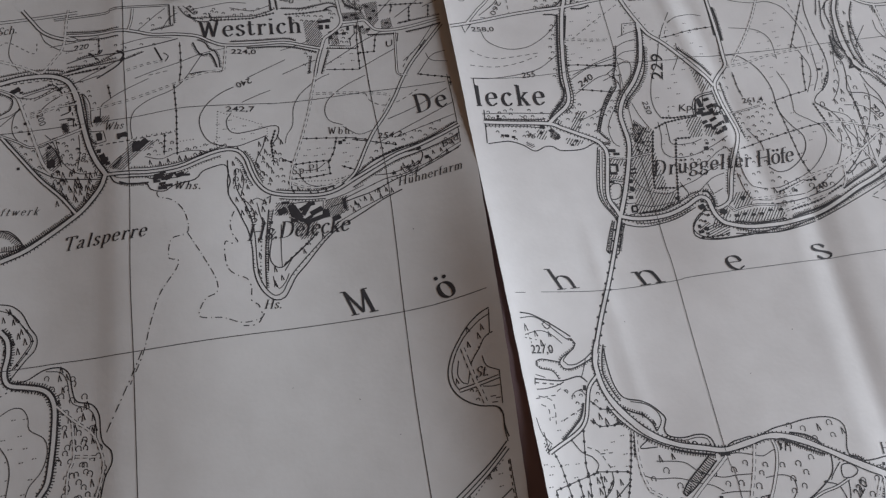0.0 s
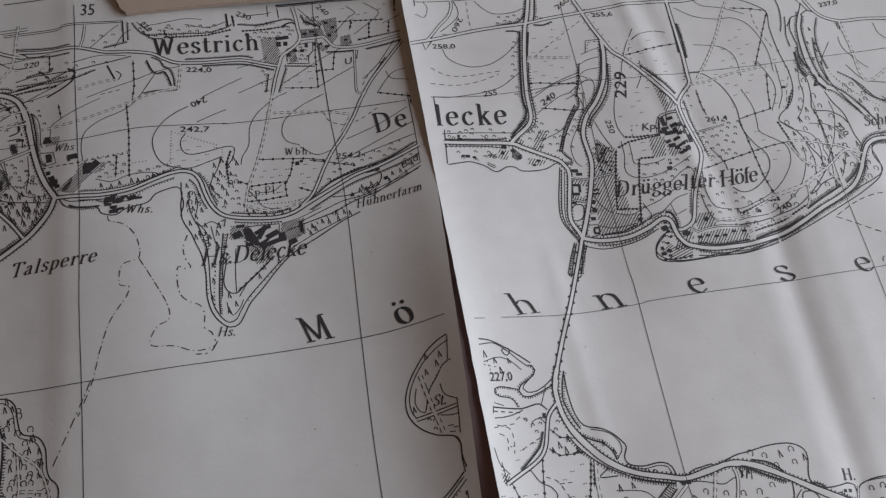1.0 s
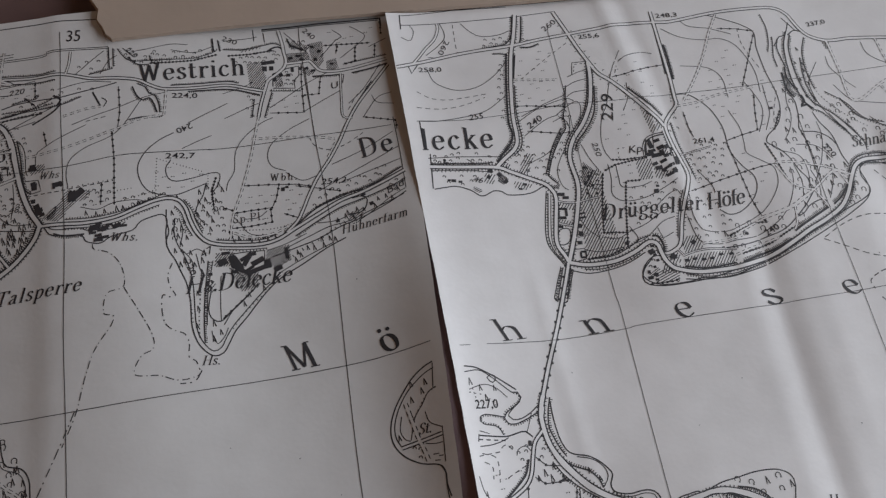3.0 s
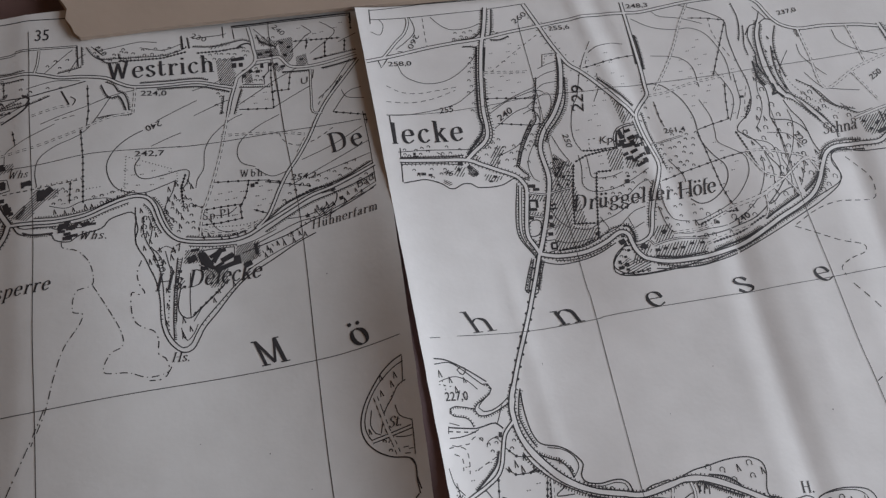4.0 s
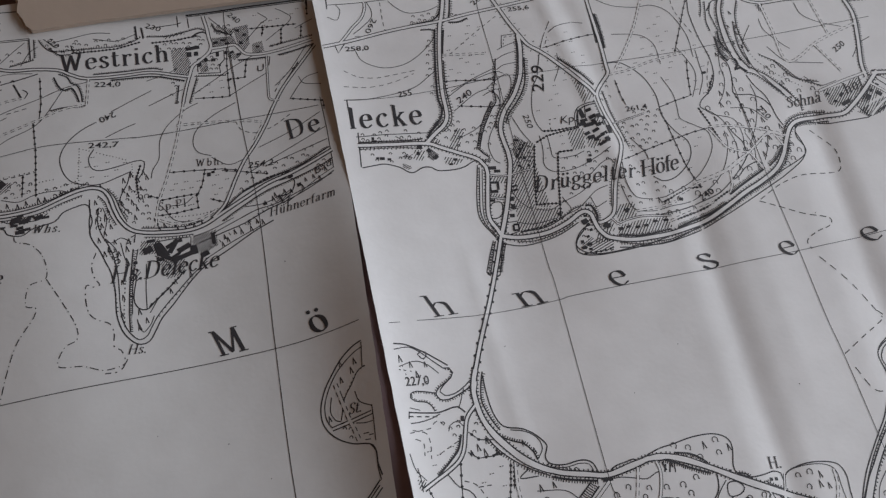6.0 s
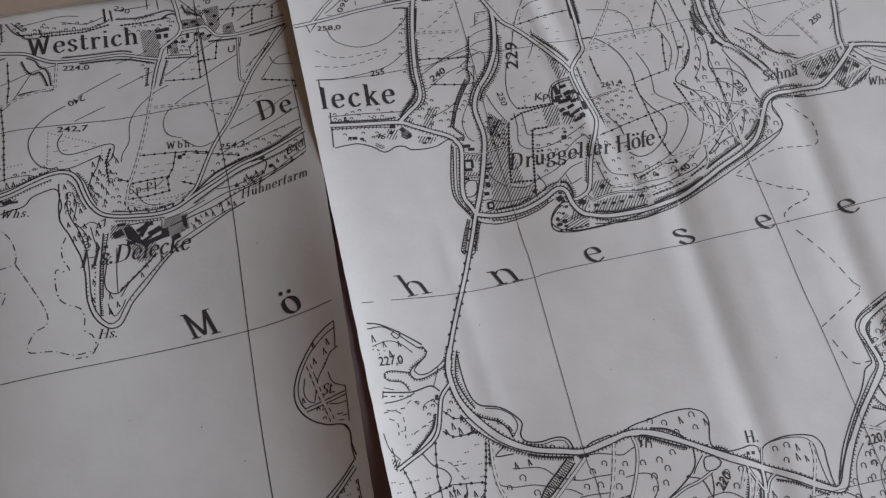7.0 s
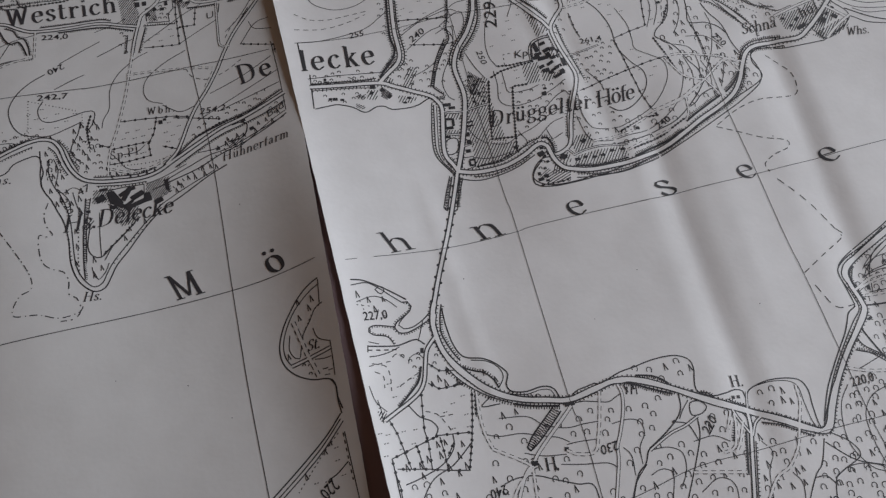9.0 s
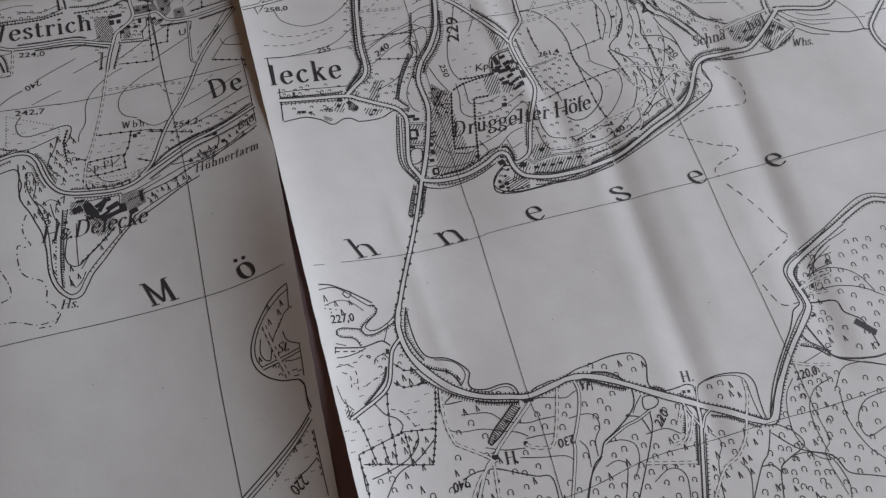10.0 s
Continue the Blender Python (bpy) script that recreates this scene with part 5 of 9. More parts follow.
line(WEST, "printed_path", [(-18.45, 14.78), (-19.06, 11.45), (-18.51, 9.87), (-17.36, 9.47), (-15.97, 10.66), (-14.57, 11.86), (-12.09, 14.10)], 0.13)
line(WEST, "printed_path", [(-16.90, 16.80), (-17.25, 12.72), (-17.35, 9.56)], 0.1)
line(WEST, "printed_path", [(-18.82, 8.11), (-18.61, 6.59), (-18.08, 5.98), (-17.07, 6.99), (-16.44, 8.33)], 0.1)
line(WEST, "printed_path", [(-22.60, 21.62), (-21.60, 21.03), (-20.25, 21.72), (-18.99, 21.00)], 0.09)
line(WEST, "printed_contour", [(-22.49, 27.27), (-22.02, 25.15), (-22.53, 22.63)], 0.11, ink=FAINT_INK)
line(WEST, "printed_contour", [(-22.41, 21.91), (-21.00, 19.77), (-20.82, 17.46)], 0.11, ink=FAINT_INK)
line(WEST, "printed_contour", [(-20.31, 20.92), (-19.89, 18.37), (-19.32, 16.83)], 0.11, ink=FAINT_INK)
line(WEST, "printed_contour", [(-14.09, 12.39), (-15.51, 11.09), (-16.99, 8.86)], 0.11, ink=FAINT_INK)
hatch(WEST, [(-17.36, 20.65), (-14.62, 20.67), (-14.67, 18.26), (-17.81, 18.38)], angle=50, every=0.24)
hatch(WEST, [(-15.41, 17.84), (-11.29, 16.77), (-11.55, 14.23), (-14.04, 13.84)], angle=50, every=0.24)
hatch(WEST, [(-9.68, 20.18), (-6.19, 20.72), (-6.14, 18.07), (-8.59, 17.02), (-10.03, 18.61)], angle=48, every=0.22)
hatch(WEST, [(-19.44, 15.36), (-17.65, 16.18), (-18.15, 14.26), (-19.53, 14.10)], angle=50, every=0.3)
blocks(WEST, [(-14.95, 18.99, 1.01, 2.18, 12), (-14.19, 17.71, 1.85, 0.76, -36), (-12.73, 19.14, 0.76, 2.52, -33), (-12.03, 19.87, 1.34, 0.59, 7), (-11.42, 17.18, 3.53, 0.76, 17), (-9.74, 17.97, 1.01, 1.51, 7), (-8.24, 16.97, 1.34, 0.84, 22), (-15.96, 20.51, 1.18, 0.50, 2), (-6.71, 19.37, 0.59, 1.85, 2), (-18.42, 17.24, 0.59, 0.50, -8)])
line(WEST, "printed_yard", [(-15.37, 20.24), (-12.87, 20.37), (-10.03, 20.23), (-10.29, 17.84), (-13.70, 16.46), (-15.58, 17.96)], 0.12, smooth=False)
fence(WEST, [(-17.07, 9.82), (-14.56, 11.95), (-11.69, 14.54)], every=1.1)
hachures(WEST, [(-9.55, 13.98), (-11.96, 11.94), (-14.35, 9.72), (-15.81, 7.80)], side=-1, long=0.3, every=0.8, base=0)
hachures(WEST, [(-21.98, 15.59), (-21.68, 12.65), (-21.58, 9.32)], side=1, long=0.3, every=0.7, base=0)
planting(WEST, [(-23.97, 27.40), (-21.17, 27.16), (-20.63, 22.47), (-21.88, 17.06), (-22.96, 20.14), (-24.05, 23.27)], 1.25, FIRS, size=0.4, name="printed_wood_sign")
planting(WEST, [(-20.74, 20.95), (-18.62, 20.26), (-19.57, 15.87), (-20.60, 16.94)], 1.2, FIR, size=0.42, name="printed_wood_sign")
planting(WEST, [(-19.08, 9.07), (-16.31, 9.74), (-17.69, 5.66), (-19.10, 6.73)], 1.5, FIR, size=0.44, name="printed_wood_sign")
planting(WEST, [(-21.00, 15.01), (-20.15, 14.94), (-20.65, 8.29), (-21.17, 9.28)], 1.3, FIR, size=0.38, name="printed_wood_sign")
planting(WEST, [(-15.42, 12.05), (-9.85, 15.30), (-8.92, 15.67), (-14.79, 9.58)], 1.4, FIR, size=0.4, name="printed_wood_sign")
planting(WEST, [(-6.00, 17.75), (1.62, 20.66), (0.87, 21.81), (-5.38, 19.18)], 1.2, FIR, size=0.38, name="printed_wood_sign")
line(WEST, "printed_dashed_line", [(-23.84, 19.71), (-24.56, 17.79), (-24.34, 15.80), (-23.59, 14.28), (-24.61, 14.18), (-25.42, 14.64), (-25.68, 13.03), (-25.49, 10.64), (-24.90, 9.45), (-23.71, 8.58), (-22.67, 8.11), (-22.11, 6.57), (-22.26, 4.47), (-21.33, 3.74), (-20.89, 1.88), (-21.80, 0.64), (-23.84, 0.60)], 0.12, dash=(1.3, 0.3, 0.3, 0.3))

# west sheet: the houses by the dam
line(WEST, "printed_dashed_line", [(-60.64, 49.03), (-55.13, 48.97), (-52.81, 48.80), (-50.92, 47.54), (-49.67, 45.27), (-48.71, 41.74), (-47.94, 38.73)], 0.13, dash=(0.7, 0.35))
hachures(WEST, [(-60.71, 50.75), (-57.96, 51.01), (-55.18, 51.14), (-51.44, 50.61), (-50.31, 50.06)], side=1, long=0.35, every=0.36, base=0.12)
hachures(WEST, [(-52.80, 48.11), (-51.38, 47.40), (-50.24, 45.60)], side=-1, long=0.3, every=0.4, base=0.13)
road(WEST, [(-60.61, 48.24), (-58.28, 46.78), (-57.32, 44.95), (-56.33, 42.04), (-55.34, 39.15), (-54.36, 36.30), (-53.12, 32.71)], wide=0.32, edge=0.11)
road(WEST, [(-60.26, 39.28), (-57.54, 37.70), (-55.26, 36.24), (-53.03, 36.60), (-50.31, 37.37), (-46.83, 38.29)], wide=0.34, edge=0.12)
road(WEST, [(-55.44, 42.77), (-52.24, 43.19), (-48.36, 43.89)], wide=0.30, edge=0.105, dash=(0.7, 0.3), name="printed_track")
hachures(WEST, [(-60.59, 47.56), (-58.54, 46.03), (-58.84, 44.08), (-60.42, 43.11)], side=-1, long=0.35, every=0.36, base=0.13)
hachures(WEST, [(-56.92, 46.78), (-54.17, 47.22), (-51.86, 47.94)], side=1, long=0.3, every=0.4, base=0.11)
hachures(WEST, [(-58.73, 46.62), (-55.06, 45.69), (-51.38, 47.28)], side=-1, long=0.3, every=0.6, base=0.1)
line(WEST, "printed_yard", [(-50.66, 43.00), (-49.28, 43.29), (-48.99, 42.01), (-50.56, 41.43)], 0.16)
line(WEST, "printed_yard", [(-50.81, 40.61), (-48.70, 40.52), (-48.40, 38.82)], 0.14)
line(WEST, "printed_path", [(-54.07, 42.75), (-52.72, 44.17), (-50.24, 45.60)], 0.12)
line(WEST, "printed_path", [(-60.34, 41.02), (-57.72, 43.36), (-56.40, 44.80)], 0.1)
line(WEST, "printed_contour", [(-57.08, 37.30), (-58.32, 39.64), (-58.23, 42.34), (-57.30, 44.17)], 0.1, ink=FAINT_INK)
line(WEST, "printed_contour", [(-53.05, 38.22), (-51.66, 36.35), (-50.42, 32.41)], 0.1, ink=FAINT_INK)
line(WEST, "printed_contour", [(-47.57, 37.14), (-47.35, 33.90), (-47.70, 30.83)], 0.1, ink=FAINT_INK)
line(WEST, "printed_contour", [(-55.04, 45.13), (-51.38, 46.72)], 0.1, ink=FAINT_INK)
line(WEST, "printed_contour", [(-60.39, 42.45), (-58.62, 42.95), (-56.85, 44.32)], 0.1, ink=FAINT_INK)
hatch(WEST, [(-53.00, 35.64), (-51.38, 35.55), (-50.05, 32.13), (-52.58, 32.61)], angle=45, every=0.24)
hatch(WEST, [(-50.53, 39.90), (-49.24, 39.87), (-49.03, 37.87), (-50.14, 37.87)], angle=60, every=0.2)
blocks(WEST, [(-58.04, 47.63, 1.51, 0.59, 2), (-58.57, 47.04, 0.67, 0.67, 22), (-57.11, 47.15, 0.59, 0.42, 2), (-49.98, 39.57, 0.59, 0.42, 2), (-49.60, 38.42, 0.67, 0.50, 2), (-52.28, 35.72, 0.84, 0.50, 12), (-51.87, 33.21, 0.50, 0.42, -8), (-56.30, 40.94, 0.50, 0.50, -8), (-55.60, 38.88, 0.50, 0.50, -8), (-50.91, 46.64, 0.84, 0.42, 12), (-50.93, 30.84, 0.42, 0.34, -8), (-50.19, 29.26, 0.42, 0.34, -8)])
planting(WEST, [(-59.48, 41.99), (-55.82, 40.32), (-54.85, 37.45), (-57.08, 37.30)], 1.3, HEATH, size=0.42, name="printed_orchard_sign")
planting(WEST, [(-55.25, 35.93), (-52.92, 31.84), (-53.76, 30.44), (-58.41, 37.51)], 1.3, HEATH, size=0.42, name="printed_orchard_sign")
planting(WEST, [(-51.36, 45.59), (-49.00, 43.45), (-49.44, 41.33), (-51.76, 42.33)], 1.6, HEATH, size=0.42, name="printed_orchard_sign")
planting(WEST, [(-50.86, 31.45), (-46.62, 31.12), (-44.37, 27.89), (-47.03, 23.59), (-50.16, 27.22)], 1.6, FIR, size=0.45, name="printed_wood_sign")
planting(WEST, [(-52.71, -2.11), (-47.57, -3.48), (-44.14, -12.42), (-42.89, -15.64), (-44.03, -22.80), (-50.23, -21.75), (-50.30, -7.82)], 1.55, MIXED, size=0.42, name="printed_wood_sign")
planting(WEST, [(-58.87, 8.40), (-56.47, 8.69), (-53.73, 3.38), (-55.38, 0.19), (-57.72, -0.31)], 1.5, FIR, size=0.42, name="printed_wood_sign")
planting(WEST, [(-51.36, -1.74), (-48.96, -1.90), (-48.12, -6.05), (-45.32, -9.00), (-44.14, -13.21), (-45.72, -9.74), (-49.72, -4.96)], 1.5, FIR, size=0.4, name="printed_wood_sign")

# west sheet: lettering
words(WEST, "Westrich", -27.81, 53.63, 3.50, turn=-0.8, space=0.085)
words(WEST, "De", 7.08, 34.36, 3.60, turn=4.9, space=0.137)
words(WEST, "Talsperre", -49.86, 16.67, 2.20, turn=1.2, space=0.130, slant=0.3)
words(WEST, "ftwerk", -59.61, 24.45, 1.30, turn=-6.7, space=0.255, slant=0.3, bold=0.12)
words(WEST, "Hs.Delecke", -22.28, 14.40, 2.70, turn=0.6, space=0.030, slant=0.28, bold=0.14)
words(WEST, "Hs.", -20.57, 2.97, 1.40, turn=-3.6, space=0.075, slant=0.28)
words(WEST, "Whs.", -32.84, 24.45, 1.40, turn=-5.4, space=0.166, slant=0.28)
words(WEST, "Hühnerfarm", 2.16, 21.18, 1.50, turn=5.7, space=0.095, slant=0.3, bold=0.13)
words(WEST, "Sp.Pl.", -14.34, 25.47, 1.40, turn=1.5, space=0.131, slant=0.05, bold=0.12)
words(WEST, "Wbh.", -8.05, 32.30, 1.30, turn=-4.6, space=0.233, slant=0.05, bold=0.12)
words(WEST, "M", -7.91, 0.44, 3.90, turn=3.0, space=0.000, slant=-0.28, bold=0.115, thin=0.04)
words(WEST, "ö", 5.79, 0.80, 4.00, turn=4.0, slant=-0.22, bold=0.17, thin=0.035, stretch=1.2)
words(WEST, "St.", 8.72, -12.21, 1.50, turn=-1.1, space=-0.017, slant=0.3)
words(WEST, "Whs", -43.53, 37.06, 1.30, turn=-4.2, space=0.117, slant=0.25, bold=0.12)
figures(WEST, "35", -39.41, 63.63, 2.45, turn=-4.0, narrow=0.76, bold=0.0)
figures(WEST, "224,0", -22.50, 49.88, 1.00, turn=-6.3, narrow=1.38, bold=0.012)
figures(WEST, "242,7", -24.06, 38.29, 1.05, turn=-4.6, narrow=1.45, bold=0.012)
figures(WEST, "240", -19.69, 44.66, 1.10, turn=-159.3, narrow=1.18, bold=0.012)
figures(WEST, "254,2", -0.08, 30.45, 1.10, turn=-3.0, narrow=1.23, bold=0.01, slant=0.2)
figures(WEST, "220", -29.62, 60.40, 1.00, turn=-50.1, narrow=1.15)
figures(WEST, "230", -13.67, 61.01, 1.00, turn=-28.2, narrow=1.35)
figures(WEST, "240", 0.22, 61.47, 1.00, turn=-51.6, narrow=1.31)
figures(WEST, "220", -48.64, 54.13, 1.10, turn=1.7, narrow=1.12, slant=0.2)
figures(WEST, "200", -54.54, 42.35, 1.10, turn=-74.5, narrow=1.10)
figures(WEST, "48", -48.12, 31.99, 1.10, turn=-0.8, narrow=1.08, slant=0.2)
figures(WEST, "220", 8.42, -29.89, 1.70, turn=-148.4, narrow=0.70, bold=0.012)
figures(WEST, "220", -22.15, 19.85, 1.00, turn=-70.8, narrow=1.35)

# west sheet: more detail
line(WEST, "printed_frame_line", [(13.32, 41.26), (13.42, 34.39), (13.28, 27.24)], 0.1, smooth=False)
figures(WEST, "Bad", 10.21, 26.73, 1.30, turn=20.9, narrow=1.18, slant=0.3)
figures(WEST, "47", -19.46, 20.04, 1.20, turn=27.0, narrow=1.19, slant=0.2)
figures(WEST, "U", 3.80, 48.59, 1.30, turn=9.8, narrow=1.10, slant=0.25)
road(WEST, [(-55.44, 42.02), (-51.43, 43.12), (-47.35, 43.24)], wide=0.35, edge=0.105, dash=(0.7, 0.3), name="printed_track")
line(WEST, "printed_street", [(-52.82, 36.80), (-51.29, 34.75), (-50.25, 31.67)], 0.1)
line(WEST, "printed_street", [(-54.29, 35.89), (-52.81, 36.21), (-51.83, 37.20), (-47.32, 37.79)], 0.11)
planting(WEST, [(-52.70, 30.99), (-45.29, 29.54), (-43.80, 27.52), (-47.72, 23.35), (-50.18, 26.58)], 1.5, FIR, size=0.42)
planting(WEST, [(-57.25, 36.39), (-54.28, 35.31), (-50.20, 28.26), (-52.66, 29.28)], 1.6, HEATH, name="printed_orchard_sign")
fence(WEST, [(14.09, 61.91), (13.90, 58.85)], every=1.2)
hachures(WEST, [(-7.40, 17.53), (-3.70, 19.50), (0.40, 21.55), (4.59, 23.74)], side=1, long=0.5, every=0.9, base=0)
line(WEST, "printed_contour", [(-50.92, -5.89), (-50.47, -7.27)], 0.1, ink=FAINT_INK)
hachures(WEST, [(-56.75, -3.65), (-54.26, -4.56), (-52.17, -5.34), (-51.22, -7.14)], side=-1, long=0.35, every=0.45, base=0)
fence(WEST, [(-58.05, 8.64), (-55.19, 5.15), (-54.05, 2.67), (-56.44, -0.82)], every=2.0, smooth=True)
for x, y, r in ((-8.2, -12.5, 0.1), (-3.1, -18.4, 0.08), (-24.0, -31.5, 0.12), (3.4, 13.2, 0.1), (-17.5, -9.6, 0.07)):
    speck = Print(WEST, 0.02)
    speck.dot(x, y, r)
    speck.done("ink_speck", FAINT_INK)

# east sheet: frame lines
line(EAST, "printed_frame_line", [(17.61, 61.64), (17.37, 58.49)], 0.14, smooth=False)
line(EAST, "printed_frame_line", [(17.52, 59.39), (36.65, 59.38), (45.89, 59.91)], 0.1, smooth=False)
line(EAST, "printed_frame_line", [(17.67, 61.44), (26.81, 62.06), (37.17, 61.83)], 0.1, smooth=False)
line(EAST, "printed_frame_line", [(17.50, 39.31), (17.39, 34.12)], 0.14, smooth=False)
line(EAST, "printed_frame_line", [(18.21, 32.86), (17.59, 26.43)], 0.14, smooth=False)

# east sheet: roads
road(EAST, [(37.06, 11.44), (35.43, 7.46), (32.83, 1.52), (29.69, -4.99), (27.77, -9.30)], wide=0.67, edge=0.17, knots=2.0)
road(EAST, [(27.77, -9.30), (27.17, -10.75), (26.71, -13.05), (27.16, -16.78), (29.06, -20.21), (31.90, -23.56), (35.39, -25.82), (39.13, -26.98), (42.16, -27.76), (45.86, -27.35), (48.40, -26.83), (50.17, -27.05), (51.51, -27.24), (55.57, -29.22), (60.26, -32.06), (65.93, -35.25), (69.89, -37.42), (73.01, -39.34), (75.22, -40.57), (76.67, -40.37), (78.41, -37.65), (80.70, -34.42), (84.34, -30.45), (89.04, -26.22), (89.53, -24.41), (89.10, -21.68), (89.18, -19.66), (90.44, -18.30), (93.99, -16.49), (98.52, -14.47), (106.71, -11.14), (110.45, -11.75), (114.93, -14.11)], wide=0.8, edge=0.17, heavy=0)
hachures(EAST, [(37.23, 10.62), (35.39, 5.51)], side=1, long=0.45, every=0.28)
hachures(EAST, [(35.98, 10.83), (33.78, 5.26)], side=-1, long=0.45, every=0.28)
line(EAST, "printed_dashed_line", [(17.37, -7.06), (17.88, -9.83)], 0.09, dash=(0.3, 0.25))
line(EAST, "printed_frame_line", [(16.59, -29.93), (16.50, -35.00)], 0.12, smooth=False)
hachures(EAST, [(90.70, -18.90), (89.70, -20.84), (89.71, -21.91)], side=-1, long=0.4, every=0.35, base=0.1)
road(EAST, [(89.46, -22.39), (92.83, -21.07), (95.24, -20.97)], wide=0.4, edge=0.105, dash=(0.7, 0.3), name="printed_track")
line(EAST, "printed_path", [(95.84, -19.77), (93.29, -20.12), (91.95, -20.81)], 0.1)
line(EAST, "printed_contour", [(97.33, -16.84), (93.97, -18.69), (92.18, -20.33), (91.94, -21.88)], 0.1, ink=FAINT_INK)
line(EAST, "printed_path", [(87.37, -27.80), (88.48, -31.32), (89.52, -33.72), (92.18, -34.98), (95.69, -35.68), (97.68, -35.67)], 0.3)
line(EAST, "printed_path", [(85.19, -31.04), (88.88, -32.76), (90.28, -34.45), (96.82, -37.30)], 0.12)
line(EAST, "printed_path", [(91.12, -25.08), (94.03, -25.80), (94.43, -27.76), (96.55, -29.71), (97.05, -32.02), (97.30, -34.24)], 0.14)
blocks(EAST, [(96.60, -30.93, 3.6, 1.0, -48)])
line(EAST, "printed_path", [(91.49, -23.20), (95.69, -23.60), (99.18, -24.77), (102.13, -26.94)], 0.1)
line(EAST, "printed_path", [(92.23, -20.54), (95.09, -20.27), (98.05, -21.33), (99.98, -23.26), (100.98, -25.80)], 0.1)
line(EAST, "printed_path", [(101.38, -14.81), (95.61, -16.89), (93.18, -19.67), (91.98, -23.34)], 0.1)
line(EAST, "printed_contour", [(87.64, -38.46), (90.04, -35.97), (93.37, -35.85), (96.82, -37.30)], 0.1, ink=FAINT_INK)
line(EAST, "printed_contour", [(87.89, -39.04), (87.32, -43.42), (88.38, -47.65), (90.07, -50.05)], 0.1, ink=FAINT_INK)
line(EAST, "printed_path", [(75.09, -42.11), (78.33, -45.39), (82.59, -47.51), (83.84, -50.25), (86.85, -51.56), (88.83, -52.34)], 0.12)
line(EAST, "printed_contour", [(92.35, -45.78), (89.05, -46.36), (88.74, -43.81), (91.05, -41.42), (94.90, -40.93)], 0.1, ink=FAINT_INK)
line(EAST, "printed_contour", [(74.43, -46.96), (76.99, -45.99), (80.00, -46.32), (82.37, -47.94), (83.20, -51.49), (82.62, -53.67)], 0.1, ink=FAINT_INK)

# east sheet: shores
line(EAST, "printed_shoreline", [(75.92, -39.92), (77.63, -37.46), (80.60, -33.43), (83.86, -29.83), (86.72, -26.99), (88.65, -25.26), (88.59, -23.00), (88.05, -20.22), (88.46, -18.43), (90.45, -16.94), (95.94, -14.56), (98.03, -13.68), (106.23, -9.97), (110.99, -10.71), (115.53, -13.03)], 0.12)
line(EAST, "printed_shoreline", [(52.79, 9.96), (50.63, 10.16), (48.89, 8.87), (48.17, 7.25), (49.39, 5.80), (51.91, 5.09), (55.78, 5.10), (57.55, 5.37), (61.36, 4.88), (65.51, 5.34), (69.98, 6.43), (75.80, 8.52), (82.18, 11.18), (85.82, 12.77), (89.79, 15.02), (91.04, 16.94), (90.90, 18.94), (90.77, 20.81), (93.30, 21.95), (97.07, 20.70), (103.41, 20.44), (103.91, 20.41), (108.92, 22.56), (110.30, 23.93), (112.81, 22.16), (115.93, 21.09)], 0.13)
line(EAST, "printed_shoreline", [(110.09, 25.68), (114.31, 22.71), (119.05, 20.86), (123.42, 20.45), (124.21, 17.46), (124.45, 15.24)], 0.16)
road(EAST, [(108.09, 28.71), (111.26, 28.24), (116.30, 26.94), (118.74, 27.29), (120.46, 28.48)], wide=0.7, edge=0.15, heavy=2)
road(EAST, [(129.21, 25.94), (125.79, 22.78), (124.09, 20.62), (124.21, 17.46), (125.43, 15.34)], wide=0.7, edge=0.18)
line(EAST, "printed_contour", [(108.98, 28.17), (112.22, 25.45), (117.24, 24.15), (124.20, 23.12)], 0.095, ink=FAINT_INK)
line(EAST, "printed_contour", [(120.18, 27.90), (122.39, 24.17), (122.76, 20.29)], 0.095, ink=FAINT_INK)
line(EAST, "printed_path", [(124.49, 23.70), (129.06, 24.04)], 0.1)
line(EAST, "printed_dashed_line", [(93.26, 20.24), (95.02, 17.90), (96.04, 15.87), (96.02, 13.65), (95.30, 11.96), (93.32, 11.84), (88.44, 12.19), (84.16, 11.23), (79.67, 9.10)], 0.11, dash=(1.1, 0.5))
line(EAST, "printed_dashed_line", [(79.61, 8.96), (82.58, 7.42), (86.44, 5.30), (89.97, 3.99), (89.54, 2.70), (86.93, 2.02), (84.76, 0.80), (85.02, -0.77)], 0.11, dash=(1.1, 0.4))
line(EAST, "printed_dashed_line", [(85.59, -2.15), (87.56, -5.09), (89.14, -7.86), (90.29, -10.51), (91.60, -13.72)], 0.11, dash=(1.4, 0.6))
line(EAST, "printed_dashed_line", [(91.15, -12.37), (91.63, -13.70), (87.12, -15.95), (82.88, -18.08)], 0.11, dash=(1.3, 0.6))
line(EAST, "printed_dashed_line", [(83.71, -20.26), (85.27, -24.18), (88.36, -24.52)], 0.11, dash=(1.3, 0.6))

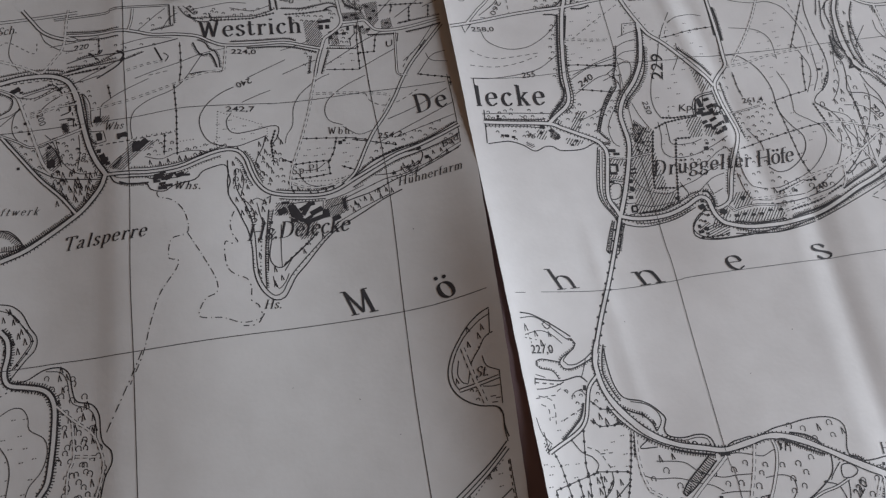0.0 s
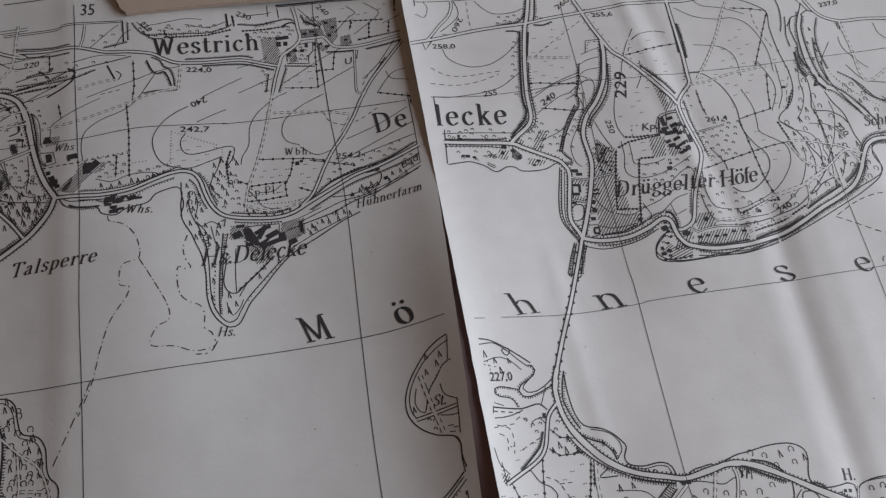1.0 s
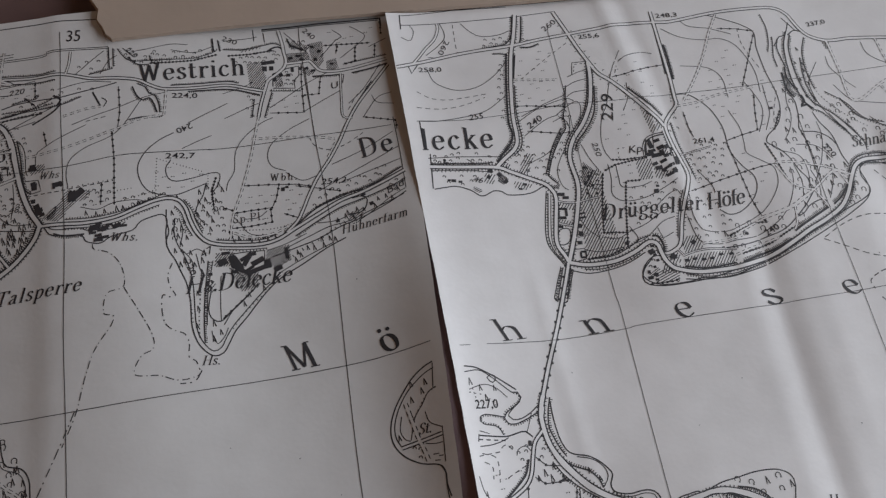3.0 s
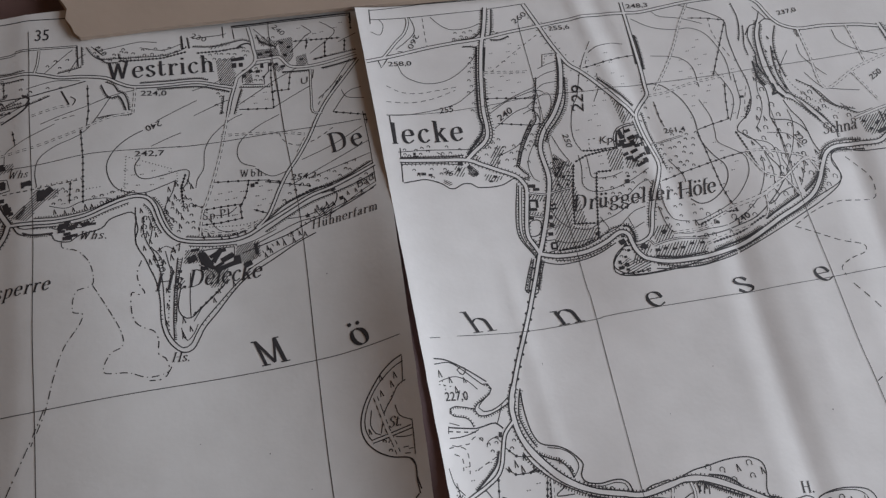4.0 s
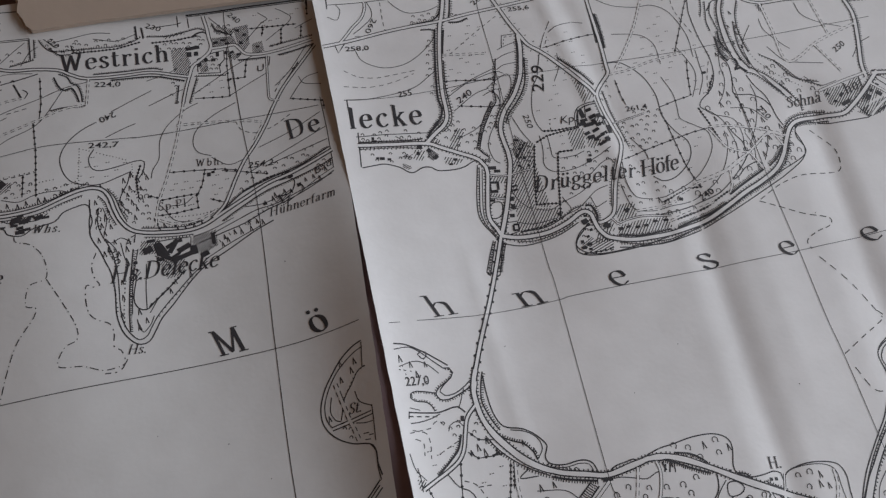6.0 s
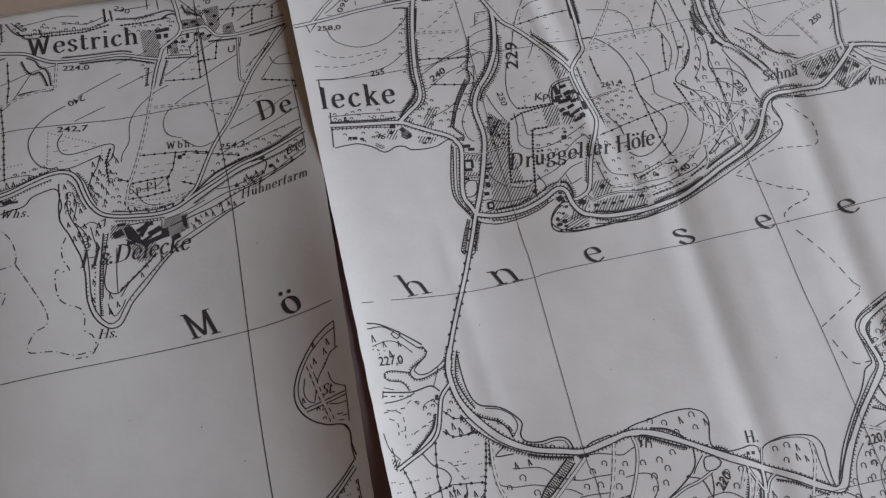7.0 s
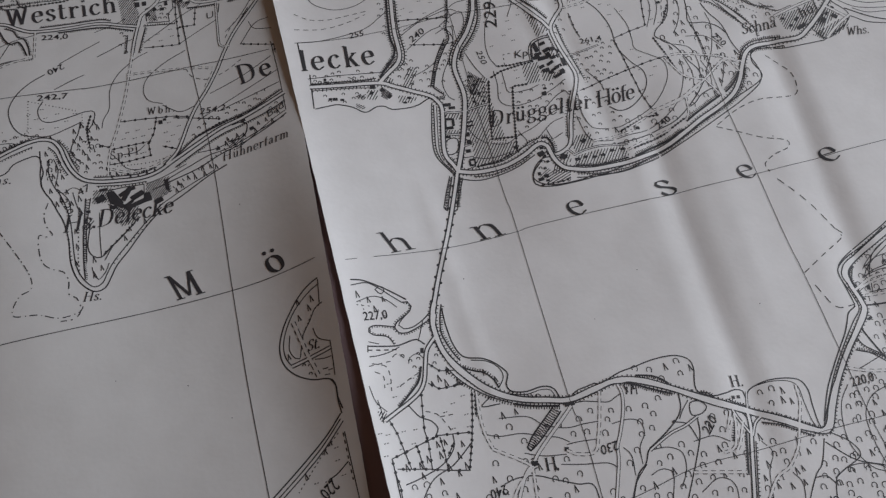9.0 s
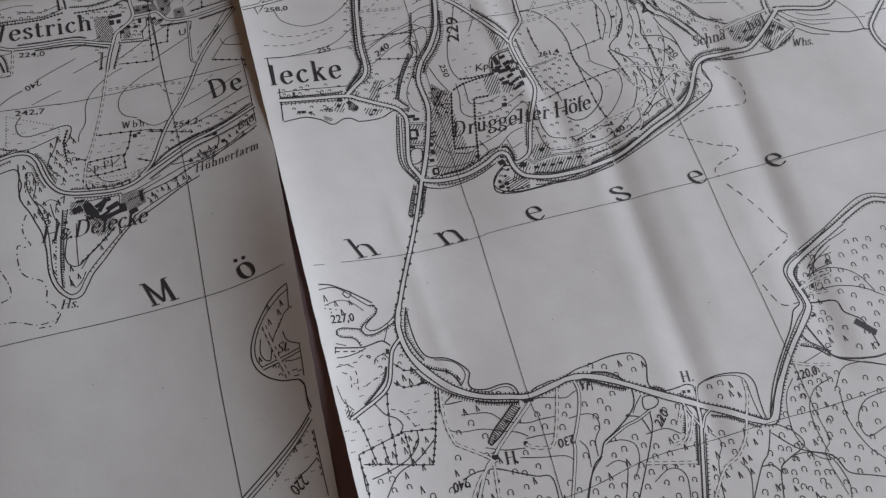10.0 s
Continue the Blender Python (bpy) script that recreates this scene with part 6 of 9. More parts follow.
# east sheet: contours
line(EAST, "printed_contour", [(17.16, 56.76), (18.68, 56.02), (19.56, 58.03), (18.96, 59.44)], 0.095, ink=FAINT_INK)
road(EAST, [(88.64, 19.92), (85.97, 21.02), (81.86, 18.37), (76.47, 15.35), (70.79, 14.00), (66.15, 12.35)], wide=0.35, edge=0.105, dash=(0.7, 0.3), name="printed_track")
road(EAST, [(93.95, 46.80), (94.03, 41.08), (94.50, 33.81), (101.44, 36.86), (109.26, 39.20)], wide=0.4, edge=0.105, dash=(0.7, 0.3), name="printed_track")
road(EAST, [(103.17, 45.98), (103.67, 37.57)], wide=0.35, edge=0.105, dash=(0.7, 0.3), name="printed_track")
road(EAST, [(100.43, 35.95), (103.10, 29.81)], wide=0.35, edge=0.105, dash=(0.7, 0.3), name="printed_track")
road(EAST, [(109.30, 45.63), (109.83, 41.34), (108.71, 36.34), (107.07, 30.87), (106.88, 28.10)], wide=0.7, edge=0.15, heavy=1, left=(0.4, 0.4))
road(EAST, [(97.65, 27.07), (102.46, 28.19), (107.29, 29.07)], wide=0.45, edge=0.12)
line(EAST, "printed_contour", [(106.11, 32.45), (108.45, 34.93), (110.85, 35.97)], 0.095, ink=FAINT_INK)

# east sheet: built-up land
hatch(EAST, [(50.28, 7.97), (54.27, 7.45), (53.60, 5.22), (49.90, 5.69)], angle=20, every=0.3)
hatch(EAST, [(98.86, 25.45), (102.99, 26.38), (102.69, 24.06), (99.27, 23.34)], angle=45, every=0.28)
hatch(EAST, [(102.56, 23.74), (106.12, 25.48), (104.05, 20.46)], angle=45, every=0.3)
hatch(EAST, [(98.21, 26.97), (102.94, 27.46), (105.01, 28.69), (105.47, 26.26), (101.17, 23.34), (98.48, 24.05)], angle=45, every=0.28)
hatch(EAST, [(102.54, 21.87), (108.46, 23.81), (109.60, 22.39), (106.63, 20.86), (104.02, 20.66)], angle=45, every=0.28)
hatch(EAST, [(103.43, 23.91), (107.32, 26.96), (108.93, 24.84), (105.03, 22.95)], angle=50, every=0.3)
blocks(EAST, [(55.58, 29.96, 0.79, 1.24, 10), (56.80, 30.64, 1.00, 0.56, 10), (57.14, 29.29, 1.22, 0.67, 15), (55.17, 28.43, 1.26, 0.57, 10), (57.17, 28.33, 0.77, 1.00, 10), (55.51, 26.46, 1.03, 0.57, 20), (57.04, 26.77, 1.21, 0.55, 20), (58.23, 25.86, 1.18, 0.59, 20), (58.54, 24.86, 0.83, 0.71, 20), (57.26, 25.45, 0.88, 0.44, 20), (54.44, 21.57, 0.78, 0.67, 0), (47.06, 13.20, 0.64, 0.53, 0), (50.59, 11.01, 1.07, 0.85, 20), (53.92, 9.61, 0.76, 0.97, 20), (50.30, 7.08, 0.63, 0.53, 0), (49.37, 6.69, 0.73, 0.42, 0), (57.82, 11.63, 0.86, 0.65, 30), (67.19, 11.90, 0.70, 0.46, 0)])
blocks(EAST, [(101.39, 23.96, 1.78, 0.71, 20)])
blocks(EAST, [(101.14, 25.61, 0.94, 0.56, 30), (105.60, 24.22, 1.13, 0.66, 45), (107.78, 24.55, 0.76, 1.04, 45), (107.43, 22.64, 1.04, 0.57, 30), (106.63, 25.40, 0.76, 0.47, 45), (99.69, 24.56, 0.65, 0.47, 0), (98.88, 26.20, 0.55, 0.46, 0), (108.01, 26.22, 0.67, 0.67, 40), (78.90, 34.24, 0.66, 0.47, 0)])
for u, v in ((0.0, 0.0), (1.35, 0.35)):
    line(EAST, "printed_yard", [(55.06 + u, 31.33 + v), (54.52 + u, 28.22 + v)], 0.12, smooth=False)

# east sheet: woods, orchards and meadows
planting(EAST, [(91.21, -19.01), (97.83, -15.86), (93.29, -24.95), (90.24, -24.14)], 2.0, BROAD, size=0.42)
planting(EAST, [(94.14, -18.80), (101.64, -15.47), (111.14, -15.56), (106.30, -30.00), (96.80, -34.65), (94.08, -26.82)], 2.1, BROAD, size=0.42)
planting(EAST, [(88.44, -29.14), (93.60, -27.79), (96.80, -34.65), (90.78, -33.50)], 2.0, MIXED, size=0.42)
planting(EAST, [(80.83, -35.62), (88.55, -35.59), (99.30, -37.42), (90.43, -58.62), (70.60, -53.08), (76.52, -42.48)], 2.1, BROAD, size=0.42)
planting(EAST, [(19, -45), (60, -52), (80, -56), (80, -75), (19, -75)], 2.1, MIXED)

# east sheet: more detail
line(EAST, "printed_path", [(17.39, 50.79), (17.79, 48.97), (19.19, 50.91)], 0.13, smooth=False)
line(EAST, "printed_dashed_line", [(87.87, 42.02), (88.37, 36.23), (91.77, 31.53), (95.62, 28.19)], 0.12, dash=(0.25, 0.2))
hachures(EAST, [(92.63, 21.75), (94.44, 23.62), (97.67, 22.05), (101.29, 22.46)], side=1, long=0.3, every=0.35, base=0)
line(EAST, "printed_street", [(102.98, 22.88), (105.04, 20.69), (110.30, 23.93), (108.25, 27.90)], 0.13)
road(EAST, [(104.81, 20.75), (107.43, 22.64), (110.42, 24.19)], wide=0.45, edge=0.11)
road(EAST, [(106.86, 27.08), (109.61, 24.10)], wide=0.45, edge=0.11)
line(EAST, "printed_contour", [(111.96, 27.00), (114.50, 25.78), (117.91, 25.23)], 0.095, ink=FAINT_INK)
line(EAST, "printed_contour", [(111.47, 25.37), (113.65, 23.96), (117.03, 23.41)], 0.095, ink=FAINT_INK)
line(EAST, "printed_contour", [(96.12, 30.39), (98.19, 28.12), (101.33, 28.44)], 0.09, ink=FAINT_INK)
figures(EAST, "11", 49.91, -28.97, 1.30, turn=11.4, narrow=1.17, bold=0.01)
for x, y, r in ((33.0, -6.5, 0.09), (58.5, -11.4, 0.08), (74.2, -21.0, 0.1), (49.7, -17.3, 0.07), (88.0, 5.2, 0.1)):
    speck = Print(EAST, 0.02)
    speck.dot(x, y, r)
    speck.done("ink_speck", FAINT_INK)

# east sheet: the northern shore, its hill, farm and gully
road(EAST, [(15.42, 50.39), (19.00, 51.12), (25.72, 52.31), (30.87, 52.80), (33.96, 52.92), (37.10, 53.18), (41.41, 53.85), (47.11, 54.47), (52.21, 54.98), (57.68, 55.40), (63.27, 55.04), (66.14, 54.82), (70.63, 55.28), (75.14, 55.71), (80.70, 55.79), (86.23, 55.46), (88.48, 53.86), (89.32, 51.60), (89.99, 49.79), (91.35, 48.06), (94.23, 46.80), (98.67, 46.73), (102.92, 46.24), (105.87, 45.80), (109.09, 44.94)], wide=0.6, edge=0.13)
road(EAST, [(38.36, 59.88), (37.56, 56.71), (36.82, 54.23), (35.98, 51.81), (34.86, 47.04), (34.12, 43.02), (33.50, 38.60), (33.43, 35.36), (33.17, 33.58), (32.32, 32.29), (30.47, 30.88), (28.82, 29.45)], wide=0.72, edge=0.15)
road(EAST, [(45.45, 59.82), (46.17, 57.49), (47.08, 54.34), (47.99, 50.94), (48.98, 47.97), (50.10, 45.18), (51.71, 43.49), (53.64, 41.09), (55.50, 38.51), (56.93, 36.33), (58.09, 34.80), (58.92, 33.21)], wide=0.68, edge=0.15)
road(EAST, [(48.91, 47.73), (48.65, 45.14), (48.02, 42.24), (47.26, 39.49), (46.13, 37.23), (44.94, 35.46), (43.10, 33.40), (41.99, 31.47), (41.50, 29.66), (41.57, 27.78), (41.78, 25.68), (41.61, 23.64), (40.71, 20.52), (39.56, 17.16), (38.43, 14.33), (37.24, 11.71)], wide=0.78, edge=0.17)
road(EAST, [(17.74, 30.50), (23.54, 30.00), (28.82, 29.45), (30.95, 28.45), (33.61, 27.09), (36.25, 25.70), (37.17, 24.58), (37.61, 23.00), (36.74, 19.07), (36.09, 16.14), (36.08, 14.45), (36.76, 12.87), (37.19, 11.52)], wide=0.7, edge=0.15)
road(EAST, [(63.35, 57.54), (63.23, 54.91), (62.97, 49.71), (62.66, 43.42), (62.33, 38.70), (62.16, 37.01), (60.30, 35.05), (59.13, 33.20), (59.35, 29.90), (60.03, 26.82), (60.57, 24.09), (60.03, 21.98), (58.28, 18.49), (57.08, 15.60), (56.10, 12.65), (55.29, 11.24), (53.82, 10.46), (52.83, 10.32)], wide=0.62, edge=0.14)
road(EAST, [(37.19, 11.52), (39.54, 10.75), (42.24, 10.46), (45.03, 10.59), (48.02, 11.50), (50.18, 12.60), (51.16, 12.73), (51.92, 12.09), (52.11, 10.75), (52.38, 9.40), (53.12, 8.07), (54.30, 7.29), (57.83, 6.36), (63.65, 6.35), (67.85, 7.02), (70.98, 7.79), (74.32, 9.21), (77.91, 10.93), (81.55, 12.44), (84.81, 14.23), (86.98, 16.62), (88.49, 19.15), (90.12, 21.39), (92.27, 22.39), (95.98, 22.34), (99.86, 22.01), (102.24, 23.22), (105.47, 25.67), (109.19, 28.94)], wide=0.78, edge=0.17)
road(EAST, [(18.38, 51.02), (19.73, 52.55), (21.11, 54.18), (22.94, 56.02), (23.93, 58.17), (23.94, 59.42)], wide=0.45, edge=0.1)
line(EAST, "printed_path", [(24.45, 59.37), (24.92, 57.46), (24.64, 55.87), (23.05, 54.29), (20.96, 52.73)], 0.1)
road(EAST, [(37.76, 22.37), (39.29, 21.86), (40.98, 21.70), (43.14, 21.94), (44.88, 22.04)], wide=0.3, edge=0.11)
road(EAST, [(37.08, 18.42), (39.30, 17.70)], wide=0.3, edge=0.11)
road(EAST, [(60.25, 27.57), (62.87, 27.87), (66.07, 28.40)], wide=0.25, edge=0.1)
road(EAST, [(38.99, 15.54), (40.26, 15.73), (41.53, 15.91)], wide=0.25, edge=0.1)
road(EAST, [(55.44, 9.51), (58.01, 10.04), (60.91, 10.02), (64.63, 9.40)], wide=0.3, edge=0.11)
road(EAST, [(54.87, 10.80), (55.72, 9.46)], wide=0.3, edge=0.11)
road(EAST, [(35.20, 45.81), (38.93, 45.32), (42.37, 44.85)], wide=0.35, edge=0.105, dash=(0.7, 0.3), name="printed_track")
road(EAST, [(75.22, 55.30), (72.52, 51.03), (69.92, 46.26), (66.92, 41.72), (63.53, 37.42)], wide=0.35, edge=0.105, dash=(0.7, 0.3), name="printed_track")
road(EAST, [(62.30, 36.76), (66.06, 37.12), (70.58, 38.18), (77.12, 38.84)], wide=0.35, edge=0.105, dash=(0.7, 0.3), name="printed_track")
road(EAST, [(76.13, 23.77), (79.37, 23.48), (84.17, 22.14), (86.40, 21.09), (88.20, 19.74)], wide=0.35, edge=0.105, dash=(0.7, 0.3), name="printed_track")
road(EAST, [(76.02, 23.46), (76.95, 21.12), (77.88, 19.37), (79.62, 18.41), (81.21, 17.91)], wide=0.35, edge=0.105, dash=(0.7, 0.3), name="printed_track")
road(EAST, [(81.21, 17.91), (83.80, 19.77), (85.78, 20.83), (86.62, 20.84), (87.59, 18.18)], wide=0.35, edge=0.105, dash=(0.7, 0.3), name="printed_track")
road(EAST, [(81.21, 17.91), (82.24, 15.63), (82.73, 14.19)], wide=0.35, edge=0.105, dash=(0.7, 0.3), name="printed_track")
road(EAST, [(81.21, 17.91), (78.44, 16.62), (76.54, 15.60), (73.27, 14.75), (70.22, 14.27)], wide=0.35, edge=0.105, dash=(0.7, 0.3), name="printed_track")
road(EAST, [(76.72, 15.25), (76.23, 12.71), (75.34, 11.30)], wide=0.35, edge=0.105, dash=(0.7, 0.3), name="printed_track")
road(EAST, [(64.32, 8.44), (67.65, 9.36), (72.27, 10.28)], wide=0.35, edge=0.105, dash=(0.7, 0.3), name="printed_track")
road(EAST, [(59.28, 11.12), (64.28, 11.29), (66.40, 11.72)], wide=0.35, edge=0.105, dash=(0.7, 0.3), name="printed_track")
line(EAST, "printed_yard", [(48.98, 47.97), (46.10, 48.00), (45.44, 45.37)], 0.11, smooth=False)
line(EAST, "printed_yard", [(48.88, 47.60), (46.40, 47.58), (45.80, 45.56)], 0.09, dash=(0.5, 0.25), smooth=False)
hachures(EAST, [(39.41, 59.38), (38.51, 55.33), (37.86, 53.35)], side=1, long=0.45, every=0.4, base=0.18)
hachures(EAST, [(37.76, 59.54), (37.02, 56.12), (36.11, 54.31), (34.89, 53.44), (33.01, 53.28), (30.92, 53.04)], side=-1, long=0.45, every=0.4, base=0.18)
hachures(EAST, [(37.70, 52.61), (39.51, 52.40), (41.20, 52.97)], side=-1, long=0.3, every=0.35, base=0.2)
hachures(EAST, [(35.00, 51.55), (33.83, 45.98), (32.87, 40.34), (32.54, 37.29), (32.76, 35.43), (32.11, 33.68), (30.74, 32.22), (29.10, 30.37)], side=-1, long=0.5, every=0.38, base=0.24)
line(EAST, "printed_bank", [(36.45, 51.13), (35.15, 46.05)], 0.32)
hachures(EAST, [(32.49, 51.73), (34.18, 51.52), (34.83, 51.20)], side=1, long=0.3, every=0.3, base=0.16)
hachures(EAST, [(35.06, 44.65), (34.32, 40.17), (34.20, 36.68), (34.19, 34.22), (33.54, 32.49), (32.11, 31.26)], side=1, long=0.4, every=0.6, base=0.12)
hachures(EAST, [(48.75, 42.72), (47.78, 38.29), (46.66, 36.06), (45.28, 34.34), (43.63, 32.69), (42.68, 31.05)], side=1, long=0.6, every=0.36, base=0.16)
hachures(EAST, [(48.42, 47.04), (47.58, 42.90), (46.36, 39.07), (45.03, 36.75), (43.04, 34.47), (41.54, 32.58), (40.85, 30.28)], side=-1, long=0.42, every=0.5, base=0.12)
hachures(EAST, [(41.28, 28.65), (41.27, 25.55), (40.92, 23.55)], side=-1, long=0.3, every=0.8, base=0)
hachures(EAST, [(45.81, 56.87), (47.42, 50.76), (49.54, 45.02), (53.46, 40.42), (57.14, 35.19)], side=-1, long=0.32, every=1.7, base=0)
hachures(EAST, [(47.54, 55.34), (49.44, 48.54), (51.93, 44.31), (54.29, 41.60)], side=1, long=0.32, every=1.7, base=0)
hachures(EAST, [(54.29, 41.60), (56.17, 39.17), (57.72, 37.28), (59.06, 35.21)], side=1, long=0.45, every=0.33, base=0.2)
line(EAST, "printed_bank", [(62.81, 51.68), (62.59, 48.46), (62.15, 43.48)], 0.26)
hachures(EAST, [(63.56, 49.89), (63.46, 46.07), (63.13, 42.16)], side=1, long=0.42, every=0.32, base=0.26)
hachures(EAST, [(62.21, 40.47), (61.64, 37.67)], side=-1, long=0.35, every=0.6, base=0)
hachures(EAST, [(60.20, 33.94), (60.42, 30.28), (60.91, 27.31), (61.49, 24.34), (61.86, 21.83)], side=1, long=0.35, every=0.42, base=0.13)
hachures(EAST, [(58.25, 32.36), (58.56, 29.72), (59.20, 26.87)], side=-1, long=0.3, every=0.5, base=0.1)
hachures(EAST, [(58.79, 21.01), (56.96, 17.18), (55.55, 12.73)], side=-1, long=0.35, every=0.5, base=0.1)
hachures(EAST, [(59.80, 20.92), (57.82, 16.50), (56.86, 13.57)], side=1, long=0.3, every=0.7, base=0)
hachures(EAST, [(43.86, 43.45), (42.88, 39.60), (42.12, 37.51), (42.05, 35.37), (40.95, 33.93), (39.51, 31.82), (38.41, 29.88), (37.37, 27.32)], side=-1, long=0.5, every=0.33, base=0.13)
hachures(EAST, [(41.28, 35.48), (39.44, 32.87), (38.11, 30.33), (36.89, 27.37)], side=1, long=0.5, every=0.36, base=0.13)
hachures(EAST, [(37.09, 27.35), (37.82, 26.24), (38.62, 25.42)], side=1, long=0.4, every=0.33, base=0.16)
hachures(EAST, [(18.02, 31.02), (21.77, 30.78), (26.49, 30.38), (28.43, 30.43)], side=1, long=0.32, every=0.42, base=0.15)
hachures(EAST, [(17.80, 29.76), (23.42, 29.38), (28.09, 28.68)], side=-1, long=0.3, every=0.7, base=0.1)
line(EAST, "printed_street", [(17.73, 32.09), (22.00, 32.04), (25.31, 31.76), (28.64, 31.46), (30.05, 31.23)], 0.1)
line(EAST, "printed_street", [(24.09, 31.44), (24.84, 30.84), (25.29, 30.17)], 0.1)
hachures(EAST, [(65.01, 7.02), (68.16, 7.89), (71.23, 8.55), (74.18, 9.64)], side=1, long=0.55, every=0.34, base=0.26)
hachures(EAST, [(63.33, 5.40), (68.14, 6.39), (71.82, 7.52), (74.68, 8.85), (78.85, 10.70), (83.74, 12.78), (86.72, 15.15), (88.88, 18.55)], side=-1, long=0.4, every=0.42, base=0.1)
hachures(EAST, [(75.24, 11.01), (77.29, 12.04), (79.77, 13.19), (82.51, 14.43)], side=1, long=0.6, every=0.34, base=0.24)
hachures(EAST, [(83.69, 14.81), (85.52, 16.06), (87.31, 18.00)], side=1, long=0.6, every=0.3, base=0.3)
hachures(EAST, [(88.18, 19.96), (89.75, 22.09), (91.82, 23.21), (94.82, 23.33), (97.18, 22.96)], side=1, long=0.45, every=0.38, base=0.14)
hachures(EAST, [(90.75, 21.33), (92.55, 21.70), (97.03, 21.21)], side=-1, long=0.4, every=0.38, base=0.14)
hachures(EAST, [(40.19, 11.54), (44.32, 11.44), (47.35, 12.44), (49.50, 13.54), (51.19, 13.85)], side=1, long=0.32, every=0.42, base=0.12)
hachures(EAST, [(39.35, 9.99), (42.02, 9.60), (44.83, 9.84), (47.28, 10.44), (48.85, 11.13)], side=-1, long=0.32, every=0.5, base=0.1)
hachures(EAST, [(51.43, 13.70), (52.34, 13.55), (52.83, 11.94), (52.65, 10.66)], side=1, long=0.55, every=0.3, base=0.26)
hachures(EAST, [(55.17, 7.65), (58.95, 6.89), (63.89, 7.11)], side=1, long=0.35, every=0.33, base=0.2)
hachures(EAST, [(54.98, 6.39), (58.51, 5.47), (63.33, 5.40)], side=-1, long=0.4, every=0.42, base=0.1)
hachures(EAST, [(36.46, 23.95), (35.43, 19.22), (34.87, 16.28), (35.14, 14.07), (36.12, 12.16), (36.81, 11.08)], side=-1, long=0.3, every=0.5, base=0.12)
hachures(EAST, [(83.51, 54.24), (83.63, 50.86), (82.92, 47.66), (82.08, 45.60)], side=-1, long=0.3, every=0.5, base=0.12)
hachures(EAST, [(84.01, 48.84), (83.33, 46.34), (82.79, 44.52), (82.80, 42.31)], side=-1, long=0.3, every=0.5, base=0.12)
hachures(EAST, [(84.94, 48.35), (84.07, 46.26), (84.09, 44.12), (84.27, 42.14)], side=-1, long=0.3, every=0.5, base=0.12)
hachures(EAST, [(87.02, 49.71), (85.58, 46.73), (84.93, 44.03), (84.69, 42.09), (84.55, 39.47), (84.86, 36.86), (85.42, 34.71), (86.63, 33.19)], side=-1, long=0.5, every=0.33, base=0.16)
hachures(EAST, [(87.49, 48.87), (86.35, 46.39), (85.89, 43.92), (85.72, 41.25), (85.79, 38.62), (86.16, 36.24), (87.23, 33.69)], side=1, long=0.45, every=0.36, base=0.15)
hachures(EAST, [(90.01, 48.08), (88.56, 45.14), (87.89, 42.10), (87.83, 39.45), (88.14, 36.94)], side=1, long=0.4, every=0.4, base=0.13)
line(EAST, "printed_path", [(89.84, 49.41), (88.63, 49.80), (87.16, 48.90)], 0.16)
hachures(EAST, [(87.60, 43.74), (86.95, 40.39), (86.90, 37.43), (87.50, 34.46)], side=1, long=0.4, every=0.33, base=0.13)
line(EAST, "printed_path", [(88.23, 51.72), (86.62, 48.96), (85.40, 48.69), (83.67, 46.68)], 0.14)
line(EAST, "printed_path", [(87.31, 52.89), (88.13, 51.46), (88.90, 49.91)], 0.12)
hachures(EAST, [(83.13, 41.06), (83.00, 39.06), (83.06, 37.30), (83.85, 35.82)], side=1, long=0.8, every=0.26, base=0.24)
hachures(EAST, [(84.06, 42.16), (83.80, 40.15), (84.14, 38.57), (85.01, 37.30)], side=-1, long=0.5, every=0.3, base=0.2)
line(EAST, "printed_bank", [(85.15, 36.13), (85.40, 34.94), (84.50, 33.90), (85.65, 34.11), (86.28, 33.12)], 0.28)
hachures(EAST, [(82.98, 39.65), (83.00, 37.77), (83.59, 36.31)], side=-1, long=0.6, every=0.33, base=0.2)
line(EAST, "printed_path", [(82.87, 36.74), (83.63, 35.15), (83.35, 32.10), (82.73, 29.35), (85.48, 28.68), (87.38, 27.43), (88.23, 25.97)], 0.13)
hachures(EAST, [(86.18, 33.13), (87.84, 32.36), (89.67, 29.95), (91.46, 27.47), (93.04, 25.29)], side=-1, long=0.35, every=0.5, base=0.1)
hachures(EAST, [(87.31, 33.91), (89.78, 31.76), (91.89, 28.66), (93.44, 25.79), (93.44, 24.03)], side=1, long=0.4, every=0.4, base=0.13)
line(EAST, "printed_path", [(86.09, 32.57), (86.81, 30.33), (87.96, 28.15), (88.33, 25.96), (88.49, 23.81), (89.01, 21.85)], 0.13)
hachures(EAST, [(89.75, 36.27), (92.65, 33.79), (94.73, 30.63), (97.24, 28.77), (98.79, 27.93)], side=-1, long=0.35, every=0.5, base=0.1)
hachures(EAST, [(91.90, 34.70), (93.15, 32.21), (94.62, 30.31), (98.29, 28.82)], side=1, long=0.3, every=0.5, base=0.12)
line(EAST, "printed_path", [(89.00, 31.98), (90.15, 29.78), (91.22, 28.29)], 0.1)
line(EAST, "printed_path", [(91.29, 29.97), (92.33, 28.38), (92.90, 26.97)], 0.1)
line(EAST, "printed_bank", [(89.75, 30.17), (90.78, 28.57), (91.46, 27.47)], 0.3)
line(EAST, "printed_contour", [(20.67, 49.24), (21.30, 47.17), (23.02, 45.72), (25.34, 44.90), (28.36, 45.13), (31.14, 46.56), (33.58, 48.65), (34.57, 49.99)], 0.095, ink=FAINT_INK)
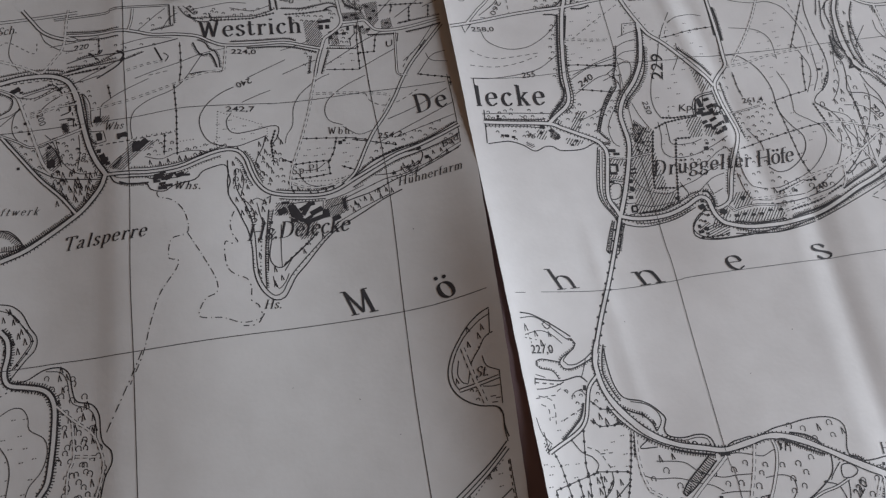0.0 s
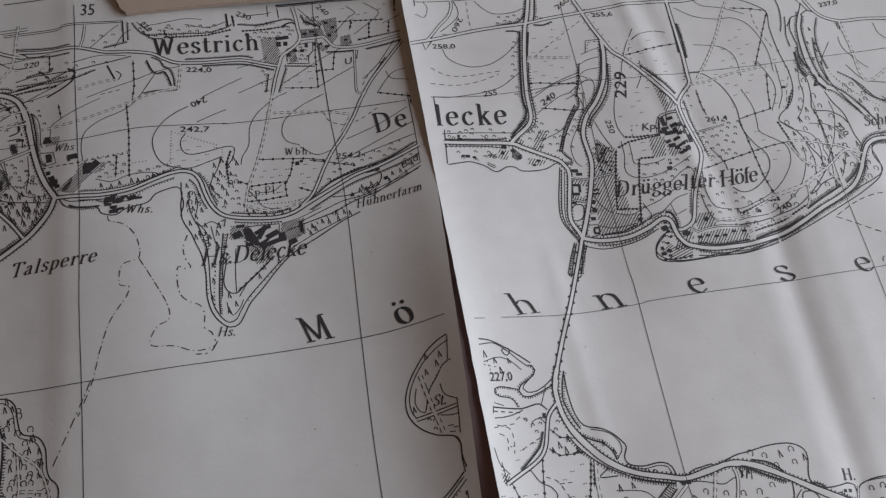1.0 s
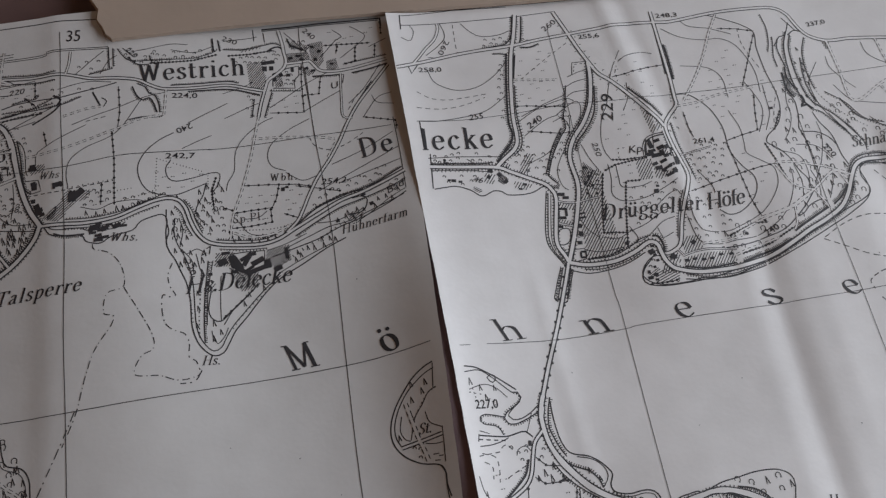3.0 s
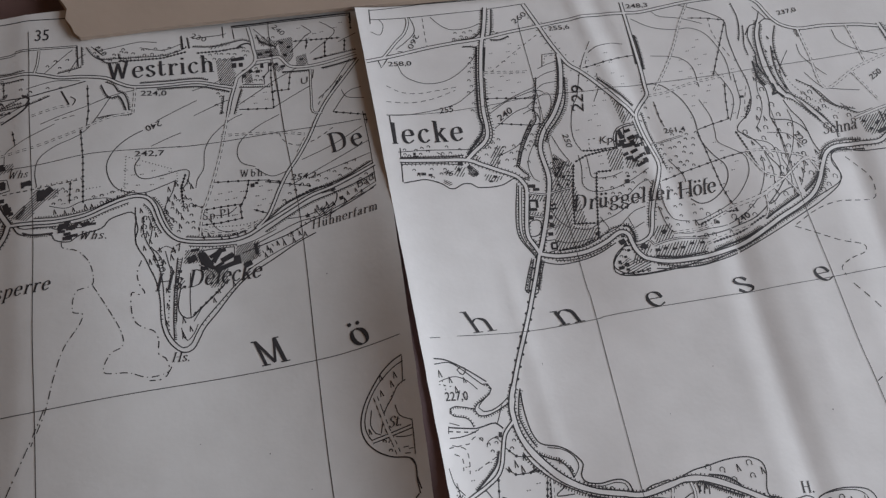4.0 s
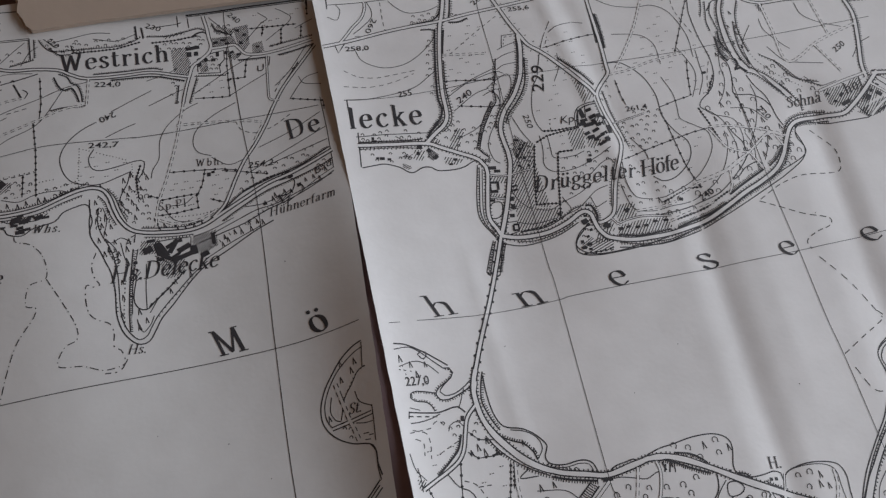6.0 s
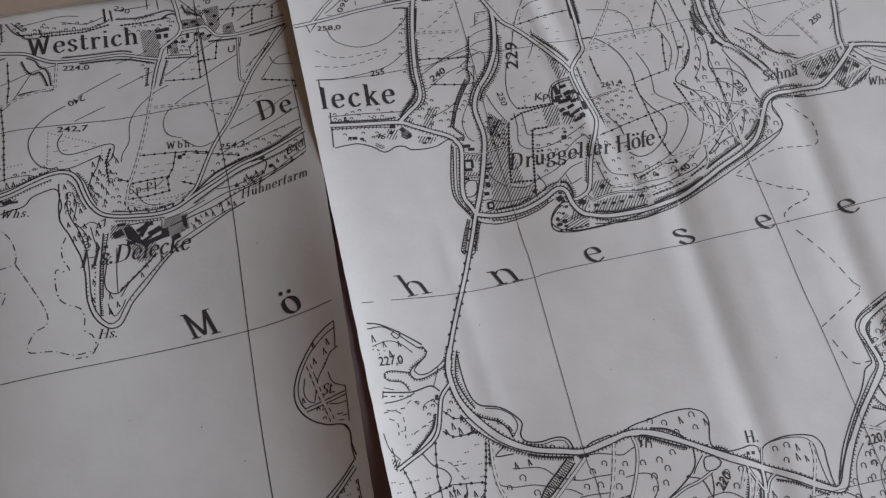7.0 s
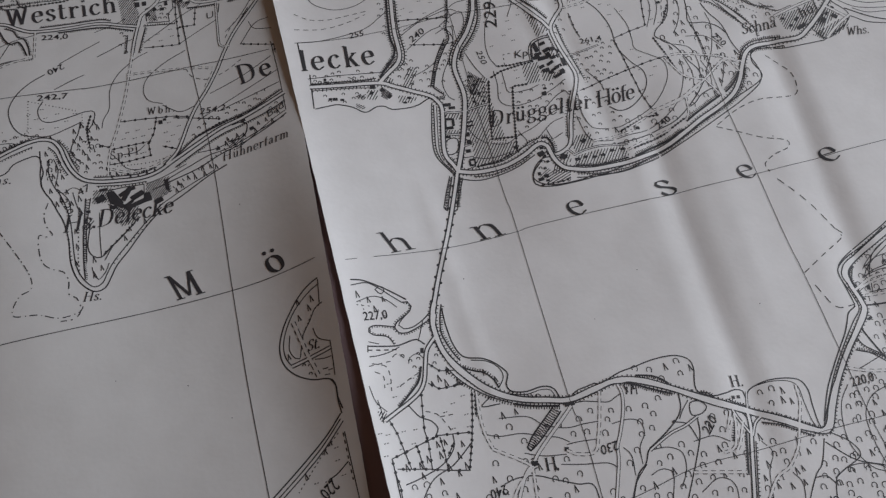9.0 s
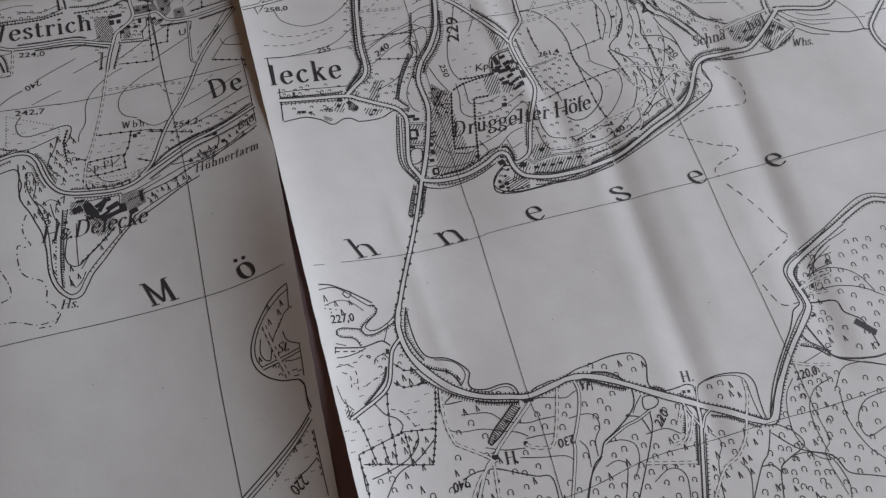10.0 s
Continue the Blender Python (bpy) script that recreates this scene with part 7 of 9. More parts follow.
line(EAST, "printed_contour", [(17.03, 39.30), (20.86, 39.11), (26.31, 39.62), (29.41, 40.40), (31.68, 41.84), (33.07, 42.81)], 0.095, ink=FAINT_INK)
line(EAST, "printed_contour", [(28.18, 59.00), (29.64, 56.94), (31.46, 55.73), (34.55, 55.75), (36.79, 56.53)], 0.095, ink=FAINT_INK)
line(EAST, "printed_contour", [(44.57, 45.13), (46.48, 45.83), (48.21, 46.20)], 0.095, ink=FAINT_INK)
line(EAST, "printed_contour", [(43.78, 43.11), (45.50, 43.92), (47.63, 44.32)], 0.095, ink=FAINT_INK)
line(EAST, "printed_contour", [(43.54, 41.19), (44.91, 41.90), (47.16, 42.02)], 0.095, ink=FAINT_INK)
line(EAST, "printed_contour", [(41.03, 37.99), (43.46, 39.51), (44.99, 40.06), (45.46, 39.10), (45.03, 37.18), (43.75, 34.58), (42.56, 33.17)], 0.095, ink=FAINT_INK)
line(EAST, "printed_contour", [(40.06, 36.72), (41.69, 37.35), (42.98, 37.38), (42.61, 34.75), (41.90, 33.79)], 0.095, ink=FAINT_INK)
line(EAST, "printed_contour", [(33.70, 37.16), (37.65, 39.43), (40.33, 40.29), (43.27, 40.88), (44.53, 40.25)], 0.095, ink=FAINT_INK)
line(EAST, "printed_contour", [(34.96, 38.44), (39.34, 40.32), (43.45, 41.66)], 0.095, ink=FAINT_INK)
line(EAST, "printed_contour", [(41.25, 37.63), (42.47, 36.38), (42.49, 34.24), (41.18, 31.80), (39.38, 28.92), (38.85, 26.93), (39.27, 24.82), (40.07, 24.09)], 0.095, ink=FAINT_INK)
line(EAST, "printed_contour", [(34.68, 34.70), (38.68, 37.22), (41.32, 37.95)], 0.095, ink=FAINT_INK)
line(EAST, "printed_contour", [(34.11, 29.51), (37.31, 30.73), (39.03, 31.88)], 0.095, ink=FAINT_INK)
line(EAST, "printed_contour", [(55.08, 49.47), (52.84, 45.80), (51.31, 42.35), (49.94, 38.52), (48.66, 36.51), (47.62, 32.90), (47.59, 30.26), (48.32, 28.34)], 0.095, ink=FAINT_INK)
line(EAST, "printed_contour", [(54.24, 47.11), (56.06, 48.15), (58.98, 48.73), (60.91, 48.16)], 0.095, ink=FAINT_INK)
line(EAST, "printed_contour", [(64.11, 53.49), (67.17, 51.13), (71.09, 49.93), (74.25, 49.73), (76.77, 47.56), (78.27, 42.38), (78.02, 37.67)], 0.095, ink=FAINT_INK)
line(EAST, "printed_contour", [(65.23, 44.86), (69.25, 44.11), (71.02, 43.01), (72.00, 41.06), (71.89, 37.31)], 0.095, ink=FAINT_INK)
line(EAST, "printed_contour", [(68.26, 54.67), (69.47, 53.31), (72.93, 52.28), (76.65, 50.42)], 0.095, ink=FAINT_INK)
line(EAST, "printed_contour", [(75.68, 39.97), (76.69, 37.49), (77.31, 35.11), (76.90, 32.88), (75.31, 29.92)], 0.095, ink=FAINT_INK)
line(EAST, "printed_contour", [(62.40, 24.41), (63.98, 21.45), (64.19, 19.82)], 0.095, ink=FAINT_INK)
line(EAST, "printed_contour", [(71.10, 34.77), (72.09, 31.25), (71.97, 28.25), (71.85, 26.27), (74.00, 24.42), (75.61, 22.85), (75.43, 20.26), (73.91, 17.82), (71.60, 15.57), (69.28, 14.34), (65.85, 13.11), (64.25, 12.73), (60.92, 13.17), (59.68, 14.09), (59.21, 16.75), (59.67, 20.19)], 0.095, ink=FAINT_INK)
line(EAST, "printed_contour", [(78.42, 22.59), (78.06, 19.89), (76.31, 16.37), (73.65, 13.54), (69.34, 11.38), (65.13, 10.94), (62.15, 10.71), (59.34, 11.31), (58.50, 13.29), (58.21, 16.22)], 0.095, ink=FAINT_INK)
line(EAST, "printed_contour", [(47.56, 27.63), (47.51, 25.01), (46.99, 22.48), (47.70, 21.10), (49.45, 20.47), (52.40, 20.70), (55.66, 21.88), (58.55, 23.26)], 0.095, ink=FAINT_INK)
line(EAST, "printed_contour", [(48.87, 27.40), (48.79, 25.10), (48.99, 23.17), (52.01, 22.87), (54.10, 23.39)], 0.095, ink=FAINT_INK)
line(EAST, "printed_contour", [(53.87, 19.00), (56.32, 20.74), (57.88, 21.18), (58.23, 20.37)], 0.095, ink=FAINT_INK)
line(EAST, "printed_contour", [(43.62, 14.90), (45.96, 14.23), (48.03, 15.05), (51.12, 16.02), (53.94, 17.52), (56.87, 18.55)], 0.095, ink=FAINT_INK)
line(EAST, "printed_contour", [(46.91, 12.52), (50.45, 13.57), (53.77, 15.89), (56.10, 16.57)], 0.095, ink=FAINT_INK)
line(EAST, "printed_contour", [(40.69, 18.79), (41.53, 16.72), (43.09, 15.01)], 0.095, ink=FAINT_INK)
line(EAST, "printed_contour", [(40.16, 13.34), (42.74, 12.46), (46.47, 12.61)], 0.095, ink=FAINT_INK)
line(EAST, "printed_contour", [(43.95, 31.90), (44.80, 29.14), (45.83, 26.87)], 0.095, ink=FAINT_INK)
line(EAST, "printed_contour", [(90.34, 42.44), (87.81, 39.10), (87.44, 36.79), (88.15, 33.23), (90.70, 28.35)], 0.095, ink=FAINT_INK)
line(EAST, "printed_contour", [(92.49, 43.43), (92.54, 40.94), (94.60, 37.64), (95.72, 36.29)], 0.095, ink=FAINT_INK)
line(EAST, "printed_contour", [(91.80, 37.42), (93.87, 34.20), (96.21, 33.27), (100.46, 32.29)], 0.095, ink=FAINT_INK)
line(EAST, "printed_contour", [(100.22, 45.60), (100.51, 43.00), (102.94, 40.76), (106.66, 39.00)], 0.095, ink=FAINT_INK)
line(EAST, "printed_contour", [(78.77, 38.98), (78.58, 36.10), (78.30, 33.27), (76.62, 30.09)], 0.095, ink=FAINT_INK)
line(EAST, "printed_contour", [(82.91, 38.48), (82.11, 35.10), (82.01, 32.26), (80.78, 29.58), (79.29, 27.73)], 0.095, ink=FAINT_INK)
line(EAST, "printed_contour", [(81.07, 26.74), (84.52, 26.00), (86.70, 23.27)], 0.095, ink=FAINT_INK)
line(EAST, "printed_contour", [(86.17, 30.63), (86.24, 27.80), (84.68, 23.52), (82.10, 19.43)], 0.095, ink=FAINT_INK)
line(EAST, "printed_contour", [(85.90, 22.26), (85.10, 19.05), (83.42, 16.02)], 0.095, ink=FAINT_INK)
line(EAST, "printed_contour", [(76.12, 27.68), (77.64, 26.02), (80.81, 24.54), (81.36, 21.70), (80.70, 18.50)], 0.095, ink=FAINT_INK)
line(EAST, "printed_contour", [(79.21, 23.05), (79.57, 19.72), (78.93, 17.10)], 0.095, ink=FAINT_INK)
line(EAST, "printed_contour", [(81.87, 21.65), (82.41, 18.85), (81.74, 15.70)], 0.095, ink=FAINT_INK)
line(EAST, "printed_contour", [(54.53, 42.51), (54.08, 39.65), (52.60, 37.03)], 0.095, ink=FAINT_INK)
line(EAST, "printed_contour", [(48.29, 16.02), (49.11, 13.82), (48.58, 12.90)], 0.095, ink=FAINT_INK)
line(EAST, "printed_contour", [(55.10, 13.83), (53.16, 13.11), (52.93, 13.96), (52.75, 15.02)], 0.095, ink=FAINT_INK)
line(EAST, "printed_contour", [(62.42, 39.04), (64.49, 38.92), (66.23, 37.68), (68.09, 35.16), (69.10, 31.65), (69.01, 28.66), (69.11, 26.66), (70.30, 23.97), (71.66, 21.93), (71.57, 19.79), (70.36, 17.87), (68.39, 16.31), (66.65, 15.60), (65.18, 15.68), (64.03, 16.70)], 0.13, ink=FAINT_INK)
line(EAST, "printed_contour", [(72.92, 55.62), (76.68, 53.74), (79.38, 52.03), (80.91, 50.11), (80.27, 46.70), (80.22, 41.77), (80.80, 36.98), (80.42, 33.59), (79.01, 30.92), (76.56, 28.97), (76.02, 27.69), (77.32, 26.62), (78.78, 24.77), (79.84, 21.88), (80.78, 20.13), (80.83, 18.27)], 0.13, ink=FAINT_INK)
line(EAST, "printed_contour", [(62.41, 9.97), (65.81, 9.95), (70.07, 10.73), (74.05, 11.82), (78.38, 15.04), (81.21, 17.91)], 0.13, ink=FAINT_INK)
line(EAST, "printed_contour", [(76.79, 13.46), (78.02, 14.03), (79.49, 15.22), (81.86, 16.00), (82.70, 15.47)], 0.13, ink=FAINT_INK)
line(EAST, "printed_contour", [(18.01, 45.21), (20.21, 43.72), (23.05, 43.15), (26.03, 43.31), (30.25, 43.62)], 0.09, dash=(0.9, 0.4), ink=FAINT_INK)
line(EAST, "printed_contour", [(17.48, 41.99), (21.76, 41.42), (25.75, 41.84), (29.63, 43.00)], 0.09, dash=(0.9, 0.4), ink=FAINT_INK)
line(EAST, "printed_contour", [(36.28, 45.67), (41.37, 49.27), (46.32, 52.60)], 0.09, dash=(0.9, 0.4), ink=FAINT_INK)
line(EAST, "printed_contour", [(26.72, 58.90), (26.48, 54.81), (26.51, 52.22)], 0.09, dash=(0.9, 0.4), ink=FAINT_INK)
line(EAST, "printed_contour", [(53.08, 44.77), (54.24, 47.11), (55.46, 47.85)], 0.09, dash=(0.9, 0.4), ink=FAINT_INK)
line(EAST, "printed_contour", [(80.98, 37.54), (79.48, 34.27), (78.40, 31.00)], 0.09, dash=(0.9, 0.4), ink=FAINT_INK)
line(EAST, "printed_contour", [(78.11, 51.53), (77.88, 47.66), (79.38, 42.48)], 0.09, dash=(0.9, 0.4), ink=FAINT_INK)
line(EAST, "printed_contour", [(21.18, 52.23), (25.67, 52.07)], 0.09, dash=(0.9, 0.4), ink=FAINT_INK)
line(EAST, "printed_shoreline", [(17.76, 26.31), (19.58, 26.53), (21.48, 26.61), (23.68, 25.72), (24.91, 24.70), (25.83, 24.53), (27.41, 25.23), (28.81, 25.02), (29.64, 24.35), (32.02, 24.16), (34.02, 24.40), (35.95, 25.23), (37.03, 24.80)], 0.14)
line(EAST, "printed_shoreline", [(36.26, 24.38), (34.96, 19.27), (34.45, 16.13), (34.71, 14.31), (35.70, 12.41), (36.30, 11.34)], 0.13)
line(EAST, "printed_street", [(36.87, 23.60), (35.34, 16.23), (35.53, 13.72)], 0.09)
line(EAST, "printed_shoreline", [(37.14, 10.14), (40.07, 9.17), (43.76, 9.25), (46.67, 9.86), (49.58, 11.10)], 0.13)
line(EAST, "printed_shoreline", [(91.09, 21.62), (90.45, 19.48), (91.15, 17.21), (90.63, 15.96), (88.68, 14.88), (83.81, 12.98), (78.92, 10.90), (75.25, 9.06), (71.85, 7.61), (67.61, 6.34), (63.23, 5.11), (58.36, 5.00), (54.72, 5.55)], 0.13)
hatch(EAST, [(45.51, 27.14), (46.48, 26.34), (45.56, 23.27), (44.30, 18.85), (44.01, 15.34), (46.06, 14.62)], angle=52, every=0.32)
hatch(EAST, [(42.15, 23.87), (44.16, 26.33), (45.51, 27.14), (45.56, 23.27), (43.59, 15.92), (43.93, 15.05), (47.78, 14.08), (47.45, 12.11), (43.47, 11.71), (40.28, 11.52), (40.44, 14.49), (40.70, 17.98)], angle=52, every=0.32)
hatch(EAST, [(43.53, 28.72), (45.23, 26.77), (43.65, 24.13), (42.39, 25.37)], angle=52, every=0.2)
hatch(EAST, [(52.37, 27.68), (55.19, 27.48), (54.43, 23.87), (52.27, 23.88), (52.18, 25.80)], angle=52, every=0.32)
hatch(EAST, [(55.60, 36.93), (57.29, 35.73), (58.65, 33.00), (56.35, 31.99)], angle=52, every=0.32)
hatch(EAST, [(57.16, 29.05), (59.27, 29.25), (59.04, 27.75), (57.02, 27.70)], angle=52, every=0.32)
hatch(EAST, [(55.07, 25.90), (57.95, 24.64), (55.92, 23.54), (55.02, 23.88)], angle=52, every=0.32)
hatch(EAST, [(56.62, 12.78), (59.39, 12.81), (59.06, 10.36), (55.96, 9.63), (55.84, 11.47)], angle=52, every=0.32)
hatch(EAST, [(55.84, 9.24), (59.28, 9.52), (63.86, 9.34), (64.19, 7.45), (59.95, 7.03), (55.14, 7.55)], angle=52, every=0.32)
hatch(EAST, [(52.96, 9.80), (55.01, 10.28), (54.88, 8.59), (53.81, 8.16)], angle=52, every=0.32)
hatch(EAST, [(37.93, 22.25), (40.36, 21.49), (40.02, 20.42), (37.62, 20.87)], angle=52, every=0.32)
hatch(EAST, [(37.25, 19.20), (39.48, 18.48), (39.08, 17.54), (36.97, 17.93)], angle=52, every=0.32)
hatch(EAST, [(26.62, 28.59), (28.37, 28.14), (27.65, 26.44), (26.17, 26.76)], angle=52, every=0.32)
hatch(EAST, [(29.06, 28.71), (30.40, 27.15), (29.34, 26.21), (28.51, 26.89)], angle=52, every=0.16)
hatch(EAST, [(31.18, 26.68), (34.31, 25.80), (33.15, 24.88), (31.12, 25.46)], angle=52, every=0.32)
hatch(EAST, [(34.34, 31.57), (35.62, 31.13), (33.96, 27.88), (32.15, 27.63), (33.31, 30.42)], angle=52, every=0.32)
hatch(EAST, [(32.61, 34.70), (32.48, 32.59), (29.62, 30.54), (29.46, 31.18)], angle=40, every=0.2)
hatch(EAST, [(24.29, 26.40), (25.75, 25.56), (25.08, 25.10), (24.15, 25.68)], angle=20, every=0.22)
hatch(EAST, [(30.37, 30.37), (31.22, 29.77), (30.50, 28.59), (29.95, 29.26)], angle=52, every=0.32)
hatch(EAST, [(36.90, 25.12), (38.91, 25.38), (38.40, 24.42)], angle=30, every=0.16)
hatch(EAST, [(36.15, 14.34), (37.44, 13.77), (36.30, 12.14), (35.75, 13.00)], angle=40, every=0.2)
hatch(EAST, [(93.02, 46.56), (94.35, 46.53), (94.20, 45.00), (93.25, 44.86)], angle=70, every=0.2)
hatch(EAST, [(52.56, 9.36), (53.57, 8.00), (54.19, 6.91), (50.93, 6.96), (51.60, 8.33)], angle=60, every=0.3)
line(EAST, "printed_yard", [(37.95, 11.91), (38.54, 13.61), (40.21, 13.53), (40.15, 11.74), (38.40, 11.44)], 0.13, smooth=False)
line(EAST, "printed_yard", [(36.24, 15.13), (36.91, 17.24), (38.53, 17.22), (38.26, 15.25), (37.07, 14.62), (36.24, 15.13)], 0.13)
blocks(EAST, [(38.49, 23.49, 1.39, 0.61, -7), (39.21, 22.78, 1.04, 0.52, -7), (37.42, 20.39, 0.43, 1.57, -7), (38.73, 20.21, 0.43, 1.39, -7), (38.21, 20.89, 1.22, 0.43, -7), (37.86, 19.33, 1.39, 0.52, -7), (37.23, 17.80, 0.87, 0.43, -7), (41.17, 19.62, 1.22, 0.35, 3), (41.20, 18.91, 1.04, 0.35, 3), (40.40, 17.52, 0.61, 0.78, -7), (40.26, 16.13, 0.70, 0.87, -7), (39.72, 14.62, 0.78, 0.61, -7), (39.89, 12.99, 0.87, 0.35, -7), (39.66, 12.03, 0.87, 0.35, -7), (39.42, 12.57, 0.35, 0.87, -7), (40.22, 12.43, 0.26, 0.87, -7), (43.50, 27.68, 0.61, 0.43, -7), (43.88, 25.96, 0.52, 0.52, -7)])
blocks(EAST, [(43.02, 24.75, 0.52, 0.52, -7), (44.16, 24.25, 0.52, 0.52, -7), (43.00, 23.00, 0.52, 0.43, -7), (44.47, 22.74, 0.43, 0.43, -7), (55.57, 30.43, 0.61, 1.22, 13), (55.57, 28.92, 1.30, 0.52, 3), (56.12, 27.98, 1.74, 0.70, 3), (57.99, 27.71, 1.39, 0.61, 5), (58.23, 29.31, 0.78, 0.78, 13), (59.25, 28.82, 0.87, 0.61, 13), (59.31, 26.54, 0.70, 1.57, 3), (56.00, 25.66, 1.22, 0.70, 3), (56.73, 25.11, 0.87, 0.61, -7), (57.55, 24.20, 1.39, 0.52, 18), (58.52, 24.55, 0.78, 0.52, 3), (54.35, 21.44, 0.70, 0.61, -7), (54.82, 22.43, 0.52, 0.43, -7), (55.85, 8.64, 0.78, 0.52, -7)])
blocks(EAST, [(57.22, 8.74, 0.78, 0.43, 8), (58.66, 8.43, 0.78, 0.43, 3), (60.00, 8.41, 0.70, 0.43, 3), (61.76, 8.92, 0.78, 0.43, 3), (63.50, 8.80, 0.78, 0.43, 3), (53.48, 9.61, 0.61, 0.52, 13), (54.26, 9.69, 0.52, 0.43, 13), (50.94, 11.96, 0.61, 0.43, -7), (50.32, 11.06, 0.52, 0.61, -7), (50.99, 10.44, 0.52, 0.43, 13), (51.16, 9.40, 0.52, 0.43, 13), (27.56, 28.93, 0.87, 0.70, -7), (27.15, 27.82, 0.52, 0.61, -7), (28.94, 28.09, 0.70, 0.70, 33), (29.84, 26.78, 0.78, 0.70, 38), (31.96, 27.64, 0.61, 0.43, 3), (32.97, 25.92, 0.61, 0.43, -7), (20.47, 30.98, 0.70, 0.43, -7)])
blocks(EAST, [(20.38, 31.52, 0.43, 0.52, -7), (21.20, 27.67, 0.78, 0.52, -7), (22.29, 27.38, 0.61, 0.43, -7), (20.48, 27.82, 0.52, 0.35, -7), (32.04, 25.18, 0.61, 0.35, -7), (85.22, 34.74, 0.61, 0.70, 13), (86.22, 35.77, 0.43, 0.61, 13), (35.87, 26.25, 0.43, 0.26, -7)])
line(EAST, "printed_street", [(54.23, 27.61), (54.63, 29.91), (55.43, 31.09), (56.71, 31.49), (58.25, 31.59)], 0.15)
line(EAST, "printed_street", [(53.95, 27.66), (54.24, 29.96), (55.22, 31.44), (56.81, 31.90), (58.13, 31.93)], 0.11)
line(EAST, "printed_yard", [(51.66, 28.00), (55.35, 28.09)], 0.12)
line(EAST, "printed_yard", [(49.68, 28.32), (49.94, 30.19), (51.70, 30.13)], 0.1, dash=(0.5, 0.3), smooth=False)
fence(EAST, [(33.90, 40.55), (36.35, 40.37), (39.73, 39.82), (42.93, 39.37)], every=1.6)
fence(EAST, [(35.36, 35.58), (41.06, 34.44), (44.04, 34.53)], every=1.6)
fence(EAST, [(52.36, 44.01), (55.55, 44.47), (59.58, 45.36), (62.42, 45.43)], every=1.6)
fence(EAST, [(80.91, 50.11), (79.44, 47.45), (77.31, 43.36), (75.09, 39.11)], every=1.6)
fence(EAST, [(76.69, 37.49), (75.84, 34.15), (75.11, 30.29), (72.15, 29.78), (69.14, 29.08)], every=1.6)
fence(EAST, [(62.99, 35.55), (63.13, 32.41), (63.51, 30.49)], every=1.6)
fence(EAST, [(68.91, 28.67), (69.27, 25.54), (69.57, 21.69), (69.90, 17.95), (70.52, 15.25), (71.09, 13.39)], every=1.6)
fence(EAST, [(60.25, 20.68), (64.55, 21.69), (68.84, 22.56), (73.14, 23.34), (76.29, 23.64)], every=1.6)
fence(EAST, [(74.48, 52.05), (78.07, 51.41), (81.05, 50.49)], every=1.6)
fence(EAST, [(82.73, 29.35), (83.22, 26.82), (83.28, 22.59), (83.11, 19.31)], every=1.6)
fence(EAST, [(46.34, 26.16), (45.20, 21.78), (43.90, 15.66), (47.65, 15.02)], every=0.62)
fence(EAST, [(46.71, 26.51), (48.75, 27.32), (51.47, 27.61), (54.29, 27.82)], every=0.62)
fence(EAST, [(49.80, 24.08), (48.90, 20.57), (47.13, 12.68)], every=0.62)
fence(EAST, [(40.19, 11.54), (43.91, 11.62), (46.39, 12.32)], every=0.62)
fence(EAST, [(75.53, 27.76), (76.39, 24.51), (77.02, 21.33)], every=0.62)
fence(EAST, [(71.36, 13.33), (69.04, 13.56), (64.49, 11.97)], every=0.62)
fence(EAST, [(49.89, 24.07), (52.09, 23.91)], every=0.62)
fence(EAST, [(48.32, 28.34), (50.38, 28.00), (52.85, 28.03)], every=0.62)
fence(EAST, [(80.32, 33.60), (78.04, 29.91)], every=0.62)
fence(EAST, [(75.16, 11.64), (70.64, 9.59), (65.31, 8.49)], every=0.62)
planting(EAST, [(59.67, 27.38), (64.78, 29.23), (68.85, 29.12), (66.66, 22.66), (61.83, 20.77), (61.63, 23.46)], 1.25, HEATH, size=0.42, name="printed_orchard_sign")
planting(EAST, [(49.95, 23.53), (58.51, 23.48), (56.60, 18.28), (53.55, 16.13), (48.08, 14.53)], 1.5, HEATH, size=0.42, name="printed_orchard_sign")
planting(EAST, [(58.79, 21.01), (62.16, 20.20), (66.40, 14.80), (64.34, 11.48), (59.42, 11.60), (57.75, 13.94)], 1.8, HEATH, size=0.42, name="printed_orchard_sign")
planting(EAST, [(76.64, 28.28), (85.60, 29.01), (88.81, 21.87), (87.39, 18.75), (83.26, 14.76), (76.63, 12.44), (77.89, 18.83), (76.71, 24.24)], 1.75, MIXED, size=0.42, name="printed_wood_sign")
planting(EAST, [(83.96, 44.38), (83.56, 34.93), (84.57, 29.13), (77.45, 29.42), (80.91, 34.10)], 1.75, MIXED, size=0.42, name="printed_wood_sign")
planting(EAST, [(88.89, 48.98), (87.50, 34.46), (84.87, 39.43)], 1.5, FIR, size=0.3, name="printed_wood_sign")
planting(EAST, [(89.00, 35.66), (97.98, 27.96), (97.18, 25.75), (91.93, 28.76)], 1.7, MIXED, size=0.42, name="printed_wood_sign")
planting(EAST, [(64.64, 13.99), (75.84, 13.61), (73.37, 10.69), (64.57, 9.20), (59.12, 10.55)], 1.9, MIXED, size=0.42, name="printed_wood_sign")
planting(EAST, [(90.64, 19.68), (90.73, 16.71), (88.85, 15.29), (86.20, 14.36), (88.68, 18.03)], 1.6, BROAD, size=0.42, name="printed_wood_sign")
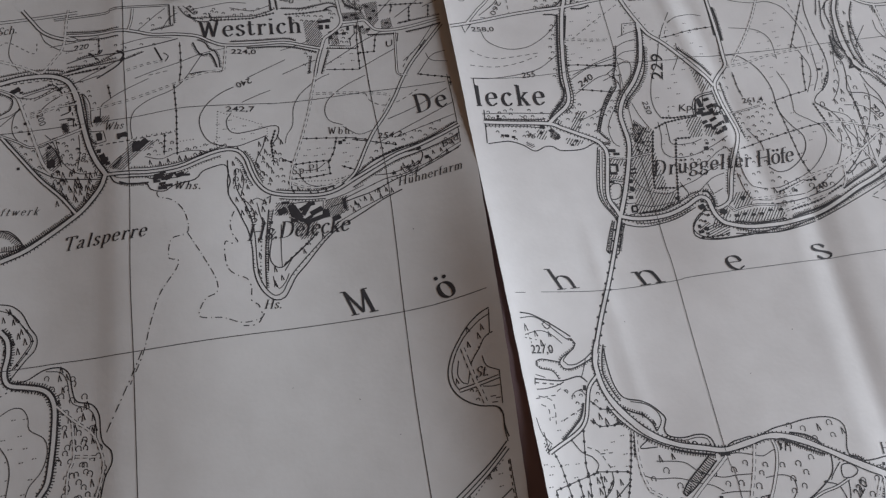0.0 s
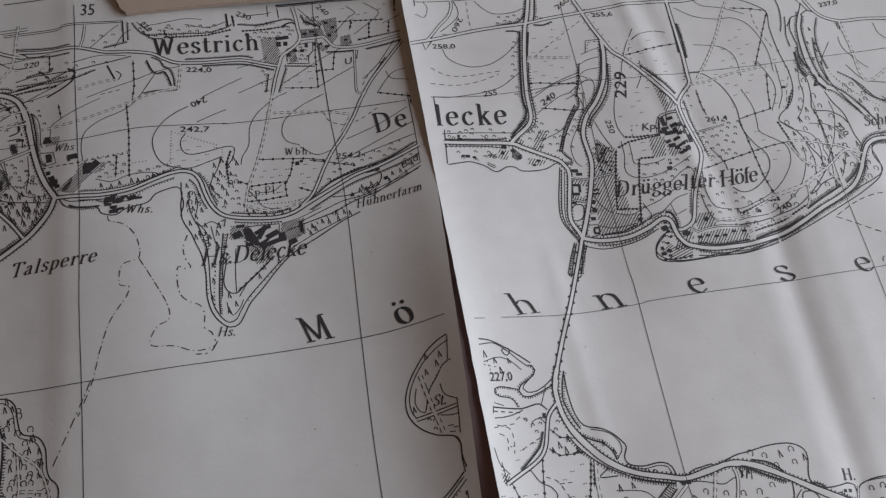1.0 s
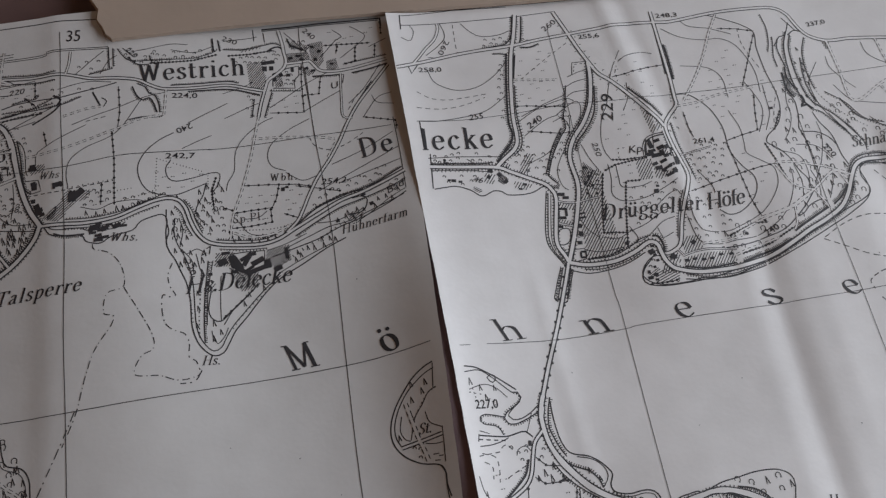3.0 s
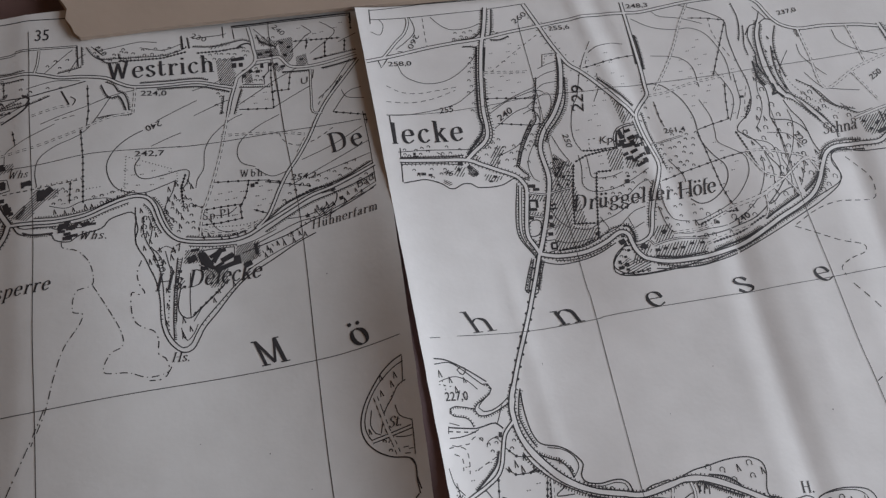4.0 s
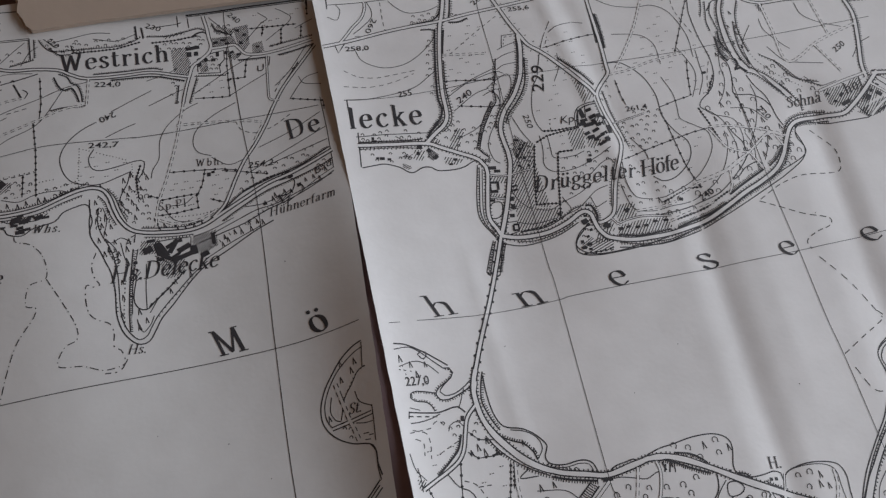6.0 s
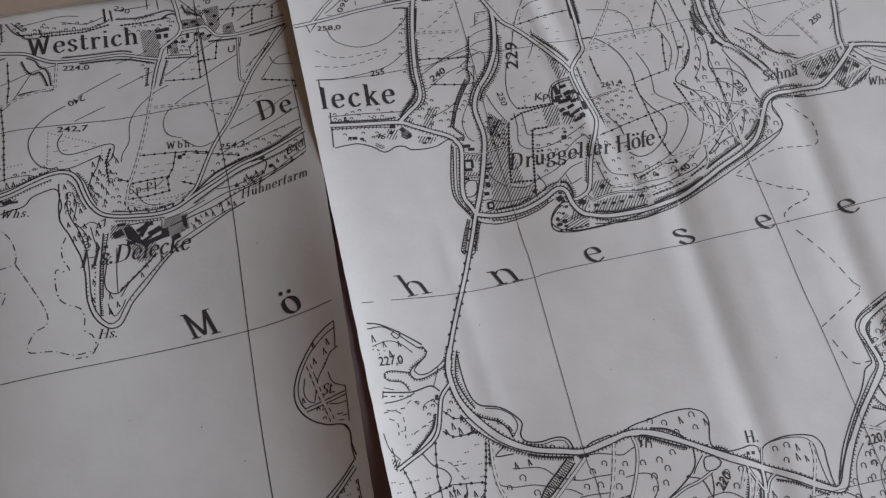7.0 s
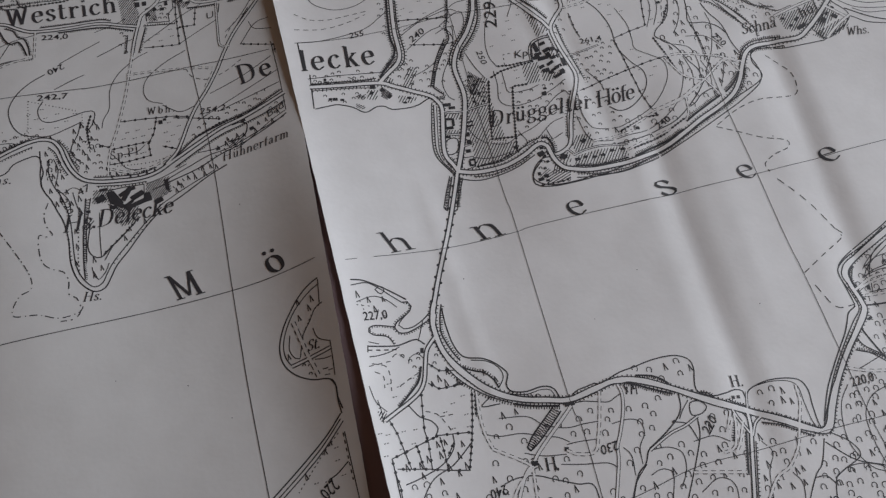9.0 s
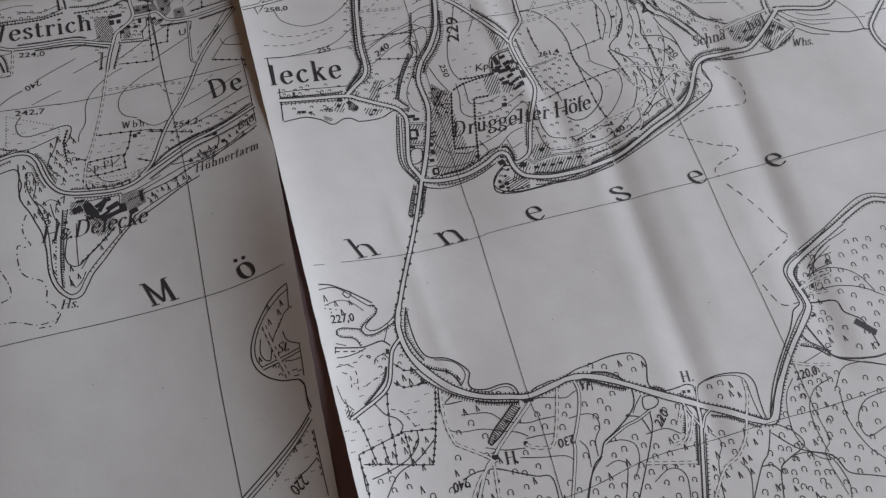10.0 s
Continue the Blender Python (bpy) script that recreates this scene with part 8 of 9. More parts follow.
planting(EAST, [(75.82, 47.95), (76.51, 36.94), (68.94, 31.11), (65.73, 36.02), (63.37, 36.86), (70.19, 43.74)], 1.9, MEADOW, size=0.4, name="printed_meadow_sign", ink=FAINT_INK)
planting(EAST, [(70.42, 27.57), (75.25, 23.57), (73.51, 18.41), (66.08, 13.81), (70.99, 19.87)], 1.9, MEADOW, size=0.4, name="printed_meadow_sign", ink=FAINT_INK)
planting(EAST, [(81.11, 45.97), (81.13, 36.37), (78.44, 29.86), (75.41, 30.25)], 1.8, MEADOW, size=0.4, name="printed_meadow_sign", ink=FAINT_INK)
planting(EAST, [(37.02, 50.43), (44.62, 52.04), (41.84, 40.31), (34.55, 41.26)], 2, MEADOW, size=0.4, name="printed_meadow_sign", ink=FAINT_INK)
planting(EAST, [(47.84, 27.58), (52.17, 27.29), (51.29, 23.83), (46.63, 22.55)], 1.9, MEADOW, size=0.4, name="printed_meadow_sign", ink=FAINT_INK)
planting(EAST, [(48.84, 38.13), (54.70, 37.31), (54.06, 30.84), (48.09, 30.70)], 2.4, MEADOW, size=0.4, name="printed_meadow_sign", ink=FAINT_INK)
planting(EAST, [(52.18, 47.15), (60.70, 47.44), (59.69, 38.49), (54.58, 40.74)], 2.2, MEADOW, size=0.4, name="printed_meadow_sign", ink=FAINT_INK)
planting(EAST, [(18.44, 33.45), (28.76, 32.08), (28.51, 30.84), (18.05, 31.23)], 1.15, HEATH, size=0.42, name="printed_orchard_sign")
planting(EAST, [(33.40, 33.24), (39.81, 30.94), (36.46, 26.70), (31.60, 29.22)], 1.25, HEATH, size=0.42, name="printed_orchard_sign")
planting(EAST, [(18.64, 29.19), (26.05, 28.12), (25.70, 26.28), (18.23, 26.81)], 1.5, HEATH, size=0.42, name="printed_orchard_sign")
planting(EAST, [(43.62, 29.12), (45.71, 26.37), (45.44, 22.77), (43.19, 22.14), (42.21, 25.40)], 0.85, HEATH, size=0.42, name="printed_orchard_sign")
planting(EAST, [(35.78, 51.83), (33.83, 48.38), (31.94, 38.23), (30.98, 38.33), (32.84, 48.50)], 1.2, HEATH, size=0.42, name="printed_orchard_sign")
planting(EAST, [(41.84, 40.31), (44.33, 39.38), (42.78, 34.19), (41.17, 34.96)], 1.2, HEATH, size=0.42, name="printed_orchard_sign")
planting(EAST, [(40.36, 33.49), (42.19, 33.75), (39.20, 25.85), (38.28, 27.00)], 1.3, HEATH, size=0.42, name="printed_orchard_sign")
planting(EAST, [(61.25, 36.61), (61.55, 32.12), (59.87, 29.88), (59.46, 32.86)], 1, HEATH, size=0.42, name="printed_orchard_sign")
planting(EAST, [(30.79, 54.93), (35.56, 55.64), (35.09, 53.42), (30.97, 53.28)], 1.2, HEATH, size=0.42, name="printed_orchard_sign")
planting(EAST, [(38.10, 55.37), (39.85, 53.89), (38.22, 53.57)], 0.9, HEATH, size=0.42, name="printed_orchard_sign")
planting(EAST, [(51.08, 12.44), (52.02, 10.76), (50.63, 7.51), (49.05, 6.82), (49.13, 8.78), (50.10, 9.60)], 1.1, HEATH, size=0.42, name="printed_orchard_sign")
figures(EAST, "46", 24.25, 27.23, 1.1, turn=-15.0, narrow=1.1, slant=0.3)

# east sheet: the southern shore and its woods
road(EAST, [(27.35, -10.96), (26.66, -13.28), (26.84, -15.74), (27.38, -17.74), (28.27, -19.63), (29.76, -21.66), (31.29, -23.45), (32.97, -24.70), (34.74, -25.64), (38.03, -26.83), (41.84, -27.67), (43.53, -27.54), (45.74, -27.12), (47.92, -26.85), (49.65, -26.70), (51.23, -27.01), (53.47, -27.82), (55.89, -29.26), (57.54, -30.51), (59.55, -31.91), (62.28, -33.65), (65.22, -35.13), (68.09, -36.69), (70.79, -38.29), (72.86, -39.59), (74.73, -40.37), (75.87, -40.40), (76.79, -39.58), (77.88, -37.80), (79.40, -35.69), (81.01, -33.98), (83.32, -31.56), (85.69, -29.09), (87.92, -26.92), (89.28, -25.41), (89.38, -24.06), (89.11, -21.69), (88.68, -20.00), (89.24, -18.89), (90.53, -17.92), (93.94, -16.69), (97.47, -15.20), (101.19, -13.63)], wide=0.56, edge=0.18)
road(EAST, [(26.53, -14.38), (24.97, -15.94), (24.23, -17.89), (23.47, -20.23), (22.46, -21.66), (20.75, -22.77), (18.78, -23.74), (16.85, -24.73)], wide=0.55, edge=0.15)
road(EAST, [(65.96, -35.53), (65.60, -37.62), (64.68, -40.18), (63.67, -43.04), (61.32, -49.95)], wide=0.62, edge=0.17)
road(EAST, [(63.79, -34.24), (64.23, -35.96), (65.20, -38.33)], wide=0.4, edge=0.15)
road(EAST, [(67.75, -36.52), (66.49, -37.25), (65.46, -38.78)], wide=0.4, edge=0.15)
road(EAST, [(66.98, -32.80), (66.06, -35.31)], wide=0.3, edge=0.11)
road(EAST, [(42.17, -28.66), (40.20, -30.24), (38.06, -31.89), (35.90, -33.67), (34.73, -34.91), (33.09, -36.39), (29.90, -41.86)], wide=0.42, edge=0.11)
road(EAST, [(49.40, -27.39), (49.55, -28.84), (48.90, -31.12), (47.50, -33.95), (46.52, -35.64), (45.96, -37.80), (42.92, -45.21)], wide=0.38, edge=0.11)
road(EAST, [(58.75, -34.39), (56.59, -35.20), (54.33, -35.66), (51.92, -36.62), (50.74, -37.17)], wide=0.35, edge=0.12)
road(EAST, [(34.56, -35.47), (33.51, -42.78)], wide=0.38, edge=0.105, dash=(0.7, 0.3), name="printed_track")
road(EAST, [(30.13, -31.66), (32.43, -33.32), (34.04, -34.58), (34.75, -35.37)], wide=0.38, edge=0.105, dash=(0.7, 0.3), name="printed_track")
road(EAST, [(46.62, -27.68), (45.59, -30.68), (44.45, -33.56), (43.34, -35.45), (41.03, -35.16), (39.71, -34.28)], wide=0.38, edge=0.105, dash=(0.7, 0.3), name="printed_track")
road(EAST, [(74.22, -33.62), (73.85, -36.02), (72.45, -38.93), (71.02, -41.77), (68.82, -43.94), (66.19, -45.19), (62.06, -50.14)], wide=0.38, edge=0.105, dash=(0.7, 0.3), name="printed_track")
road(EAST, [(63.90, -35.24), (63.47, -37.14), (62.30, -39.61), (60.65, -39.97)], wide=0.38, edge=0.105, dash=(0.7, 0.3), name="printed_track")
road(EAST, [(64.75, -36.63), (63.37, -39.09), (62.18, -40.36)], wide=0.38, edge=0.105, dash=(0.7, 0.3), name="printed_track")
road(EAST, [(63.47, -34.98), (62.13, -37.22)], wide=0.38, edge=0.105, dash=(0.7, 0.3), name="printed_track")
road(EAST, [(55.58, -41.37), (62.76, -43.19)], wide=0.38, edge=0.105, dash=(0.7, 0.3), name="printed_track")
road(EAST, [(90.24, -22.39), (91.97, -21.85), (95.33, -21.40)], wide=0.38, edge=0.105, dash=(0.7, 0.3), name="printed_track")
road(EAST, [(90.62, -23.58), (94.11, -23.88)], wide=0.38, edge=0.105, dash=(0.7, 0.3), name="printed_track")
road(EAST, [(82.60, -33.10), (85.25, -34.18), (88.56, -34.97)], wide=0.38, edge=0.105, dash=(0.7, 0.3), name="printed_track")
road(EAST, [(30.09, -23.40), (29.60, -26.54), (29.61, -29.33), (30.13, -31.66)], wide=0.38, edge=0.105, dash=(0.7, 0.3), name="printed_track")
road(EAST, [(34.56, -35.47), (32.05, -37.25), (28.82, -41.58)], wide=0.38, edge=0.105, dash=(0.7, 0.3), name="printed_track")
line(EAST, "printed_path", [(89.71, -24.95), (91.25, -25.20), (93.37, -25.43)], 0.18)
line(EAST, "printed_shoreline", [(16.76, -3.67), (18.54, -4.06), (20.85, -5.48), (22.60, -6.85), (23.91, -7.98)], 0.15)
line(EAST, "printed_shoreline", [(16.65, -4.55), (18.86, -4.46), (20.49, -5.60), (21.96, -7.09), (23.17, -8.28)], 0.11)
line(EAST, "printed_yard", [(20.25, -6.28), (19.90, -5.69), (20.49, -5.24), (21.09, -5.52), (21.11, -6.15), (20.61, -6.51), (20.25, -6.28)], 0.13)
hachures(EAST, [(23.17, -8.28), (23.99, -8.35), (24.38, -9.13), (23.95, -9.85), (22.97, -10.45), (21.82, -11.11), (21.29, -11.96), (21.68, -12.72), (22.85, -12.94), (24.63, -12.43), (26.41, -11.65)], side=-1, long=0.34, every=0.36, base=0.13)
line(EAST, "printed_shoreline", [(23.95, -9.85), (22.53, -10.89), (21.94, -11.65), (22.53, -12.28), (23.84, -12.27), (25.44, -11.54), (26.67, -10.65)], 0.12)
hachures(EAST, [(21.41, -11.81), (20.12, -11.41), (18.58, -11.08), (17.71, -11.37), (17.59, -11.95), (18.11, -12.45), (19.77, -12.89), (20.41, -13.60), (20.65, -14.32)], side=1, long=0.3, every=0.4, base=0.12)
line(EAST, "printed_path", [(16.97, -13.97), (20.20, -14.49), (21.40, -14.54), (22.69, -14.28), (23.94, -14.19), (24.85, -15.14)], 0.15)
line(EAST, "printed_dashed_line", [(16.85, -14.54), (21.25, -15.19)], 0.13, dash=(0.7, 0.25))
line(EAST, "printed_path", [(16.86, -15.54), (18.36, -15.52), (20.03, -15.22), (21.27, -14.77)], 0.11)
line(EAST, "printed_path", [(17.20, -13.33), (18.58, -13.88)], 0.09)
line(EAST, "printed_path", [(17.01, -13.81), (16.77, -14.86)], 0.11, smooth=False)
line(EAST, "printed_contour", [(16.88, -7.21), (18.34, -6.79), (19.58, -6.70), (21.05, -7.47), (22.35, -8.93)], 0.095, ink=FAINT_INK)
line(EAST, "printed_contour", [(16.79, -7.64), (19.19, -8.40), (20.57, -10.19)], 0.1, dash=(0.3, 0.3), ink=FAINT_INK)
line(EAST, "printed_path", [(25.40, -11.71), (24.48, -13.69), (24.04, -14.46)], 0.09)
hachures(EAST, [(28.00, -9.12), (27.15, -10.74), (26.38, -13.39)], side=-1, long=0.4, every=0.36, base=0.14)
hachures(EAST, [(28.69, -9.72), (27.97, -11.80), (27.57, -13.91), (27.89, -15.54), (28.49, -17.30), (29.14, -18.56)], side=1, long=0.42, every=0.36, base=0.14)
line(EAST, "printed_shoreline", [(28.61, -10.33), (28.49, -12.35), (28.57, -14.56), (28.80, -16.17), (29.38, -17.68), (30.26, -18.40), (32.16, -18.98), (33.57, -19.89), (34.68, -21.19), (35.06, -22.13), (34.45, -23.32), (34.58, -24.27), (35.39, -24.82), (36.93, -25.14), (38.61, -25.00), (39.80, -25.14), (40.66, -25.79), (41.04, -27.13)], 0.14)
line(EAST, "printed_shoreline", [(30.56, -18.82), (32.67, -19.52), (34.00, -20.68), (34.37, -22.21), (33.39, -23.56)], 0.1)
line(EAST, "printed_shoreline", [(34.69, -24.97), (36.81, -25.52), (38.89, -25.40), (40.15, -25.82), (40.46, -26.90)], 0.09)
hachures(EAST, [(28.61, -19.29), (30.52, -20.42), (31.96, -21.13), (32.97, -22.46), (33.27, -23.70)], side=1, long=0.4, every=0.34, base=0.15)
hachures(EAST, [(26.89, -18.98), (28.25, -21.21), (30.13, -23.24), (32.12, -24.82), (34.35, -26.11)], side=-1, long=0.42, every=0.4, base=0.12)
hachures(EAST, [(34.53, -26.32), (37.07, -27.31), (40.67, -28.26)], side=-1, long=0.45, every=0.36, base=0.22)
hachures(EAST, [(34.23, -24.60), (35.45, -25.16), (37.47, -26.02)], side=1, long=0.3, every=0.5, base=0)
hachures(EAST, [(39.75, -28.10), (38.01, -29.50), (35.88, -31.17), (34.65, -32.57)], side=1, long=0.8, every=0.33, base=0.15)
hachures(EAST, [(40.60, -28.98), (38.40, -30.80), (36.30, -32.38), (34.96, -33.12)], side=-1, long=0.55, every=0.33, base=0.15)
line(EAST, "printed_bank", [(34.65, -32.57), (34.96, -33.12)], 0.14)
line(EAST, "printed_shoreline", [(42.82, -27.19), (43.79, -26.78), (45.08, -26.62), (46.39, -26.45), (47.22, -26.92), (48.53, -26.33), (50.41, -25.79), (52.62, -25.57), (55.34, -25.21), (57.93, -25.24), (59.50, -25.64), (60.62, -26.52), (60.77, -27.85), (59.98, -30.20), (60.21, -31.33), (61.98, -32.27), (64.18, -32.28), (65.43, -32.14), (66.51, -32.61), (66.49, -33.68), (67.36, -32.72), (69.11, -32.19), (71.29, -32.09), (73.81, -32.51), (75.27, -33.28), (75.75, -34.81), (75.46, -36.81), (75.26, -39.21), (75.41, -40.45)], 0.13)
line(EAST, "printed_shoreline", [(68.19, -32.36), (70.77, -32.30), (73.39, -32.84), (74.49, -34.01), (74.42, -36.15), (74.48, -38.78), (74.83, -40.15)], 0.09)
hachures(EAST, [(52.33, -26.78), (54.49, -27.40), (55.83, -28.33), (56.53, -29.17)], side=-1, long=0.35, every=0.3, base=0.18)
hachures(EAST, [(50.28, -27.28), (52.40, -28.39), (54.50, -29.58), (56.49, -30.58)], side=-1, long=0.42, every=0.32, base=0.2)
hachures(EAST, [(42.95, -28.05), (44.74, -27.61), (46.83, -27.57)], side=-1, long=0.3, every=0.5, base=0.13)
line(EAST, "printed_bank", [(50.60, -28.03), (50.13, -29.07)], 0.16)
line(EAST, "printed_bank", [(51.19, -28.26), (50.82, -29.24)], 0.16)
line(EAST, "printed_bank", [(51.81, -28.16), (51.59, -29.44)], 0.12)
line(EAST, "printed_path", [(57.27, -30.77), (56.85, -32.71), (55.76, -34.04), (53.57, -35.47), (51.54, -36.52), (50.51, -37.11), (49.55, -38.71), (47.83, -40.17), (44.89, -45.72)], 0.14)
line(EAST, "printed_path", [(49.70, -38.75), (47.30, -41.01), (44.75, -45.68)], 0.1)
line(EAST, "printed_path", [(46.27, -29.15), (47.41, -29.45), (48.85, -28.91), (49.57, -28.76)], 0.1)
line(EAST, "printed_path", [(42.42, -28.40), (44.03, -28.49), (46.27, -29.15)], 0.1)
hachures(EAST, [(67.43, -37.32), (69.90, -38.38), (71.94, -39.69), (74.01, -40.99)], side=-1, long=0.3, every=0.34, base=0.13)
hachures(EAST, [(64.72, -37.98), (63.74, -40.74), (62.77, -43.58)], side=-1, long=0.3, every=0.4, base=0.22)
hachures(EAST, [(65.55, -39.59), (64.50, -42.47), (61.84, -50.08)], side=1, long=0.3, every=0.6, base=0.1)
hachures(EAST, [(69.14, -36.57), (71.74, -38.12), (74.53, -39.84)], side=1, long=0.3, every=0.35, base=0.2)
line(EAST, "printed_bank", [(64.66, -35.17), (66.10, -36.04), (65.38, -38.13)], 0.2)
line(EAST, "printed_yard", [(65.21, -35.37), (66.38, -36.02), (65.85, -37.03), (65.21, -35.37)], 0.16, smooth=False)
line(EAST, "printed_yard", [(58.32, -32.43), (59.76, -32.46), (60.47, -33.45), (59.51, -34.18), (58.03, -34.05), (58.32, -32.43)], 0.12)
line(EAST, "printed_path", [(58.65, -34.20), (58.23, -36.64), (57.00, -39.05), (54.98, -42.35), (51.74, -47.47)], 0.12)
line(EAST, "printed_path", [(58.26, -31.92), (56.94, -33.14), (56.14, -34.14)], 0.1)
hachures(EAST, [(60.21, -31.33), (61.35, -31.70), (62.04, -32.53)], side=1, long=0.3, every=0.35, base=0.15)
hachures(EAST, [(63.79, -33.18), (64.80, -33.98), (66.28, -34.79)], side=1, long=0.3, every=0.4, base=0.1)
hachures(EAST, [(64.08, -35.68), (63.16, -37.47), (62.42, -38.86)], side=-1, long=0.35, every=0.35, base=0.12)
line(EAST, "printed_shoreline", [(98.12, -13.88), (94.58, -15.71), (91.01, -16.96), (88.83, -18.14), (88.05, -19.30), (88.14, -21.48), (88.23, -23.81), (88.12, -24.79), (86.71, -25.48), (85.74, -26.88), (84.64, -28.39), (82.98, -30.18), (81.08, -32.30), (79.02, -34.76), (77.58, -36.91), (76.15, -39.42)], 0.14)
hachures(EAST, [(90.90, -18.57), (89.92, -19.51), (89.58, -20.57), (89.88, -22.31), (90.09, -24.21)], side=1, long=0.35, every=0.36, base=0.15)
hachures(EAST, [(86.17, -29.46), (86.90, -30.86), (89.57, -33.05)], side=-1, long=0.4, every=0.36, base=0.12)
hachures(EAST, [(85.15, -30.97), (87.27, -31.99), (89.16, -33.82)], side=1, long=0.4, every=0.36, base=0.12)
hachures(EAST, [(82.60, -33.10), (79.97, -35.83), (78.02, -38.66)], side=1, long=0.3, every=0.5, base=0)
hachures(EAST, [(89.24, -25.85), (86.48, -28.83), (83.73, -31.66)], side=1, long=0.3, every=0.6, base=0)
line(EAST, "printed_contour", [(81.77, -35.43), (79.84, -37.46), (78.70, -40.45), (78.53, -43.62), (80.08, -46.77), (82.05, -48.05)], 0.095, ink=FAINT_INK)
line(EAST, "printed_contour", [(83.80, -33.82), (85.63, -33.42), (89.98, -32.26)], 0.095, ink=FAINT_INK)
line(EAST, "printed_contour", [(87.59, -36.87), (84.43, -37.77), (82.40, -40.15), (82.01, -43.69), (82.26, -46.93)], 0.095, ink=FAINT_INK)
line(EAST, "printed_contour", [(92.76, -19.23), (94.53, -18.31), (97.04, -18.00)], 0.095, ink=FAINT_INK)
line(EAST, "printed_contour", [(91.72, -20.84), (92.17, -19.53), (94.33, -17.77), (97.95, -15.80)], 0.095, ink=FAINT_INK)
line(EAST, "printed_contour", [(32.06, -27.80), (35.88, -28.54), (37.77, -30.24), (40.63, -31.39), (43.04, -31.46), (45.41, -31.67)], 0.095, ink=FAINT_INK)
line(EAST, "printed_contour", [(29.23, -29.24), (31.37, -30.17), (34.46, -30.56), (37.32, -31.70), (39.12, -32.33), (40.42, -33.30)], 0.095, ink=FAINT_INK)
line(EAST, "printed_contour", [(34.06, -33.20), (36.53, -34.22), (39.55, -34.77)], 0.095, ink=FAINT_INK)
line(EAST, "printed_contour", [(46.79, -32.43), (49.27, -32.42), (50.66, -33.16), (50.75, -34.77), (49.52, -36.40), (49.17, -38.61)], 0.095, ink=FAINT_INK)
line(EAST, "printed_contour", [(39.94, -33.56), (41.53, -33.59), (44.26, -33.90)], 0.095, ink=FAINT_INK)
line(EAST, "printed_contour", [(49.82, -40.29), (51.19, -39.88), (52.32, -40.16), (52.70, -41.40), (50.27, -47.09)], 0.095, ink=FAINT_INK)
line(EAST, "printed_contour", [(50.91, -37.14), (53.31, -37.35), (54.95, -38.54), (54.73, -40.77), (53.46, -42.72)], 0.095, ink=FAINT_INK)
line(EAST, "printed_contour", [(38.41, -35.86), (41.36, -36.62), (44.74, -37.34), (45.95, -38.56)], 0.095, ink=FAINT_INK)
line(EAST, "printed_contour", [(56.99, -37.50), (59.93, -37.46), (61.96, -38.75)], 0.095, ink=FAINT_INK)
line(EAST, "printed_contour", [(66.37, -39.78), (67.31, -41.59), (65.71, -44.31), (64.28, -50.71)], 0.095, ink=FAINT_INK)
line(EAST, "printed_contour", [(68.91, -44.73), (69.68, -46.85), (68.01, -51.67)], 0.095, ink=FAINT_INK)
line(EAST, "printed_contour", [(55.83, -44.07), (58.71, -42.92), (60.57, -44.54), (59.48, -49.47)], 0.095, ink=FAINT_INK)
line(EAST, "printed_contour", [(21.91, -17.42), (22.26, -16.65), (23.43, -16.21), (24.12, -17.03)], 0.095, ink=FAINT_INK)
line(EAST, "printed_contour", [(15.86, -19.65), (16.26, -21.95), (17.43, -23.57)], 0.095, ink=FAINT_INK)
line(EAST, "printed_contour", [(47.27, -35.83), (48.03, -37.18), (47.73, -39.76)], 0.095, ink=FAINT_INK)
line(EAST, "printed_contour", [(30.32, -36.44), (31.99, -36.11), (34.67, -36.41), (37.42, -37.73), (39.84, -38.88), (41.93, -39.79), (41.68, -44.89)], 0.12, ink=FAINT_INK)
line(EAST, "printed_contour", [(75.90, -40.73), (78.47, -42.81), (79.20, -44.97), (75.97, -46.28), (74.32, -47.41), (72.51, -52.83)], 0.12, ink=FAINT_INK)
line(EAST, "printed_contour", [(75.15, -41.59), (73.39, -44.70), (71.67, -46.20), (67.63, -51.58)], 0.12, ink=FAINT_INK)
line(EAST, "printed_contour", [(71.67, -46.20), (73.32, -46.38), (74.22, -47.61)], 0.12, ink=FAINT_INK)
line(EAST, "printed_contour", [(55.24, -34.31), (57.02, -35.15), (57.75, -37.69)], 0.12, ink=FAINT_INK)
line(EAST, "printed_contour", [(20.47, -23.27), (21.59, -25.10), (22.95, -25.95), (23.60, -27.12), (23.04, -28.02)], 0.12, ink=FAINT_INK)
line(EAST, "printed_contour", [(25.34, -28.31), (24.99, -30.18), (22.93, -32.01), (19.55, -33.12), (17.56, -33.51)], 0.12, ink=FAINT_INK)
line(EAST, "printed_contour", [(27.58, -30.02), (24.41, -32.35), (20.88, -33.94), (17.37, -38.81)], 0.12, ink=FAINT_INK)
line(EAST, "printed_contour", [(16.94, -16.55), (18.75, -17.25), (18.99, -18.94), (18.67, -20.92)], 0.1, dash=(0.8, 0.35), ink=FAINT_INK)
line(EAST, "printed_contour", [(17.05, -17.79), (18.06, -18.53), (17.86, -20.37)], 0.1, dash=(0.8, 0.35), ink=FAINT_INK)
line(EAST, "printed_contour", [(19.99, -20.35), (21.81, -19.48), (23.15, -18.92)], 0.1, dash=(0.8, 0.35), ink=FAINT_INK)
line(EAST, "printed_contour", [(22.53, -24.51), (23.94, -25.21), (24.77, -26.60), (25.49, -28.35)], 0.1, dash=(0.8, 0.35), ink=FAINT_INK)
